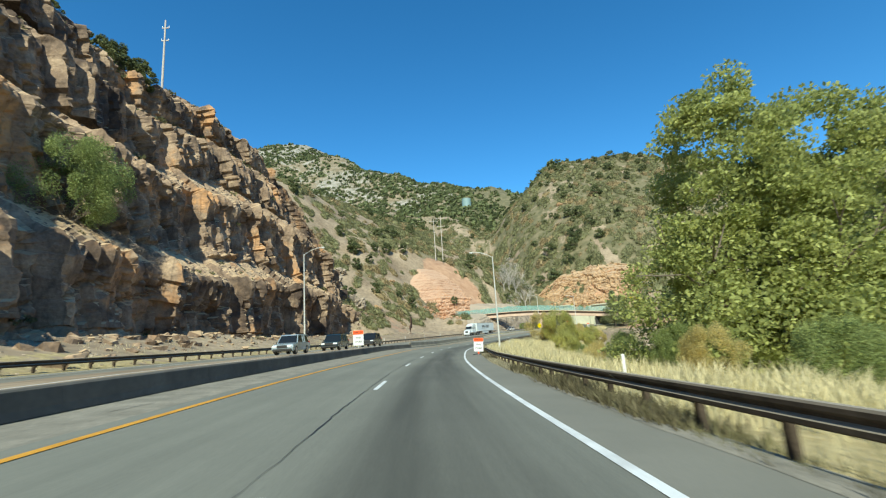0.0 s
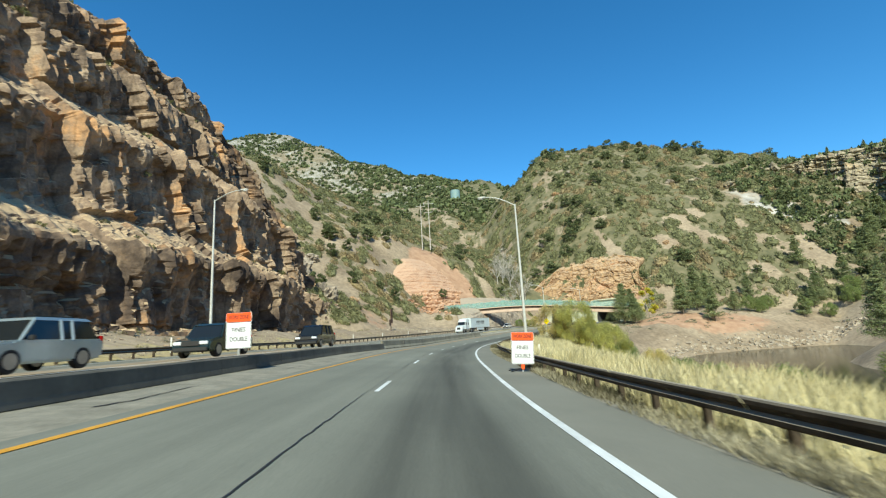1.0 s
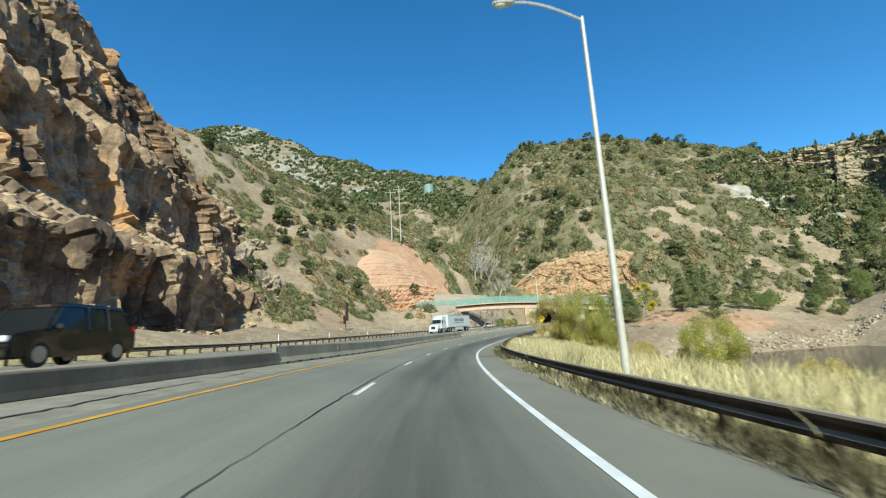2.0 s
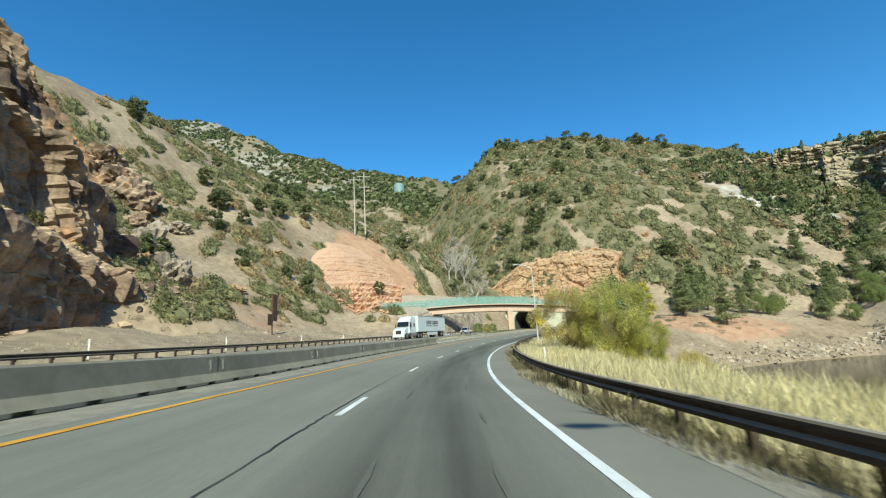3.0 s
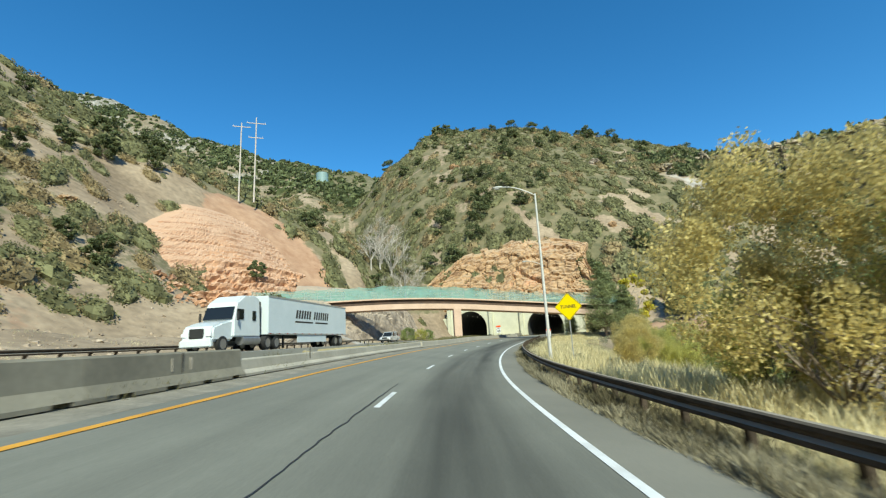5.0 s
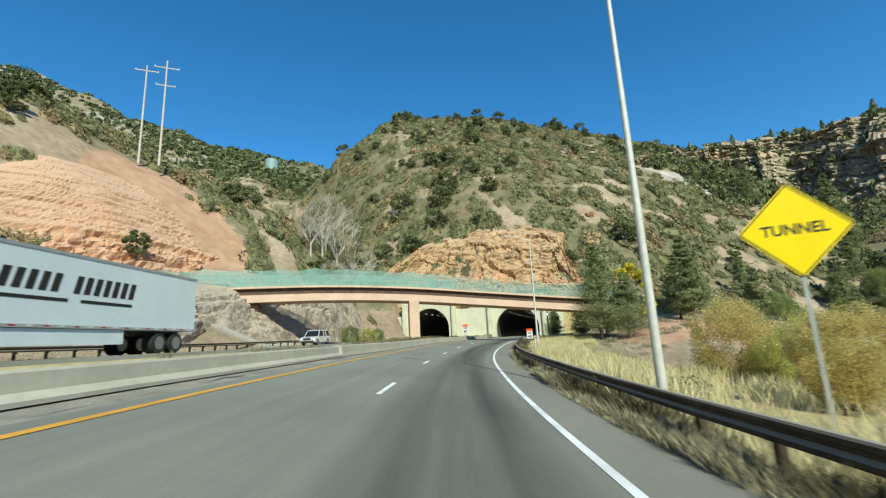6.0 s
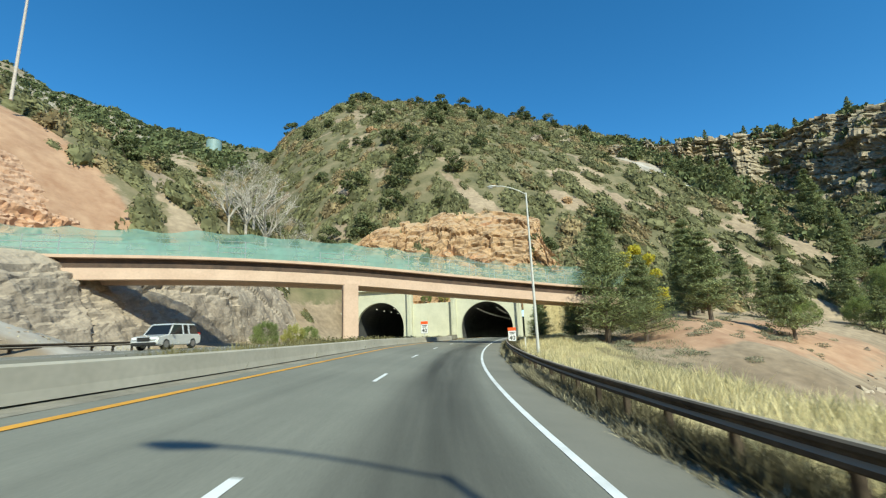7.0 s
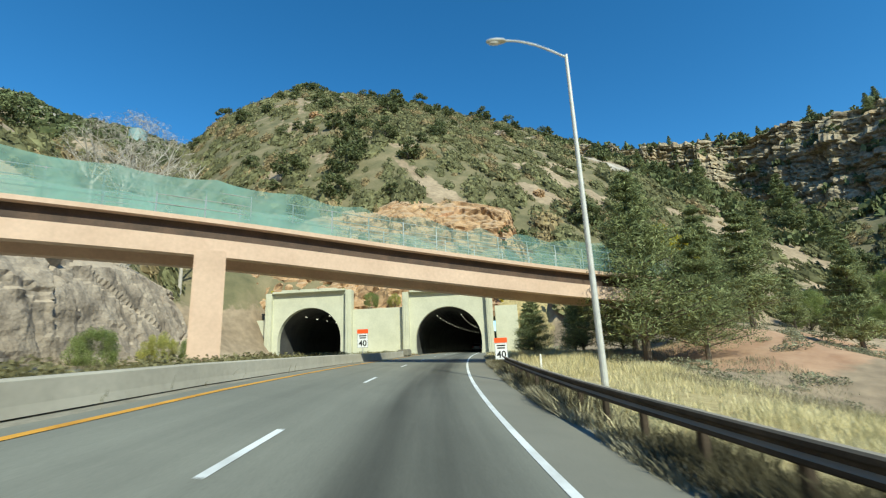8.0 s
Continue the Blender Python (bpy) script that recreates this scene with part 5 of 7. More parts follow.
power_pole(-59.8, 92.1, 58.5, 17.0, ((15.2, 1.6), (12.0, 1.6)), "pale utility pole on the cliff top")

# ---- water tank ----
M_TANK = plain("green_tank_paint", (0.26, 0.38, 0.37), 0.5)
tank = empty("water_tank", pose(33, 552, float(land(np.array(33.0), np.array(552.0))) - 0.5, 0, 0, 0), "squat teal water tank on the saddle", "water tank")
bm = bmesh.new()
bmesh.ops.create_cone(bm, cap_ends=True, segments=32, radius1=5.6, radius2=5.6, depth=13, matrix=Matrix.Translation((0, 0, 6.5)))
part("shell", bm, M_TANK, tank)
bm = bmesh.new()
bmesh.ops.create_cone(bm, cap_ends=True, segments=32, radius1=5.8, radius2=0.6, depth=1.2, matrix=Matrix.Translation((0, 0, 13.6)))
part("roof", bm, M_TANK, tank)


# ---- plants ----
def ground_z(x, y):
    x, y = np.asarray(x, float), np.asarray(y, float)
    i = np.clip(np.searchsorted(gx, x) - 1, 0, len(gx) - 2)
    j = np.clip(np.searchsorted(gy, y) - 1, 0, len(gy) - 2)
    u, v = (x - gx[i]) / (gx[i + 1] - gx[i]), (y - gy[j]) / (gy[j + 1] - gy[j])
    return (GZ[i, j] * (1 - u) + GZ[i + 1, j] * u) * (1 - v) + (GZ[i, j + 1] * (1 - u) + GZ[i + 1, j + 1] * u) * v


def quads(centres, size, rng, flat=0.0, long=1.6):
    """Leaf-shaped quads, randomly turned, one at each centre."""
    n = len(centres)
    a = rng.normal(size=(n, 3))
    a[:, 2] *= 1 - flat
    a /= np.linalg.norm(a, axis=1)[:, None]
    b = np.cross(a, rng.normal(size=(n, 3)))
    b /= np.linalg.norm(b, axis=1)[:, None] + 1e-9
    size = np.broadcast_to(size, n)[:, None] * (0.7 + 0.6 * rng.rand(n, 1))
    a, b = a * size * long / 2, b * size / 2
    v = np.stack([centres - a, centres + b * 0.9, centres + a, centres - b * 0.9], 1).reshape(-1, 3)
    return v, np.arange(4 * n).reshape(n, 4)


def shell_points(rng, centre, radii, n, inner=0.55):
    p = rng.normal(size=(n, 3))
    p /= np.linalg.norm(p, axis=1)[:, None]
    return np.array(centre) + p * np.array(radii) * (inner + (1 - inner) * rng.rand(n, 1) ** 0.6)


def crown_points(rng, height, spread, base, clumps, per, clump=0.26, top_heavy=0.0, ragged=1.0, upright=0.7):
    """Leaf places in clumps over the outside of a broad crown."""
    out = []
    for _ in range(clumps):
        a, u = rng.rand() * 2 * math.pi, rng.rand()
        z = base + (height - base) * (0.08 + 0.92 * u)
        w = math.sin(math.pi * min(1, 0.15 + 0.8 * u * (1 - 0.25 * top_heavy))) ** 0.7
        r = spread * w * (0.45 + 0.55 * rng.rand() ** 0.5)
        cr = spread * clump * (0.6 + 0.8 * rng.rand()) * ragged
        out.append(shell_points(rng, (r * math.cos(a), r * math.sin(a), z), (cr, cr, cr * upright), per, 0.3))
    return np.vstack(out)


def limb_mesh(rng, height, spread, limbs, r0, lean=0.0, forks=2, drop=0.3):
    """A tapered trunk with forking limbs."""
    bm = bmesh.new()

    def grow(a, way, length, r, depth):
        b = a + way * length * 0.5 + Vector(rng.normal(size=3)) * length * 0.04
        c = b + (way + Vector(rng.normal(size=3)) * 0.14).normalized() * length * 0.5
        tube(bm, a, b, r, r * 0.8, 7)
        tube(bm, b, c, r * 0.8, r * 0.5, 7)
        if depth > 0:
            for _ in range(forks):
                w = (way + Vector((rng.normal() * 0.55, rng.normal() * 0.55, rng.normal() * 0.35 + 0.1))).normalized()
                grow(c if rng.rand() > 0.4 else b, w, length * 0.62, r * 0.5, depth - 1)
    trunk_top = Vector((lean * height, 0, height * drop))
    tube(bm, (0, 0, -0.6), trunk_top, r0, r0 * 0.75, 9)
    for k in range(limbs):
        a = k * 2 * math.pi / limbs + rng.rand()
        w = Vector((math.cos(a) * spread / height, math.sin(a) * spread / height, 0.55 + 0.3 * rng.rand())).normalized()
        grow(trunk_top * (0.75 + 0.25 * rng.rand()), w, height * 0.36, r0 * 0.5, 2)
    return bm


M_BARK = material("grey_brown_bark", [(0.3, (0.10, 0.08, 0.06)), (0.7, (0.22, 0.18, 0.14))], 1.5, 0.95, bump=0.1, bump_scale=9, stretch=(1, 1, 0.3))
M_BLEACHED = plain("bleached_dead_wood", (0.48, 0.44, 0.38), 0.95)
M_COTTON = leafy("cottonwood_leaves", (0.17, 0.20, 0.065), (0.42, 0.44, 0.16), 0.45, 0.36)
M_WILLOW = leafy("yellowing_willow_leaves", (0.23, 0.20, 0.085), (0.64, 0.55, 0.25), 0.5, 0.4)
M_WILLOWGREEN = leafy("olive_green_willow_leaves", (0.20, 0.21, 0.068), (0.56, 0.54, 0.20), 0.5, 0.4)
M_PINE = leafy("pine_needles", (0.12, 0.155, 0.07), (0.33, 0.36, 0.17), 0.4, 0.15)
M_JUNIPER = leafy("juniper_foliage", (0.075, 0.10, 0.045), (0.19, 0.21, 0.095), 0.4, 0.12)
M_SCRUB = leafy("oak_brush_leaves", (0.095, 0.098, 0.046), (0.24, 0.235, 0.118), 0.4, 0.18)
M_RUST = leafy("rusty_brush_leaves", (0.17, 0.13, 0.065), (0.33, 0.26, 0.14), 0.4, 0.12)
M_LIME = leafy("yellow_autumn_leaves", (0.38, 0.34, 0.04), (0.62, 0.56, 0.10), 0.35, 0.35)
M_GREENBUSH = leafy("fresh_green_leaves", (0.14, 0.18, 0.06), (0.31, 0.36, 0.14), 0.4, 0.3)
M_STRAW = leafy("straw_grass", (0.42, 0.36, 0.19), (0.74, 0.66, 0.42), 0.3, 0.25)
M_WEED = leafy("grey_green_weeds", (0.105, 0.102, 0.05), (0.25, 0.23, 0.12), 0.35, 0.2)


def leaf_mesh(name, pts, size, mat, rng, flat=0.0, long=1.6):
    v, f = quads(pts, size, rng, flat, long)
    me = bpy.data.meshes.new(name)
    me.from_pydata(v.tolist(), [], f.tolist())
    me.materials.append(mat)
    me.update()
    return me


def plant(name, crown, stem, label, category, group=""):
    """A tree or bush built once at the origin: an empty with a stem and a crown under it."""
    t = empty(name, Matrix(), label, category, group)
    for nm, data in (("trunk", stem), ("crown", crown)):
        if data is not None:
            o = new(nm, data)
            o.parent = t
    return t


def stem_mesh(bm, mat):
    me = bpy.data.meshes.new("trunk")
    bm.to_mesh(me)
    bm.free()
    me.materials.append(mat)
    return me


def planted(t, x, y, size=1.0, turn=0.0, sink=0.1, z=None, wide=1.0):
    z = float(ground_z(x, y)) if z is None else z
    t.matrix_world = Matrix.Translation((x, y, z - sink)) @ Matrix.Rotation(turn, 4, "Z") @ Matrix.Diagonal((size * wide, size * wide, size, 1))
    return t


def again(t, x, y, size=1.0, turn=0.0, sink=0.1, wide=1.0, z=None, label=""):
    c = copy_thing(t, Matrix())
    if label:
        c["label"] = label
    return planted(c, x, y, size, turn, sink, z, wide)


# the big cottonwood by the start, with brush at its foot
rng = np.random.RandomState(11)
pts = np.vstack([crown_points(rng, 20.0, 4.6, 3.0, 110, 340, 0.24), crown_points(rng, 11.5, 8.0, 0.2, 120, 300, 0.19)])
cotton = plant("cottonwood_tree", leaf_mesh("crown", pts, 0.16, M_COTTON, rng), stem_mesh(limb_mesh(rng, 15.5, 4.4, 7, 0.40, drop=0.15), M_BARK), "large green cottonwood tree behind the guardrail", "tree")
planted(cotton, 23.0, 34.5, 1.36, wide=1.03)
again(cotton, 30.2, 34.5, 1.5, 2.0, label="large green cottonwood tree on the river bank")
again(cotton, 34, 8, 0.85, 4.0, label="green cottonwood tree down by the river")

rng = np.random.RandomState(12)
willows = []
for k in range(3):
    pts = crown_points(rng, 6.6, 3.6, 0.9, 66, 600, 0.21, ragged=1.0, upright=1.4)
    willows.append(plant("willow_bush", leaf_mesh("crown", pts, 0.078, (M_GREENBUSH, M_WILLOW, M_WILLOWGREEN)[k], rng), stem_mesh(limb_mesh(rng, 6, 3.4, 14, 0.075, drop=0.05), M_BARK),
                         "yellowing willow bush beside the guardrail" if k else "green leafy bush in the roadside grass", "bush", "roadside bushes"))
planted(willows[1], 27.0, 134.5, 1.2)
planted(willows[2], 31.0, 129.5, 1.35)
planted(willows[0], 14.5, 29.5, 0.5, 1.0)
for k, x, y, sz in ((2, 33.6, 127.6, 0.8), (1, 34.5, 135, 0.9), (2, 29.8, 138.5, 0.7), (1, 41, 131, 0.8), (0, 36.5, 145, 0.6), (1, 40, 149, 0.62), (2, 46, 152, 0.6), (1, 38.5, 156.5, 0.5), (2, 44.5, 161, 0.55), (1, 50, 166, 0.55),
                    (0, 17.5, 35, 0.62), (0, 15.6, 41, 0.5), (0, 20, 44.5, 0.55), (1, 13.3, 24, 0.42), (0, 16, 19, 0.6), (2, 20, 14, 0.7), (0, 16, 7, 0.5), (1, 46.5, 166.5, 0.72), (2, 50, 163.5, 0.8), (1, 53.5, 166.5, 0.7), (2, 45.5, 162.5, 0.5), (1, 22.5, 76, 0.5), (2, 20.5, 82, 0.62), (0, 24, 88, 0.5), (1, 30, 95, 0.55), (0, 30.5, 85, 0.8), (0, 33.5, 92, 0.9), (0, 28.5, 75, 0.75), (0, 36, 100, 0.8), (0, 29, 66, 0.9), (2, 47.5, 160, 0.6)):
    again(willows[k], x, y, sz, k * 2.1 + x)

# ---- conifers ----
def conifer(rng, height, spread, rows, per, cone=1.0, bare=0.12, size=0.3):
    """Trunk, whorled boughs that droop, and needle tufts along each bough."""
    bm = bmesh.new()
    tube(bm, (0, 0, -0.5), (0, 0, height * 0.96), 0.022 * height, 0.02, 8)
    pts = []
    for k in range(rows):
        u = bare + (1 - bare) * (k + rng.rand()) / rows
        z0 = height * u
        full = (1 - u) ** 0.85 if cone > 0.5 else math.sin(math.pi * min(1.0, 0.18 + 0.82 * u)) ** 0.75
        for _ in range(5):
            a, ln = rng.rand() * 2 * math.pi, spread * full * (0.65 + 0.45 * rng.rand()) + 0.25
            up = (0.10 + 0.35 * (1 - cone)) * ln
            tip = Vector((math.cos(a) * ln, math.sin(a) * ln, z0 + up))
            tube(bm, (0, 0, z0), tip, 0.006 * height, 0.015, 4)
            t = rng.rand(per, 1) ** 0.6
            c = np.array([[0, 0, z0]]) + (np.array(tip)[None] - np.array([[0, 0, z0]])) * t
            pts.append(c + rng.normal(size=(per, 3)) * np.array([0.10, 0.10, 0.06]) * (ln * 1.25 + 0.3))
    return stem_mesh(bm, M_BARK), np.vstack(pts)


rng = np.random.RandomState(21)
kinds = []
for h, sp, rows, per, cone, label in ((12.5, 4.9, 32, 190, 0.6, "broad dark green pine on the slope by the tunnel"), (11.0, 3.1, 26, 95, 0.8, "dense dark green conifer on the slope"), (9.0, 2.6, 22, 80, 0.9, "pointed green conifer on the river bank")):
    st, pt = conifer(rng, h, sp, rows, per, cone)
    kinds.append(plant("pine_tree", leaf_mesh("crown", pt, 0.065 if h > 11.5 else 0.085, M_PINE, rng, 0.2, 5.5), st, label, "tree", "conifers"))
planted(kinds[0], 75.7, 210.0, 1.33)
planted(kinds[1], 101, 212, 1.3, wide=1.25)
planted(kinds[2], 109.0, 204.6, 1.45)
for k, x, y, sz in ((0, 81.0, 214.5, 1.1), (0, 78.6, 206.6, 0.9), (1, 113, 222.5, 1.75), (1, 119.5, 225, 1.45), (1, 104.5, 218, 1.3), (1, 125, 216, 0.9), (2, 147, 207, 1.1), (1, 158, 215, 1.0), (1, 180, 222, 1.3), (2, 196, 228, 1.3), (1, 140, 228, 1.1), (1, 162, 217, 1.4), (1, 112, 140, 1.7), (0, 119, 131, 1.6), (1, 127, 146, 1.6), (2, 228, 247, 2.1), (1, 205, 262, 1.5), (2, 198, 280, 1.2),
                    (1, 172, 236, 1.3), (2, 205, 232, 1.5), (1, 215, 240, 1.6), (2, 186, 212, 1.0), (0, 74.5, 221.5, 0.5), (0, 79.5, 219.5, 0.6), (1, 82.5, 223, 0.6), (0, 85.5, 219, 0.7), (1, 78, 226, 0.55)):
    again(kinds[k], x, y, sz, x * 1.7, 0.3)
for x, y, sz in ((131, 216, 0.95), (134.5, 213.5, 0.7), (150, 211, 0.9), (156, 206, 0.8), (141, 219, 0.8), (168, 208, 1.0), (174, 214, 1.1)):
    again(willows[0], x, y, sz, x, label="green leafy small tree on the river terrace")
rng = np.random.RandomState(22)
lime = plant("aspen_tree", leaf_mesh("crown", crown_points(rng, 8.5, 2.4, 1.0, 22, 130, 0.3), 0.22, M_LIME, rng), stem_mesh(limb_mesh(rng, 8, 2.2, 5, 0.1), M_BLEACHED), "bright yellow autumn tree among the pines", "tree")
planted(lime, 88.0, 214.5, 1.5)
for t, lx, ly, lz, sz, label in ((lime, -33.5, 4.0, 8.6, 0.5, "small yellow autumn tree above the tunnel wall"), (lime, -20.0, 3.6, 8.4, 0.5, "small yellow autumn tree above the tunnel wall"), (lime, 9.8, 3.4, 8.0, 0.42, "small yellow autumn tree above the tunnel wall"),
                                 (willows[0], -14.5, 3.4, 8.6, 0.42, "green bush on the ledge above the tunnel wall"), (willows[2], -10.2, 3.6, 8.6, 0.36, "olive bush on the ledge above the tunnel wall")):
    p = PORTAL @ Vector((lx, ly, lz))
    again(t, p.x, p.y, sz, lx, z=p.z, label=label)
again(willows[0], 38.0, 236.0, 0.55, 1.0, z=0.6, label="green bush at the foot of the grey rock")
again(willows[2], 43.0, 243.0, 0.5, 2.0, z=0.8, label="olive bush at the foot of the grey rock")
again(willows[0], 47.0, 250.0, 0.5, 4.0, z=0.8, label="green bush at the foot of the grey rock")

# bare trees in the gully behind the bridge
rng = np.random.RandomState(31)
bare = plant("bare_tree", leaf_mesh("twigs", crown_points(rng, 13, 4.6, 4.0, 40, 30, 0.24), 0.035, M_BLEACHED, rng, 0.0, 22.0), stem_mesh(limb_mesh(rng, 12, 6, 7, 0.26, forks=3), M_BLEACHED), "leafless pale grey tree in the gully", "tree", "bare trees")
planted(bare, 42.0, 274.0, 1.5)
for x, y, sz in ((37.5, 270, 1.35), (46.5, 272, 1.3), (40, 281, 1.4), (34, 266, 1.0), (50, 276, 0.9), (38, 258, 0.9)):
    again(bare, x, y, sz, x)

# the big bush on the first ledge, and pines on the cliff's crest
again(willows[0], -42.0, 49.5, 1.55, 0.6, z=15.5, label="green leafy bush on a rock ledge")

# ---- junipers on the hillsides ----
rng = np.random.RandomState(41)
junipers = []
for k in range(4):
    bm = bmesh.new()
    tube(bm, (0, 0, -0.4), (0, 0, 1.8), 0.16, 0.1, 6)
    for _ in range(4):
        tube(bm, (0, 0, 0.4), tuple(rng.normal(size=2) * 0.9) + (1.6 + rng.rand(),), 0.08, 0.03, 5)
    pts = crown_points(rng, 4.6 if k % 2 else 3.8, 1.6 + 0.3 * k, 0.25, 20 if k > 1 else 30, 85 if k > 1 else 190, 0.36 if k > 1 else 0.30)
    junipers.append(plant("juniper_tree", leaf_mesh("crown", pts, 0.28 if k > 1 else 0.15, M_JUNIPER, rng), stem_mesh(bm, M_BARK), "small dark green juniper on the dry hillside", "tree", "hillside junipers"))
spots = [(44, 288), (50, 285), (37, 292), (47, 296), (52, 293), (41, 300), (35, 262)]
for x, y in ((-80.8, 242), (-36, 236), (-43.5, 222.5), (-30.3, 241.3), (-22, 249), (-20.7, 204), (-15, 201.5), (-44.3, 221), (120, 303), (90.8, 307), (90, 302.5), (150, 334), (121, 340), (96.6, 436), (79.6, 342), (72.5, 380), (123.5, 307), (89, 312), (86, 300), (94, 305), (100, 322), (70, 290), (62, 296), (-46, 226), (-36, 219), (-60, 267), (-54, 236), (15, 274), (-30, 196), (-34, 158), (-58, 96), (-62, 84), (-66, 76), (-70, 70), (-56, 108), (-72, 62), (-52, 116), (-60, 102), (-64, 90)):
    spots.append((x, y))
while len(spots) < 250:
    x, y = rng.uniform(-120, 270), rng.uniform(140, 470)
    z = float(ground_z(x, y))
    if z < 14 or (math.hypot(x - 3, y - 244) < 27) or (math.hypot(x - 80, y - 256) < 18):
        continue
    keep = 0.25 + 0.6 * (100 < z) + 0.35 * (20 < x < 110 and y > 280)
    if rng.rand() < keep * 0.6:
        spots.append((x, y))
for k, (x, y) in enumerate(spots):
    t, sz = junipers[k if k < 4 else k % 2 if x < 12 and y < 250 else 2 + k % 2], 0.85 + 0.95 * rng.rand() ** 2
    (planted if k < 4 else again)(t, x, y, sz, rng.rand() * 6, 0.15)

again(junipers[0], 4.0, 227.5, 1.05, 1.0, z=15.4, label="dark green juniper rooted on the orange cut")

# ---- brush, far woods, grass and rubble: nobody could count them ----
def scatter(name, xyz, scale, template, mat, label, category, rng, squash=1.0, lie=False):
    """Many small plants joined in one mesh. template: leaf quads of one plant (n, 4, 3); lie: each follows the slope that it grows on."""
    n, q = len(xyz), len(template)
    a = rng.rand(n) * 6.283
    ca, sa = np.cos(a)[:, None, None], np.sin(a)[:, None, None]
    t = template[None] * np.ones((n, 1, 1, 1))
    x, y = t[..., 0] * ca - t[..., 1] * sa, t[..., 0] * sa + t[..., 1] * ca
    sc = np.broadcast_to(scale, n)[:, None, None]
    stretch = (0.7 + 0.6 * rng.rand(n))[:, None, None]
    v = np.stack([x * sc * stretch, y * sc / stretch, t[..., 2] * sc * squash], -1)
    if lie:
        px, py = xyz[:, 0], xyz[:, 1]
        gx, gy = (ground_z(px + 1, py) - ground_z(px - 1, py)) / 2, (ground_z(px, py + 1) - ground_z(px, py - 1)) / 2
        v[..., 2] += 0.9 * (np.clip(gx, -1.2, 1.2)[:, None, None] * v[..., 0] + np.clip(gy, -1.2, 1.2)[:, None, None] * v[..., 1])
    v = v + xyz[:, None, None]
    return mesh_ob(name, v.reshape(-1, 3), np.arange(n * q * 4).reshape(-1, 4), mat, None, label, category=category, kind="stuff")


def bush_template(rng, n, size):
    p = shell_points(rng, (0, 0, 0.25), (1.0, 1.0, 0.62), n, 0.5)
    p[:, 2] = np.abs(p[:, 2])
    v, _ = quads(p, size, rng)
    return v.reshape(n, 4, 3)


def dome_template(rng, n, size):
    """A rounded shrub: a lumpy dome under a coat of leaves."""
    a, e = np.meshgrid(np.linspace(0, 2 * math.pi, 9), np.array([-0.1, 0.45, 1.0, 1.45]), indexing="ij")
    r = 0.84 * (1 + 0.20 * rng.normal(size=a.shape))
    r[-1] = r[0]
    p = np.stack([np.cos(a) * np.cos(e) * r, np.sin(a) * np.cos(e) * r, np.sin(e) * 0.85 * r], -1)
    core = np.stack([p[:-1, :-1], p[1:, :-1], p[1:, 1:], p[:-1, 1:]], 2).reshape(-1, 4, 3)
    q = rng.normal(size=(n, 3))
    q[:, 2] = np.abs(q[:, 2])
    q = q / np.linalg.norm(q, axis=1)[:, None] * (0.78 + 0.42 * rng.rand(n, 1) ** 1.5) * np.array([1, 1, 0.9])
    v, _ = quads(q, size, rng)
    return np.vstack([core, v.reshape(n, 4, 3)])


def brush_spots(rng, n, box_, dens):
    x, y = rng.uniform(box_[0], box_[1], n), rng.uniform(box_[2], box_[3], n)
    z = ground_z(x, y)
    keep = rng.rand(n) < dens(x, y, z)
    return np.stack([x, y, z - 0.1], 1)[keep]


def slope_density(x, y, z):
    d = (cover(x, y) * 0.82 + 0.05 + 0.10 * (x < 12) * (y < 250)) * (z > 5) * (1 - 0.85 * talus(x, y, z))
    d = d * (1 - 0.96 * np.exp(-(((x - 7 + 0.35 * (y - 245)) / 19) ** 2 + ((y - 243) / 28) ** 2) ** 3)) * (1 - 0.9 * np.exp(-(((x - 82) / 20) ** 2 + ((y - 254) / 13) ** 2) ** 2))
    inv = np.array(PORTAL.inverted())
    lx, ly = inv[0, 0] * x + inv[0, 1] * y + inv[0, 3], inv[1, 0] * x + inv[1, 1] * y + inv[1, 3]
    return np.clip(d, 0, 1) * ~((lx > -48) & (lx < 20) & (ly > -8) & (ly < 10))      # none about the tunnel mouths


for k, (mat, n, seed) in enumerate(((M_SCRUB, 5600, 71), (M_SCRUB, 5000, 72), (M_RUST, 2600, 73))):
    rng = np.random.RandomState(seed)
    xyz = brush_spots(rng, n, (-110, 250, 140, 455), lambda x, y, z: slope_density(x, y, z) * ((x > 12) | (y > 250)))
    scatter("hillside_brush", xyz, 0.8 + 2.9 * rng.rand(len(xyz)) ** 2.2, dome_template(rng, 110, 0.20), mat, "low olive oak brush over the dry slopes" if k < 2 else "rusty brown brush over the dry slopes", "brush", rng, 1.05, True)
for seed, mat in ((74, M_SCRUB), (79, M_RUST)):
    rng = np.random.RandomState(seed)
    xyz = brush_spots(rng, 1000 if mat is M_SCRUB else 350, (-90, 12, 140, 250), slope_density)
    scatter("slope_brush", xyz, 0.7 + 2.1 * rng.rand(len(xyz)) ** 1.8, dome_template(rng, 300, 0.13), mat, "low brush in patches on the sandy slope", "brush", rng, 1.05, True)
rng = np.random.RandomState(80)
xyz = brush_spots(rng, 3000, (58, 185, 178, 236), lambda x, y, z: np.clip(0.10 + 0.9 * fbm(x, y, 9, 3, 67), 0, 1) * (z > -4) * ((y - 192) * 0.55 + 62 < x))
M_SAGE = leafy("grey_sage", (0.15, 0.155, 0.095), (0.34, 0.34, 0.225), 0.35, 0.15)
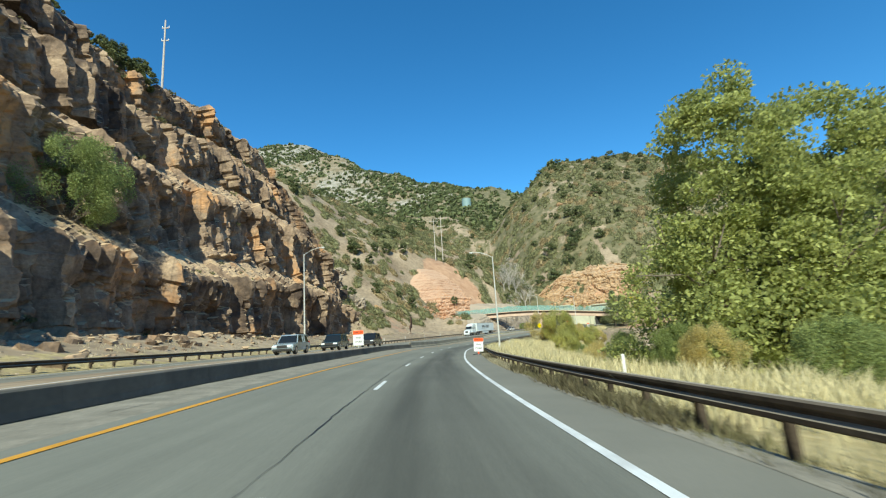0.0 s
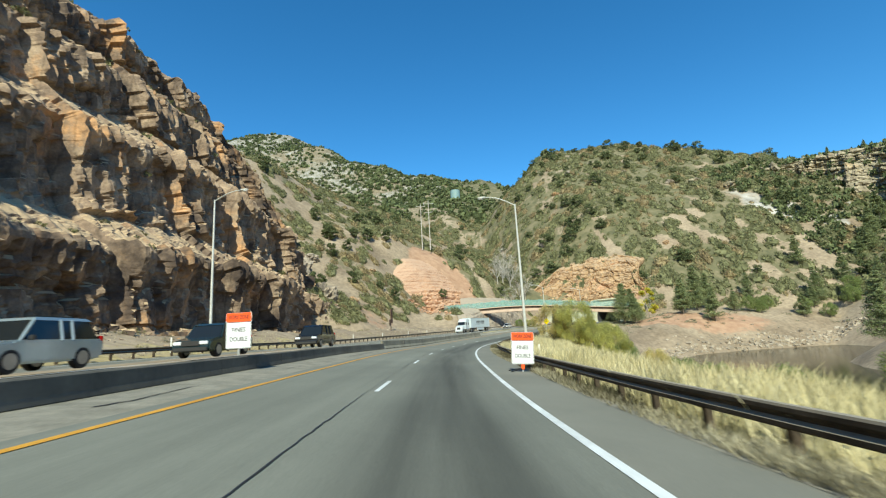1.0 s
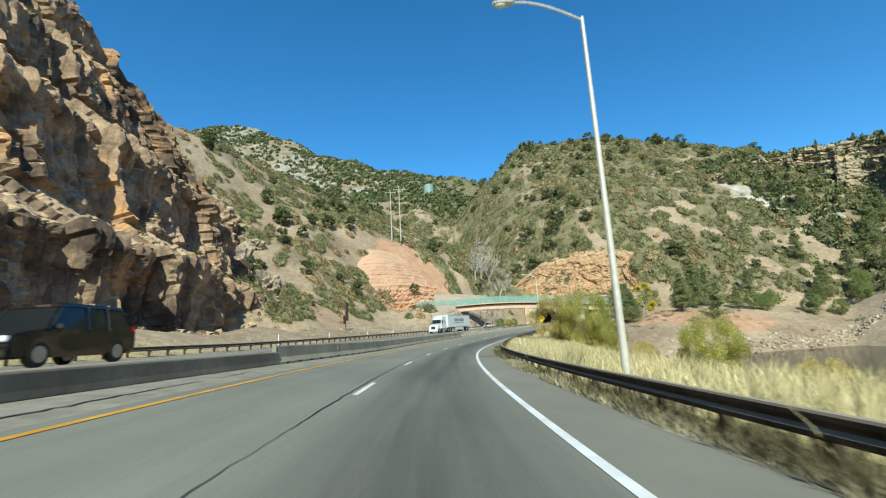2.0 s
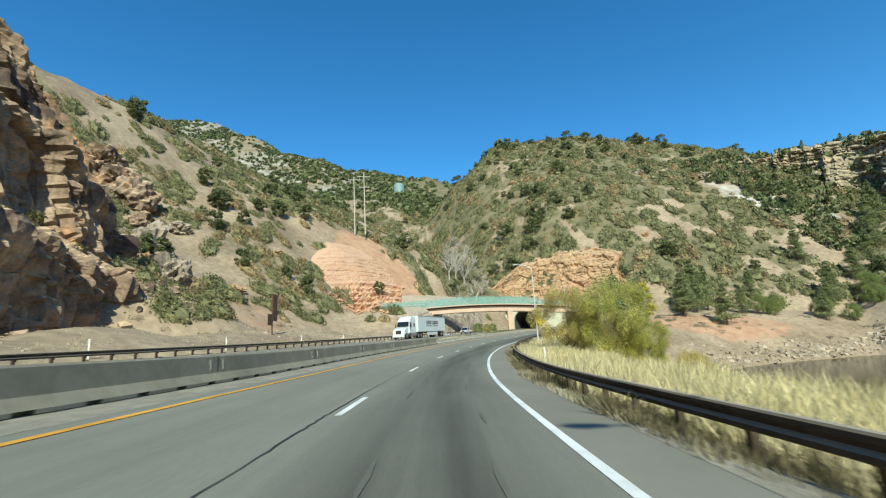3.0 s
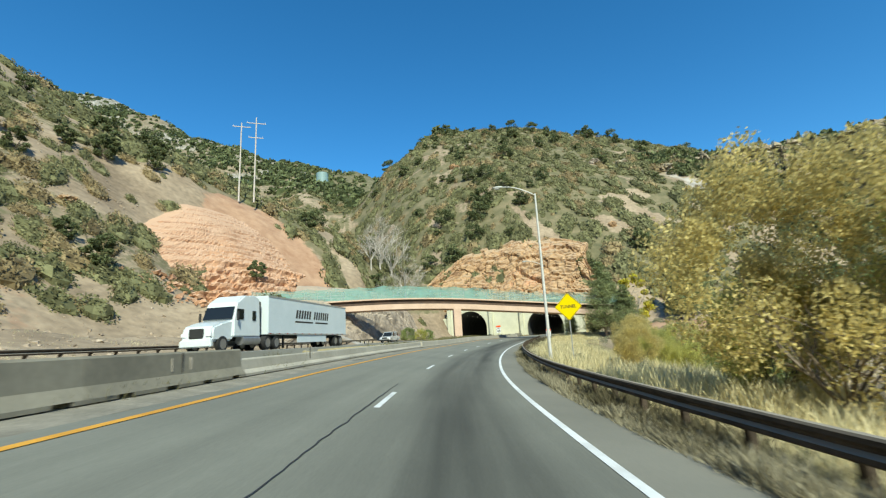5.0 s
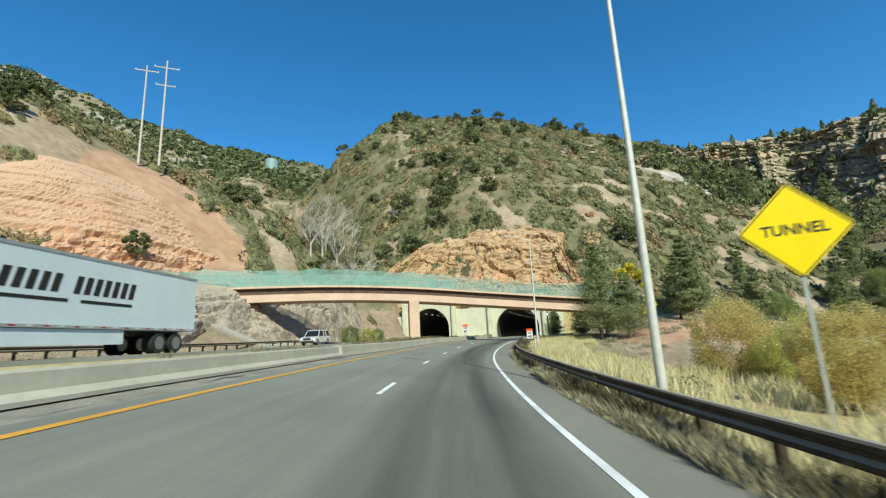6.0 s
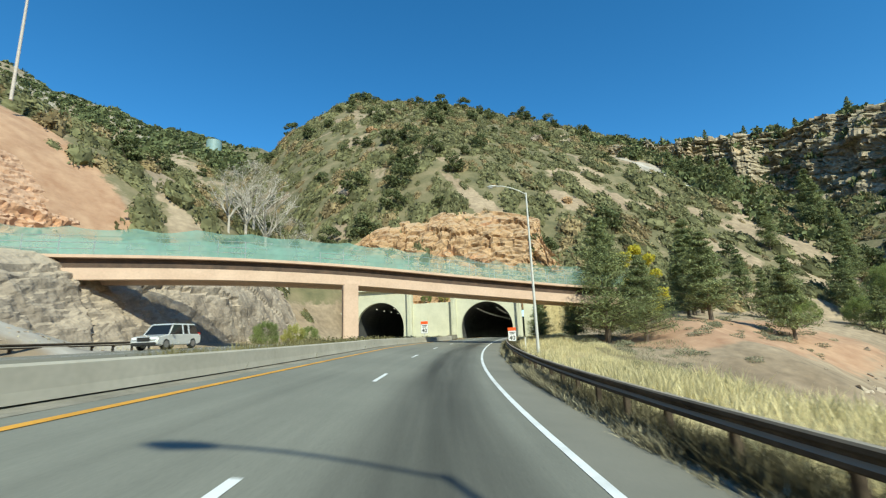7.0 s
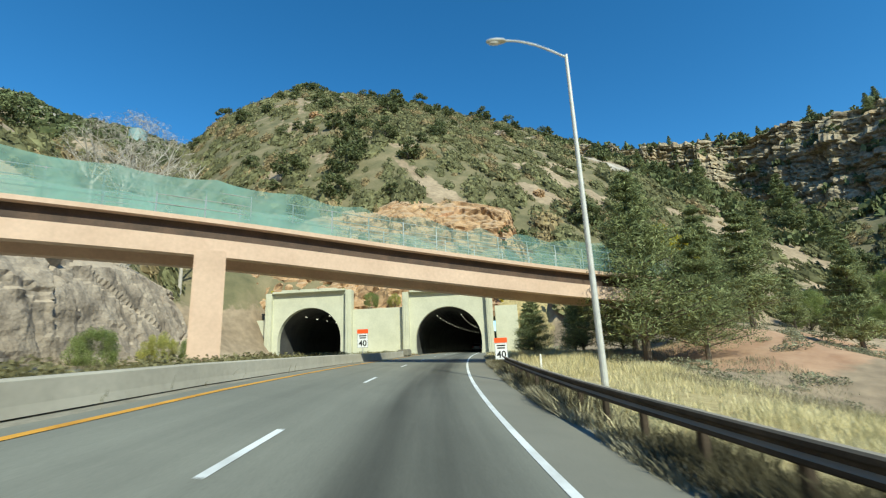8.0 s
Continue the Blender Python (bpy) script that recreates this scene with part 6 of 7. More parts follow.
scatter("terrace_brush", xyz, 0.4 + 0.9 * rng.rand(len(xyz)) ** 2, bush_template(rng, 300, 0.11), M_SAGE, "grey-green low brush on the tan river terrace", "brush", rng, 0.75)
rng = np.random.RandomState(90)
q = road(rng.uniform(140, 245, 16), 5.2 + 10 * rng.rand(16) ** 1.2)
q[:, 2] = ground_z(q[:, 0], q[:, 1])
scatter("verge_sage", q, 0.35 + 0.55 * rng.rand(16) ** 2, bush_template(rng, 420, 0.09), M_SAGE, "grey-green sage tufts among the dry verge grass", "brush", rng, 1.1)
rng = np.random.RandomState(84)
q = road(rng.uniform(205, 262, 260), rng.uniform(-11.5, -7.9, 260))
q[:, 2] = ground_z(q[:, 0], q[:, 1])
scatter("median_brush", q, 0.3 + 0.6 * rng.rand(260) ** 2, bush_template(rng, 130, 0.14), M_WEED, "grey-green weeds and brush in the middle strip", "brush", rng, 0.95)
rng = np.random.RandomState(83)
xyz = brush_spots(rng, 1500, (-46, -14, 60, 215), lambda x, y, z: np.clip(0.2 + 0.9 * fbm(x, y, 8, 3, 68), 0, 1) * (z > 0.6) * (z < 12))
scatter("verge_brush", xyz, 0.25 + 0.6 * rng.rand(len(xyz)) ** 2, bush_template(rng, 110, 0.14), M_WEED, "low dry weeds on the dirt verge", "brush", rng, 0.8)
rng = np.random.RandomState(75)
xyz = brush_spots(rng, 26000, (-600, 420, 440, 1150), lambda x, y, z: np.clip(0.62 + 1.1 * fbm(x, y, 70, 4, 63), 0, 1) * (1 - 0.8 * np.exp(-((x + 330) ** 2 + (y - 1000) ** 2) / 50 ** 2)))
scatter("far_woods", xyz, 1.9 + 2.4 * rng.rand(len(xyz)) ** 1.5, bush_template(rng, 16, 0.8), M_JUNIPER, "dark scattered woods on the far rocky ridge", "woods", rng, 1.3)


def on_rock(ob, rng, n, lo=0.5, test=None):
    """Places on the ledges of a rock face, where soil can lie."""
    me = ob.data
    co, no = np.empty(len(me.polygons) * 3), np.empty(len(me.polygons) * 3)
    me.polygons.foreach_get("center", co)
    me.polygons.foreach_get("normal", no)
    co, no = co.reshape(-1, 3), no.reshape(-1, 3)
    ok = no[:, 2] > lo
    if test is not None:
        ok &= test(co[:, 0], co[:, 1], co[:, 2])
    co = co[ok]
    return co[rng.randint(0, len(co), n)] - np.array([0, 0, 0.15])


rng = np.random.RandomState(76)
xyz = np.vstack([on_rock(BAND, rng, 420, 0.55), brush_spots(rng, 3200, (190, 400, 170, 330), lambda x, y, z: np.clip(0.55 + fbm(x, y, 30, 3, 64), 0, 1) * (z > 26))])
scatter("cliff_woods", xyz, 1.3 + 1.5 * rng.rand(len(xyz)), bush_template(rng, 40, 0.5), M_JUNIPER, "dark small trees over the banded cliff", "woods", rng, 1.5)
rng = np.random.RandomState(77)
xyz = np.vstack([on_rock(CLIFF, rng, 150, 0.6), on_rock(CLIFF, rng, 260, 0.4, lambda x, y, z: z > 46)])
scatter("cliff_top_brush", xyz, 0.35 + 1.1 * rng.rand(len(xyz)) ** 2, bush_template(rng, 60, 0.34), M_SCRUB, "olive brush on the ledges and top of the rock cut", "brush", rng, 0.9)
rng = np.random.RandomState(78)
for x, y, z in on_rock(CLIFF, rng, 34, 0.5, lambda x, y, z: (z > 47) & (y > 34) & (y < 92)):
    again(junipers[rng.randint(2)], x, y, 0.7 + 0.8 * rng.rand(), rng.rand() * 6, 0.2, z=z, label="dark green juniper on the edge of the rock cut")
for x, y, z in on_rock(BAND, rng, 36, 0.5, lambda x, y, z: (z > 78) & (y > 165)):
    again(kinds[1 + rng.randint(2)], x, y, 0.45 + 0.4 * rng.rand(), rng.rand() * 6, 0.3, z=z, label="dark conifer on the rim of the banded cliff")


def outcrop(x, y, size, tall, seed, mat, label, z=None):
    """A jointed lump of bedrock that stands out of the slope."""
    bm = bmesh.new()
    bmesh.ops.create_icosphere(bm, subdivisions=4, radius=1)
    p = np.array([v.co for v in bm.verts])
    a, b = p[:, 0] * 2.1 + p[:, 1] * 0.6, p[:, 2] * 1.7 - p[:, 1] * 1.1
    r1, g1, l1 = worley(a + 40, b + 40, seed)
    r2, g2, l2 = worley(a * 2.4 + 40, b * 2.4 + 40, seed + 2)
    k = 0.72 + 0.45 * r1 + 0.5 * l1 + 0.15 * r2 + 0.25 * l2 - 0.14 * (g2 < 0.12) - 0.12 * (g1 < 0.07)
    for v, q in zip(bm.verts, k):
        v.co = v.co * q
        v.co.x, v.co.y, v.co.z = v.co.x * size, v.co.y * size * 0.8, v.co.z * tall
    me = bpy.data.meshes.new("rock_outcrop")
    bm.to_mesh(me)
    bm.free()
    me.materials.append(mat)
    ob = new("rock_outcrop", me)
    z = float(ground_z(x, y)) if z is None else z
    ob.matrix_world = Matrix.Translation((x, y, z + tall * 0.15)) @ Matrix.Rotation(seed * 1.3, 4, "Z")
    return tagged(ob, label, "rock", "rock outcrops")


for k, (x, y, size, tall, mat) in enumerate(((-59, 200.3, 6.0, 5.0, M_CLIFF), (-64, 204, 5.0, 4.5, M_CLIFF), (-70, 206, 6.5, 4.0, M_CLIFF), (-44, 179, 4.2, 5.5, M_GREYROCK), (-31, 158, 4.0, 4.0, M_GREYROCK), (-46, 198, 3.2, 1.8, M_GREYROCK), (-36.7, 264, 3.5, 2.2, M_GREYROCK),
                                             (-52, 190, 3.6, 3.0, M_CLIFF), (-55, 170, 5.5, 5.0, M_CLIFF), (-48, 160, 5.0, 5.5, M_CLIFF), (-39, 168, 2.6, 2.2, M_TANROCK), (-28, 185, 2.2, 1.3, M_TANROCK), (-41, 212, 2.0, 1.2, M_GREYROCK), (-25, 215, 1.8, 1.0, M_TANROCK),
                                             (112, 372, 3.0, 2.2, M_GREYROCK), (148, 352, 2.6, 1.6, M_GREYROCK), (165, 322, 3.2, 2.0, M_GREYROCK), (95, 352, 2.6, 1.6, M_TANROCK), (190, 300, 4.0, 2.6, M_BAND), (180, 318, 3.4, 2.2, M_BAND), (128, 268, 2.0, 1.4, M_TANROCK))):
    outcrop(x, y, size, tall, k, mat, "weathered rock outcrop standing out of the dry slope")


def blades(name, n, d_lo, d_hi, s_lo, s_hi, tall, mat, label, seed, d_ref=None, lean=0.35, paved=False):
    rng = np.random.RandomState(seed)
    s, u = rng.uniform(s_lo, s_hi, n), rng.rand(n)
    d = d_lo + (d_hi - d_lo) * u ** 1.3 + (d_ref(s) if d_ref else 0)
    p = road(s, d)
    if not paved:
        p[:, 2] = ground_z(p[:, 0], p[:, 1])
    p[:, 2] -= 0.05
    clump = fbm(p[:, 0], p[:, 1], 3.0, 3, seed)
    keep = rng.rand(n) < 0.5 + 1.5 * clump
    p, clump = p[keep], clump[keep]
    n = len(p)
    h = tall * (0.45 + 0.75 * rng.rand(n)) * (0.75 + 0.6 * clump)
    a, w = rng.rand(n) * 6.283, 0.006 + 0.011 * rng.rand(n)
    side = np.stack([np.cos(a), np.sin(a), np.zeros(n)], 1) * w[:, None] * (1 + 0.6 * h[:, None])
    tip = p + np.stack([rng.normal(size=n) * lean * h, rng.normal(size=n) * lean * h, h], 1)
    knee = p + (tip - p) * 0.55 + np.stack([np.zeros(n), np.zeros(n), 0.12 * h], 1)
    v = np.stack([p - side, p + side, knee + side * 0.7, knee - side * 0.7, tip], 1).reshape(-1, 3)
    b = np.arange(n)[:, None] * 5
    f = [*(b + np.array([0, 1, 2, 3])).tolist(), *(b + np.array([3, 2, 4])).tolist()]
    return mesh_ob(name, v, f, mat, None, label, category="grass", kind="stuff")


blades("verge_grass", 110000, 4.5, 15, -6, 197, 1.05, M_STRAW, "tall straw-coloured dry grass behind the guardrail", 81)
blades("rail_weeds", 80000, 0.05, 1.4, -6, 255, 0.36, M_WEED, "short grey-green weeds under the guardrail", 82, d_edge)
blades("tunnel_verge_grass", 30000, 3.9, 12, 197, 256, 0.7, M_STRAW, "dry yellow grass on the verge before the tunnel", 86)
M_DRYWEED = leafy("dry_grey_weeds", (0.20, 0.18, 0.115), (0.43, 0.39, 0.27), 0.4, 0.2)
M_RUSTWEED = leafy("dead_brown_weeds", (0.06, 0.055, 0.032), (0.19, 0.165, 0.095), 0.35, 0.15)
blades("dead_weeds", 120000, 0.0, 1.6, 4, 258, 0.55, M_RUSTWEED, "dead brown weeds thick under the guardrail", 87, d_edge)
blades("bank_weeds", 70000, 0.05, 1.25, 138, 225, 0.75, M_RUSTWEED, "dead brown weeds on the bank below the guardrail", 89, d_edge)
blades("knoll_grass", 36000, 8, 15, 196, 250, 0.55, M_STRAW, "dry yellow grass on the rise below the pines", 88)
blades("pine_floor_weeds", 34000, 13, 24, 200, 256, 0.34, M_DRYWEED, "brown weeds and litter under the pines", 98)
for n_, s0, s1, tall in ((30000, 20, 120, 0.26), (120000, 120, 244, 0.46)):
    blades("shoulder_weeds", n_, -0.10 - 0.15 * (s0 > 100), 0.45, s0, s1, tall, M_DRYWEED, "dry grey-tan weeds along the paving below the guardrail", 97, d_edge, 0.45, True)
blades("edge_weeds", 60000, -0.36, 0.1, 125, 236, 0.2, M_DRYWEED, "short dry weeds creeping over the paving's edge", 99, d_edge, 0.6, True)
blades("bank_grass", 26000, 12, 30, 40, 190, 1.0, M_STRAW, "dry grass running down to the river", 85)
blades("far_verge_grass", 16000, -7.2, -15, 0, 215, 0.3, M_STRAW, "dry grass below the rock slope", 83, other)
blades("median_grass", 40000, 0.5, 1.0, 128, S_END - 4, 0.55, M_WEED, "dry weeds in the widening middle strip", 84, lambda s: np.array([d_barrier(q) for q in s]) - 0.6 - np.random.RandomState(4).rand(len(s)) * np.maximum(0.3, np.abs(other(s)) - 6.6 - 7.6))


def rubble(name, n, place, size, mat, label, seed):
    """Broken stones, each an eight-cornered uneven block."""
    rng = np.random.RandomState(seed)
    p = place(rng, n)
    n = len(p)
    corner = np.array([(x, y, z) for x in (-1, 1) for y in (-1, 1) for z in (-1, 1)], float)
    v = corner[None] * (0.3 + 0.8 * rng.rand(n, 8, 3)) * (size * (0.25 + 1.0 * rng.rand(n, 1, 1) ** 2.5)) * np.array([1, 0.8, 0.6])
    tilt = rng.normal(size=(n, 1)) * 0.6
    v[..., 1], v[..., 2] = v[..., 1] * np.cos(tilt) - v[..., 2] * np.sin(tilt), v[..., 1] * np.sin(tilt) + v[..., 2] * np.cos(tilt)
    a = rng.rand(n) * 6.283
    x, y = v[..., 0] * np.cos(a)[:, None] - v[..., 1] * np.sin(a)[:, None], v[..., 0] * np.sin(a)[:, None] + v[..., 1] * np.cos(a)[:, None]
    v = np.stack([x, y, v[..., 2]], -1) + p[:, None]
    f = np.array([(0, 1, 3, 2), (4, 6, 7, 5), (0, 4, 5, 1), (2, 3, 7, 6), (0, 2, 6, 4), (1, 5, 7, 3)])
    return mesh_ob(name, v.reshape(-1, 3), (np.arange(n)[:, None, None] * 8 + f[None]).reshape(-1, 4), mat, None, label, category="rubble", kind="stuff")


M_STONE = material("tan_slope_stone", [(0.3, (0.26, 0.20, 0.14)), (0.7, (0.48, 0.40, 0.31))], 0.6, 0.95, bump=0.1, bump_scale=8, fine=0.2, island=0.25)
M_PALESTONE = material("tan_bank_stone", [(0.3, (0.27, 0.22, 0.16)), (0.7, (0.50, 0.42, 0.32))], 0.6, 0.9, bump=0.1, bump_scale=6, fine=0.2, island=0.25)


def on_ground(x, y):
    return np.stack([x, y, ground_z(x, y)], 1)


rubble("cliff_rubble", 900, lambda r, n: on_ground(-33 + r.normal(size=n) * 2.6 + 3, r.uniform(10, 150, n)), 0.7, M_CLIFF, "fallen brown stones at the foot of the rock cut", 91)
rubble("verge_stones", 2600, lambda r, n: (lambda s, q: on_ground(*road(s, other(s) - 7.2 - q)[:, :2].T))(r.uniform(0, 215, n), np.abs(r.normal(size=n)) * 4), 0.12, M_STONE, "small stones and gravel on the dirt verge", 96)
rubble("slope_rubble", 2200, lambda r, n: on_ground(r.uniform(-60, 5, n), r.uniform(140, 235, n)), 0.26, M_STONE, "tan stones scattered over the slope", 92)
rubble("bank_rubble", 2000, lambda r, n: on_ground(*(lambda k, q: (RIVER[k, 0] + (RIVER[k + 4, 1] - RIVER[k, 1]) / 2 * q, RIVER[k, 1] - (RIVER[k + 4, 0] - RIVER[k, 0]) / 2 * q))(r.randint(640, 1000, n), -22.0 - np.abs(r.normal(size=n)) * 3.2)), 0.8, M_PALESTONE, "tan broken stones along the far river bank", 93)
rubble("cut_rubble", 1300, lambda r, n: (lambda q: q[(q[:, 2] > 7) & (q[:, 2] < 14)])(on_ground(r.uniform(-22, 26, n), r.uniform(204, 240, n))) + np.array([0, 0, 0.4]), 0.7, M_ORANGE, "orange rubble at the foot of the cut", 94)


# ---- road wear: sealed joint, cracks and tar blots ----
def ribbon(name, path, width, mat, label, lift=0.014):
    """A thin uneven band along (s, d) points."""
    p = np.array(path, float)
    w = np.broadcast_to(width, len(p)) / 2
    g = np.gradient(p, axis=0)
    g /= np.linalg.norm(g, axis=1)[:, None] + 1e-9
    a, b = p + np.stack([-g[:, 1], g[:, 0]], 1) * w[:, None], p - np.stack([-g[:, 1], g[:, 0]], 1) * w[:, None]
    v = np.stack([road(a[:, 0], a[:, 1], lift), road(b[:, 0], b[:, 1], lift)], 1).reshape(-1, 3)
    return mesh_ob(name, v, grid_faces(len(p), 2), mat, None, label, category="road wear", kind="structure")


rng = np.random.RandomState(101)
ss = np.arange(-60, 142, 0.25)
ribbon("sealed_joint", np.stack([ss, -2.02 + 0.012 * rng.normal(size=len(ss)) + 0.025 * fbm(ss, ss * 0, 25, 2, 8)], 1), 0.004 + 0.05 * np.clip(fbm(ss, ss * 0, 4, 4, 5) + 0.32, 0, 0.7), M_TAR, "dark sealed joint beside the lane dashes")
for s0, d0, ln in ((10, -6.75, 20), (36, -6.9, 34), (150, -6.15, 26)):
    t = np.arange(0, ln, 0.3)
    ribbon("shoulder_crack", np.stack([s0 + t, d0 + 0.22 * fbm(t, t * 0 + s0, 3, 4, 6) + 0.03 * rng.normal(size=len(t))], 1), 0.002 + 0.16 * np.clip(fbm(t, t * 0 + s0, 3, 3, 7), 0, 1), M_TAR, "ragged dark crack along the shoulder")
for k in range(22):
    s0, d0 = 76 + 40 * rng.rand(), (-0.55 if k % 2 else 0.75) + 0.12 * rng.normal()
    t = np.linspace(0, 1.0 + 1.6 * rng.rand(), 8)
    ribbon("tar_blot", np.stack([s0 + t, d0 + 0.008 * rng.normal(size=8)], 1), 0.07 * np.sin(np.linspace(0.3, 2.9, 8)), M_TAR_FADED, "faint dark blot in the wheel track")


# ---- vehicles ----
def lacquer(name, c, rough=0.25, metal=0.3):
    m = plain(name, c, rough, metal, vary=0.04)
    m.node_tree.nodes["Principled BSDF"].inputs["Coat Weight"].default_value = 0.6
    return m


M_GLASS = plain("tinted_car_glass", (0.015, 0.018, 0.02), 0.08, 0.0, vary=0.02)
M_TYRE = plain("tyre_rubber", (0.02, 0.02, 0.02), 0.85)
M_RIM = plain("alloy_rim", (0.45, 0.45, 0.46), 0.35, 0.8)
M_LENS = plain("headlight_lens", (0.8, 0.82, 0.85), 0.15, 0.0)
M_TAIL = plain("red_tail_lens", (0.4, 0.01, 0.01), 0.25)
M_TRIM = plain("black_trim", (0.03, 0.03, 0.03), 0.6)


def slab(bm, outline, half, inset=0.0, top_from=None):
    """A side outline of (y, z) points given width; above top_from it leans in by inset."""
    def wide(z):
        return half - (inset * max(0.0, z - top_from) if top_from is not None else 0)
    a = [bm.verts.new((-wide(z), y, z)) for y, z in outline]
    b = [bm.verts.new((wide(z), y, z)) for y, z in outline]
    bm.faces.new(a)
    bm.faces.new(b[::-1])
    for k in range(len(outline)):
        j = (k + 1) % len(outline)
        bm.faces.new((a[k], b[k], b[j], a[j]))
    bmesh.ops.recalc_face_normals(bm, faces=bm.faces[:])
    return bm


def wheel(parent, x, y, r, w, name="wheel"):
    bm = bmesh.new()
    bmesh.ops.create_cone(bm, cap_ends=True, segments=24, radius1=r, radius2=r, depth=w, matrix=Matrix.Translation((x, y, r)) @ Matrix.Rotation(radians(90), 4, "Y"))
    bmesh.ops.bevel(bm, geom=[e for e in bm.edges if len(e.link_faces) == 2 and e.calc_face_angle(0) > 1], offset=0.03, segments=2, affect="EDGES")
    ob = part(name, bm, M_TYRE, parent, "black rubber tyre")
    bm = bmesh.new()
    bmesh.ops.create_cone(bm, cap_ends=True, segments=20, radius1=r * 0.64, radius2=r * 0.64, depth=w + 0.02, matrix=Matrix.Translation((x, y, r)) @ Matrix.Rotation(radians(90), 4, "Y"))
    part("rim", bm, M_RIM, ob)


def suv(m, paint, label, length=4.8, width=1.9, height=1.78, pickup=False):
    """A car whose nose points along -y."""
    car = empty("suv", m, label, "car", "oncoming cars")
    L, h = length, height
    belt = 0.56 * h
    low = [(-L / 2 + 0.05, 0.36), (-L / 2, 0.62), (-L / 2 + 0.12, belt - 0.12), (-L / 2 + 1.05, belt + 0.04), (L / 2 - 0.06, belt + 0.04), (L / 2, 0.72), (L / 2 - 0.05, 0.36), (L / 2 - 0.45, 0.27),
           (L / 2 - 1.2, 0.27), (-L / 2 + 1.3, 0.27), (-L / 2 + 0.5, 0.27)]
    bm = slab(bmesh.new(), low, width / 2)
    bmesh.ops.bevel(bm, geom=bm.edges[:], offset=0.07, segments=2, affect="EDGES")
    part("body", bm, paint, car)
    back = 0.2 if not pickup else 2.0
    cabin = [(-L / 2 + 1.15, belt), (-L / 2 + 1.75, h - 0.06), (L / 2 - back - 0.35, h - 0.06), (L / 2 - back, belt)]
    bm = slab(bmesh.new(), cabin, width / 2 - 0.05, 0.22, belt)
    bmesh.ops.bevel(bm, geom=bm.edges[:], offset=0.04, segments=2, affect="EDGES")
    part("cabin", bm, M_GLASS, car, "dark tinted glass cabin")
    roof = [(-L / 2 + 1.68, h - 0.10), (-L / 2 + 1.9, h), (L / 2 - back - 0.5, h), (L / 2 - back - 0.28, h - 0.10)]
    bm = slab(bmesh.new(), roof, width / 2 - 0.17, 0.3, h - 0.1)
    part("roof", bm, paint, car)
    for sx in (-1, 1):
        for y0, y1 in ((-L / 2 + 1.2, -L / 2 + 1.78), (-L / 2 + 2.75, -L / 2 + 2.78), (L / 2 - back - 1.2, L / 2 - back - 1.17)):
            bm = bmesh.new()
            tube(bm, (sx * (width / 2 - 0.035), y0, belt), (sx * (width / 2 - 0.185), y1, h - 0.07), 0.045, 0.045, 6)
            part("pillar", bm, paint, car)
        part("headlight", box(bmesh.new(), sx * (width / 2 - 0.3), -L / 2 + 0.05, belt - 0.24, 0.42, 0.16, 0.17, 0.03), M_LENS, car, "clear headlight lens")
        part("tail_light", box(bmesh.new(), sx * (width / 2 - 0.16), L / 2 - 0.03, belt - 0.05, 0.2, 0.1, 0.4, 0.02), M_TAIL, car, "red tail light")
        part("mirror", box(bmesh.new(), sx * (width / 2 + 0.08), -L / 2 + 1.5, belt + 0.1, 0.2, 0.12, 0.16, 0.03), M_TRIM, car)
        for y in (-L / 2 + 0.92, L / 2 - 0.98):
            wheel(car, sx * (width / 2 - 0.12), y, 0.37, 0.26)
    part("grille", box(bmesh.new(), 0, -L / 2 - 0.005, belt - 0.26, 0.9, 0.08, 0.24, 0.02), M_TRIM, car)
    part("bumper", box(bmesh.new(), 0, -L / 2 + 0.02, 0.42, width - 0.2, 0.16, 0.2, 0.04), M_TRIM, car)
    for sx in (-0.55, 0.55):
        part("roof_rail", box(bmesh.new(), sx, 0.35, h + 0.03, 0.04, L * 0.38, 0.04), M_TRIM, car)
    return car


def lane_pose(s, d, back=0.0):
    """A pose on the road that faces the oncoming way: local -y runs towards smaller s."""
    p, q = Vector(road(s, d)), Vector(road(s + 2, d))
    y = (q - p).normalized()
    r = Vector(road(s, d + 1)) - p
    z = r.normalized().cross(y)
    x = y.cross(z)
    m = Matrix((x, y, z)).transposed().to_4x4()
    m.translation = p + Vector((0, 0, 0.01))
    return m


suv(lane_pose(51.5, -12.5), lacquer("dark_teal_paint", (0.02, 0.045, 0.055)), "dark teal estate car in the oncoming lane", 4.9, 1.9, 1.72)
suv(lane_pose(67.0, -12.2), lacquer("black_paint", (0.012, 0.013, 0.015)), "black sport utility car in the oncoming lane", 5.0, 2.0, 1.9)
suv(lane_pose(41.5, -13.6), lacquer("silver_blue_paint", (0.42, 0.5, 0.53)), "silver sport utility car with dark windows", 4.6, 1.85, 1.72)
suv(lane_pose(204.0, -20.3), lacquer("white_paint", (0.75, 0.75, 0.72)), "white sport utility car near the bridge", 4.8, 1.9, 1.78)
suv(lane_pose(S_END + 22, -0.2) @ pose(0, 0, 0, 0, 0, 180), lacquer("silver_paint", (0.5, 0.5, 0.5)), "pale car inside the tunnel mouth", 4.7, 1.85, 1.6)


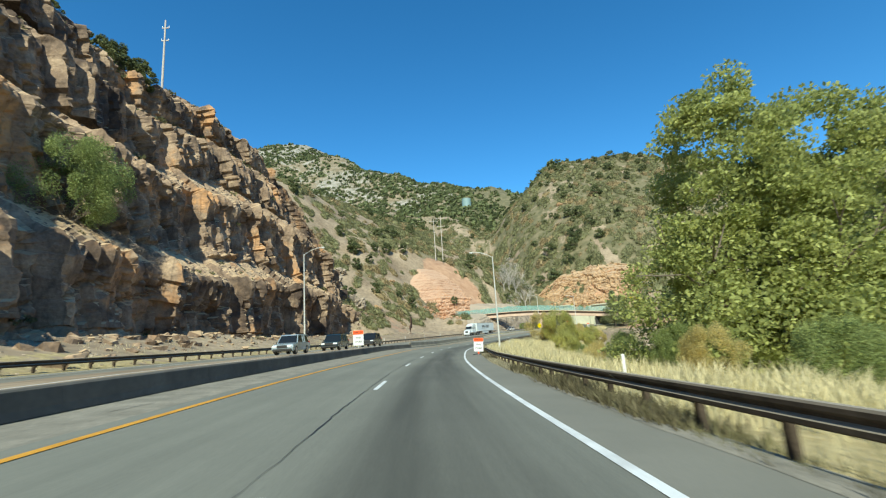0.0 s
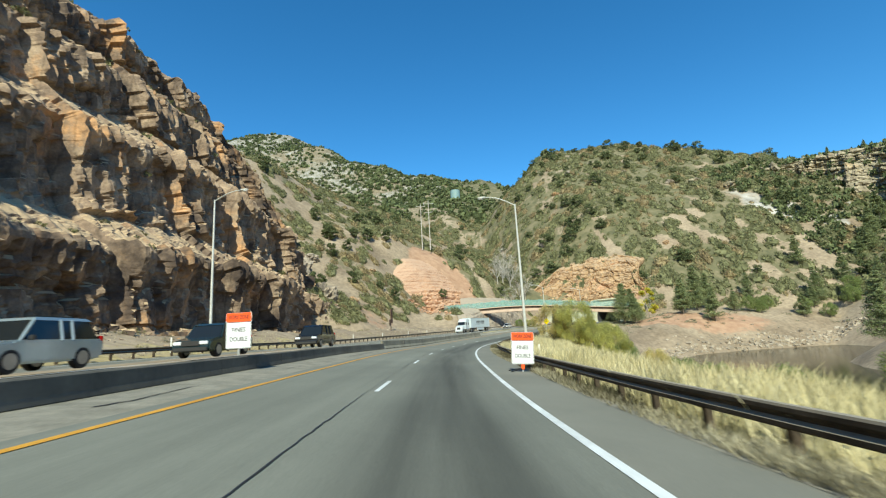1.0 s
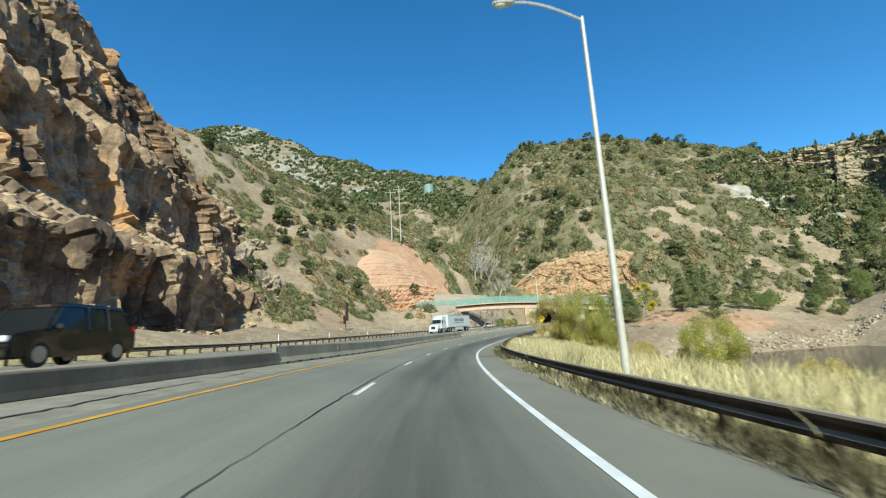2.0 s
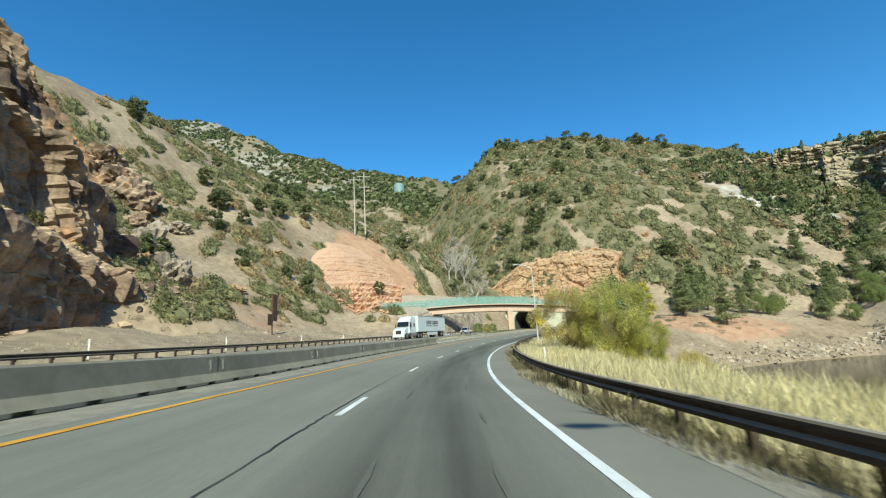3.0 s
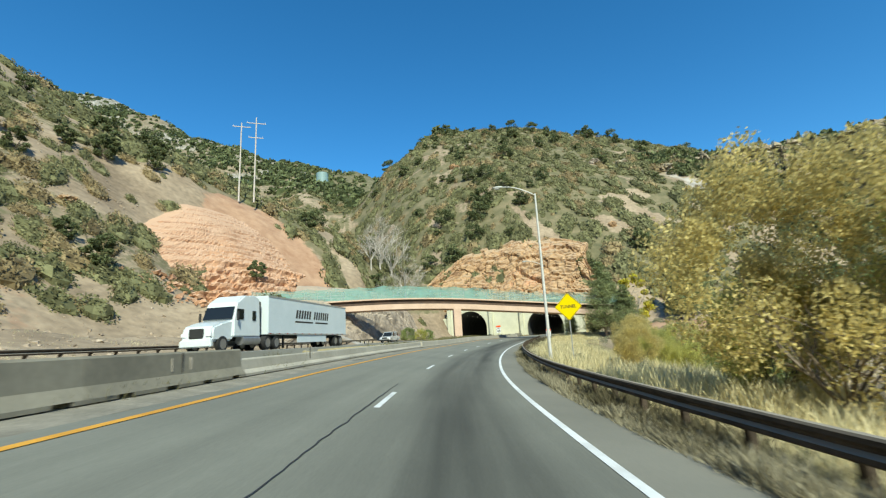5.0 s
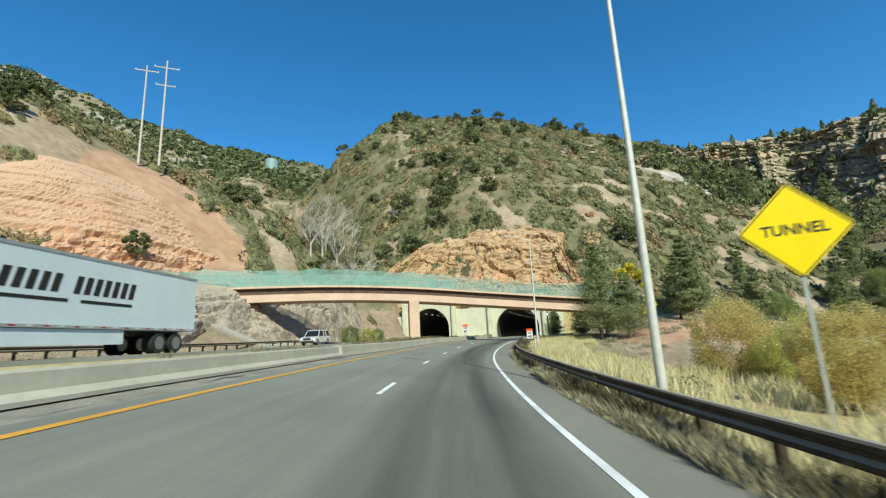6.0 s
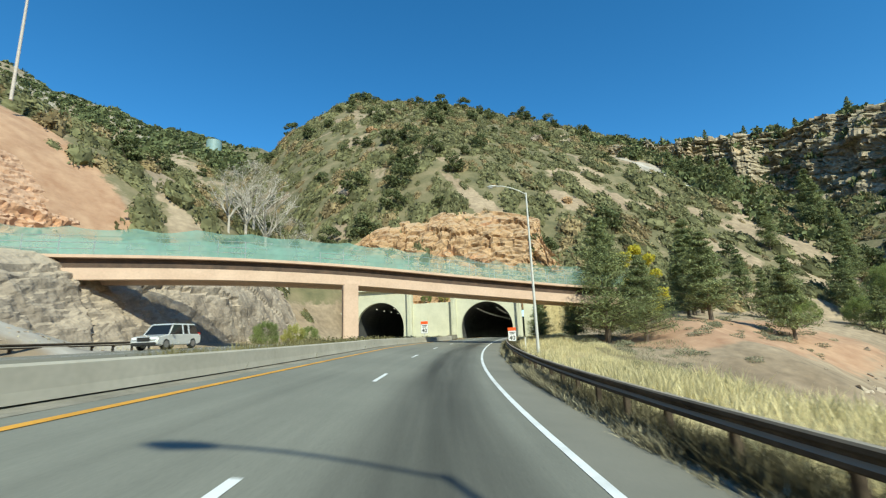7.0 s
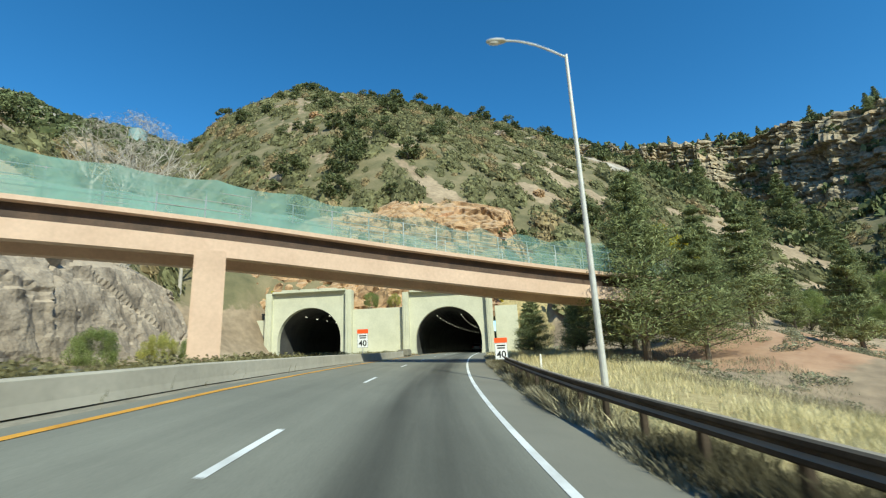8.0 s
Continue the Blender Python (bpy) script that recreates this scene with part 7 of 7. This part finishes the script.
def semi_truck(m, label):
    """A tractor and its van trailer; the nose points along -y, the trailer's tail lies at y = 0."""
    white = lacquer("white_truck_paint", (0.70, 0.76, 0.77), 0.35, 0.0)
    side = material("white_trailer_skin", [(0.3, (0.62, 0.70, 0.72)), (0.7, (0.70, 0.77, 0.79))], 0.6, 0.4, fine=0.06)
    rig = empty("semi_truck", m, label, "truck")
    TL, bot, top, hw = 16.0, 1.12, 4.08, 1.30
    bm = bmesh.new()
    box(bm, 0, -TL / 2, (bot + top) / 2, 2 * hw, TL, top - bot, 0.03)
    trailer = part("trailer_box", bm, side, rig, "plain white trailer walls")
    for z_ in (bot + 0.06, top - 0.06):
        for sx in (-1, 1):
            part("rub_rail", box(bmesh.new(), sx * (hw + 0.012), -TL / 2, z_, 0.03, TL, 0.12), M_GALV, trailer)
    for k in range(24):
        part("marker", box(bmesh.new(), hw + 0.03, -0.5 - k * 0.66, bot + 0.07, 0.008, 0.22, 0.05), M_TAIL if k % 2 else M_LENS, trailer)
    for z_, h_, y0, y1, n in ((2.85, 0.72, -11.6, -8.6, 6), (2.85, 0.72, -8.1, -4.7, 7), (2.2, 0.13, -11.7, -8.3, 1), (2.2, 0.13, -7.7, -4.9, 1)):
        step = (y1 - y0) / n
        for k in range(n):
            bm = box(bmesh.new(), hw + 0.006, y0 + (k + 0.5) * step, z_, 0.012, step * (0.62 if n > 1 else 1), h_)
            if n > 1:                                           # letters lean like italics
                for v in bm.verts:
                    v.co.y += 0.25 * (v.co.z - z_)
            part("lettering_bar", bm, M_SIGNBLACK, trailer)
    part("tail_doors", box(bmesh.new(), 0, 0.02, (bot + top) / 2, 2 * hw - 0.1, 0.05, top - bot - 0.1), side, trailer)
    part("underframe", box(bmesh.new(), 0, -TL / 2, bot - 0.13, 1.1, TL - 0.6, 0.24), M_TRIM, rig)
    part("side_skirt", box(bmesh.new(), hw - 0.06, -TL / 2 - 0.2, 0.78, 0.03, 6.0, 0.62), side, rig)
    for sx in (-1, 1):
        part("landing_leg", box(bmesh.new(), sx * 0.8, -TL + 3.2, 0.6, 0.14, 0.14, 1.1), M_TRIM, rig)
        for y in (-1.5, -2.8):
            for off in (0.0, 0.32):
                wheel(rig, sx * (hw - 0.16 - off), y, 0.51, 0.27)
    y0 = -TL - 0.9                                              # back of the sleeper
    bm = slab(bmesh.new(), [(y0, 0.95), (y0, 3.75), (y0 - 0.6, 3.95), (y0 - 1.9, 3.85), (y0 - 2.85, 3.3), (y0 - 3.25, 2.15), (y0 - 3.3, 0.95)], 1.22, 0.07, 2.0)
    bmesh.ops.bevel(bm, geom=bm.edges[:], offset=0.09, segments=2, affect="EDGES")
    cab = part("cab", bm, white, rig, "white sleeper cab")
    bm = slab(bmesh.new(), [(y0 - 3.1, 0.7), (y0 - 3.15, 2.12), (y0 - 4.3, 1.92), (y0 - 5.2, 1.62), (y0 - 5.35, 0.7)], 1.08)
    bmesh.ops.bevel(bm, geom=bm.edges[:], offset=0.12, segments=2, affect="EDGES")
    part("bonnet", bm, white, rig, "white sloping bonnet")
    bm = slab(bmesh.new(), [(y0 - 2.98, 3.02), (y0 - 3.33, 2.18), (y0 - 3.30, 2.16), (y0 - 2.9, 3.02)], 1.1, 0.05, 2.1)
    part("windscreen", bm, M_GLASS, cab, "dark windscreen")
    for sx in (-1, 1):
        part("side_window", box(bmesh.new(), sx * 1.205, y0 - 2.55, 2.5, 0.05, 0.8, 0.72, 0.02), M_GLASS, cab)
        part("sleeper_window", box(bmesh.new(), sx * 1.20, y0 - 0.85, 2.45, 0.05, 0.42, 0.7, 0.02), M_GLASS, cab)
        part("fuel_tank", tube(bmesh.new(), (sx * 0.98, y0 - 0.1, 0.72), (sx * 0.98, y0 - 2.2, 0.72), 0.33, 0.33, 16), M_RIM, rig)
        part("mirror", box(bmesh.new(), sx * 1.42, y0 - 3.15, 2.35, 0.16, 0.1, 0.6, 0.03), M_TRIM, cab)
        part("headlight", box(bmesh.new(), sx * 0.86, y0 - 5.28, 1.12, 0.36, 0.2, 0.26, 0.03), M_LENS, rig)
        wheel(rig, sx * 1.0, y0 - 4.25, 0.51, 0.3)
        for y in (y0 + 0.9, y0 + 2.2):
            wheel(rig, sx * 1.05, y, 0.51, 0.5)
    part("chassis", box(bmesh.new(), 0, y0 + 0.3, 0.85, 0.9, 4.6, 0.26), M_TRIM, rig)
    part("front_bumper", box(bmesh.new(), 0, y0 - 5.3, 0.58, 2.2, 0.3, 0.46, 0.06), white, rig)
    part("radiator_grille", box(bmesh.new(), 0, y0 - 5.32, 1.2, 1.0, 0.12, 0.62, 0.04), M_TRIM, rig)
    part("fairing_gap", box(bmesh.new(), 0, y0 + 0.3, 2.4, 1.8, 0.5, 2.4, 0.05), M_TRIM, rig)
    return rig


semi_truck(lane_pose(175.2, -16.4), "white semi truck with sleeper cab and lettered van trailer")
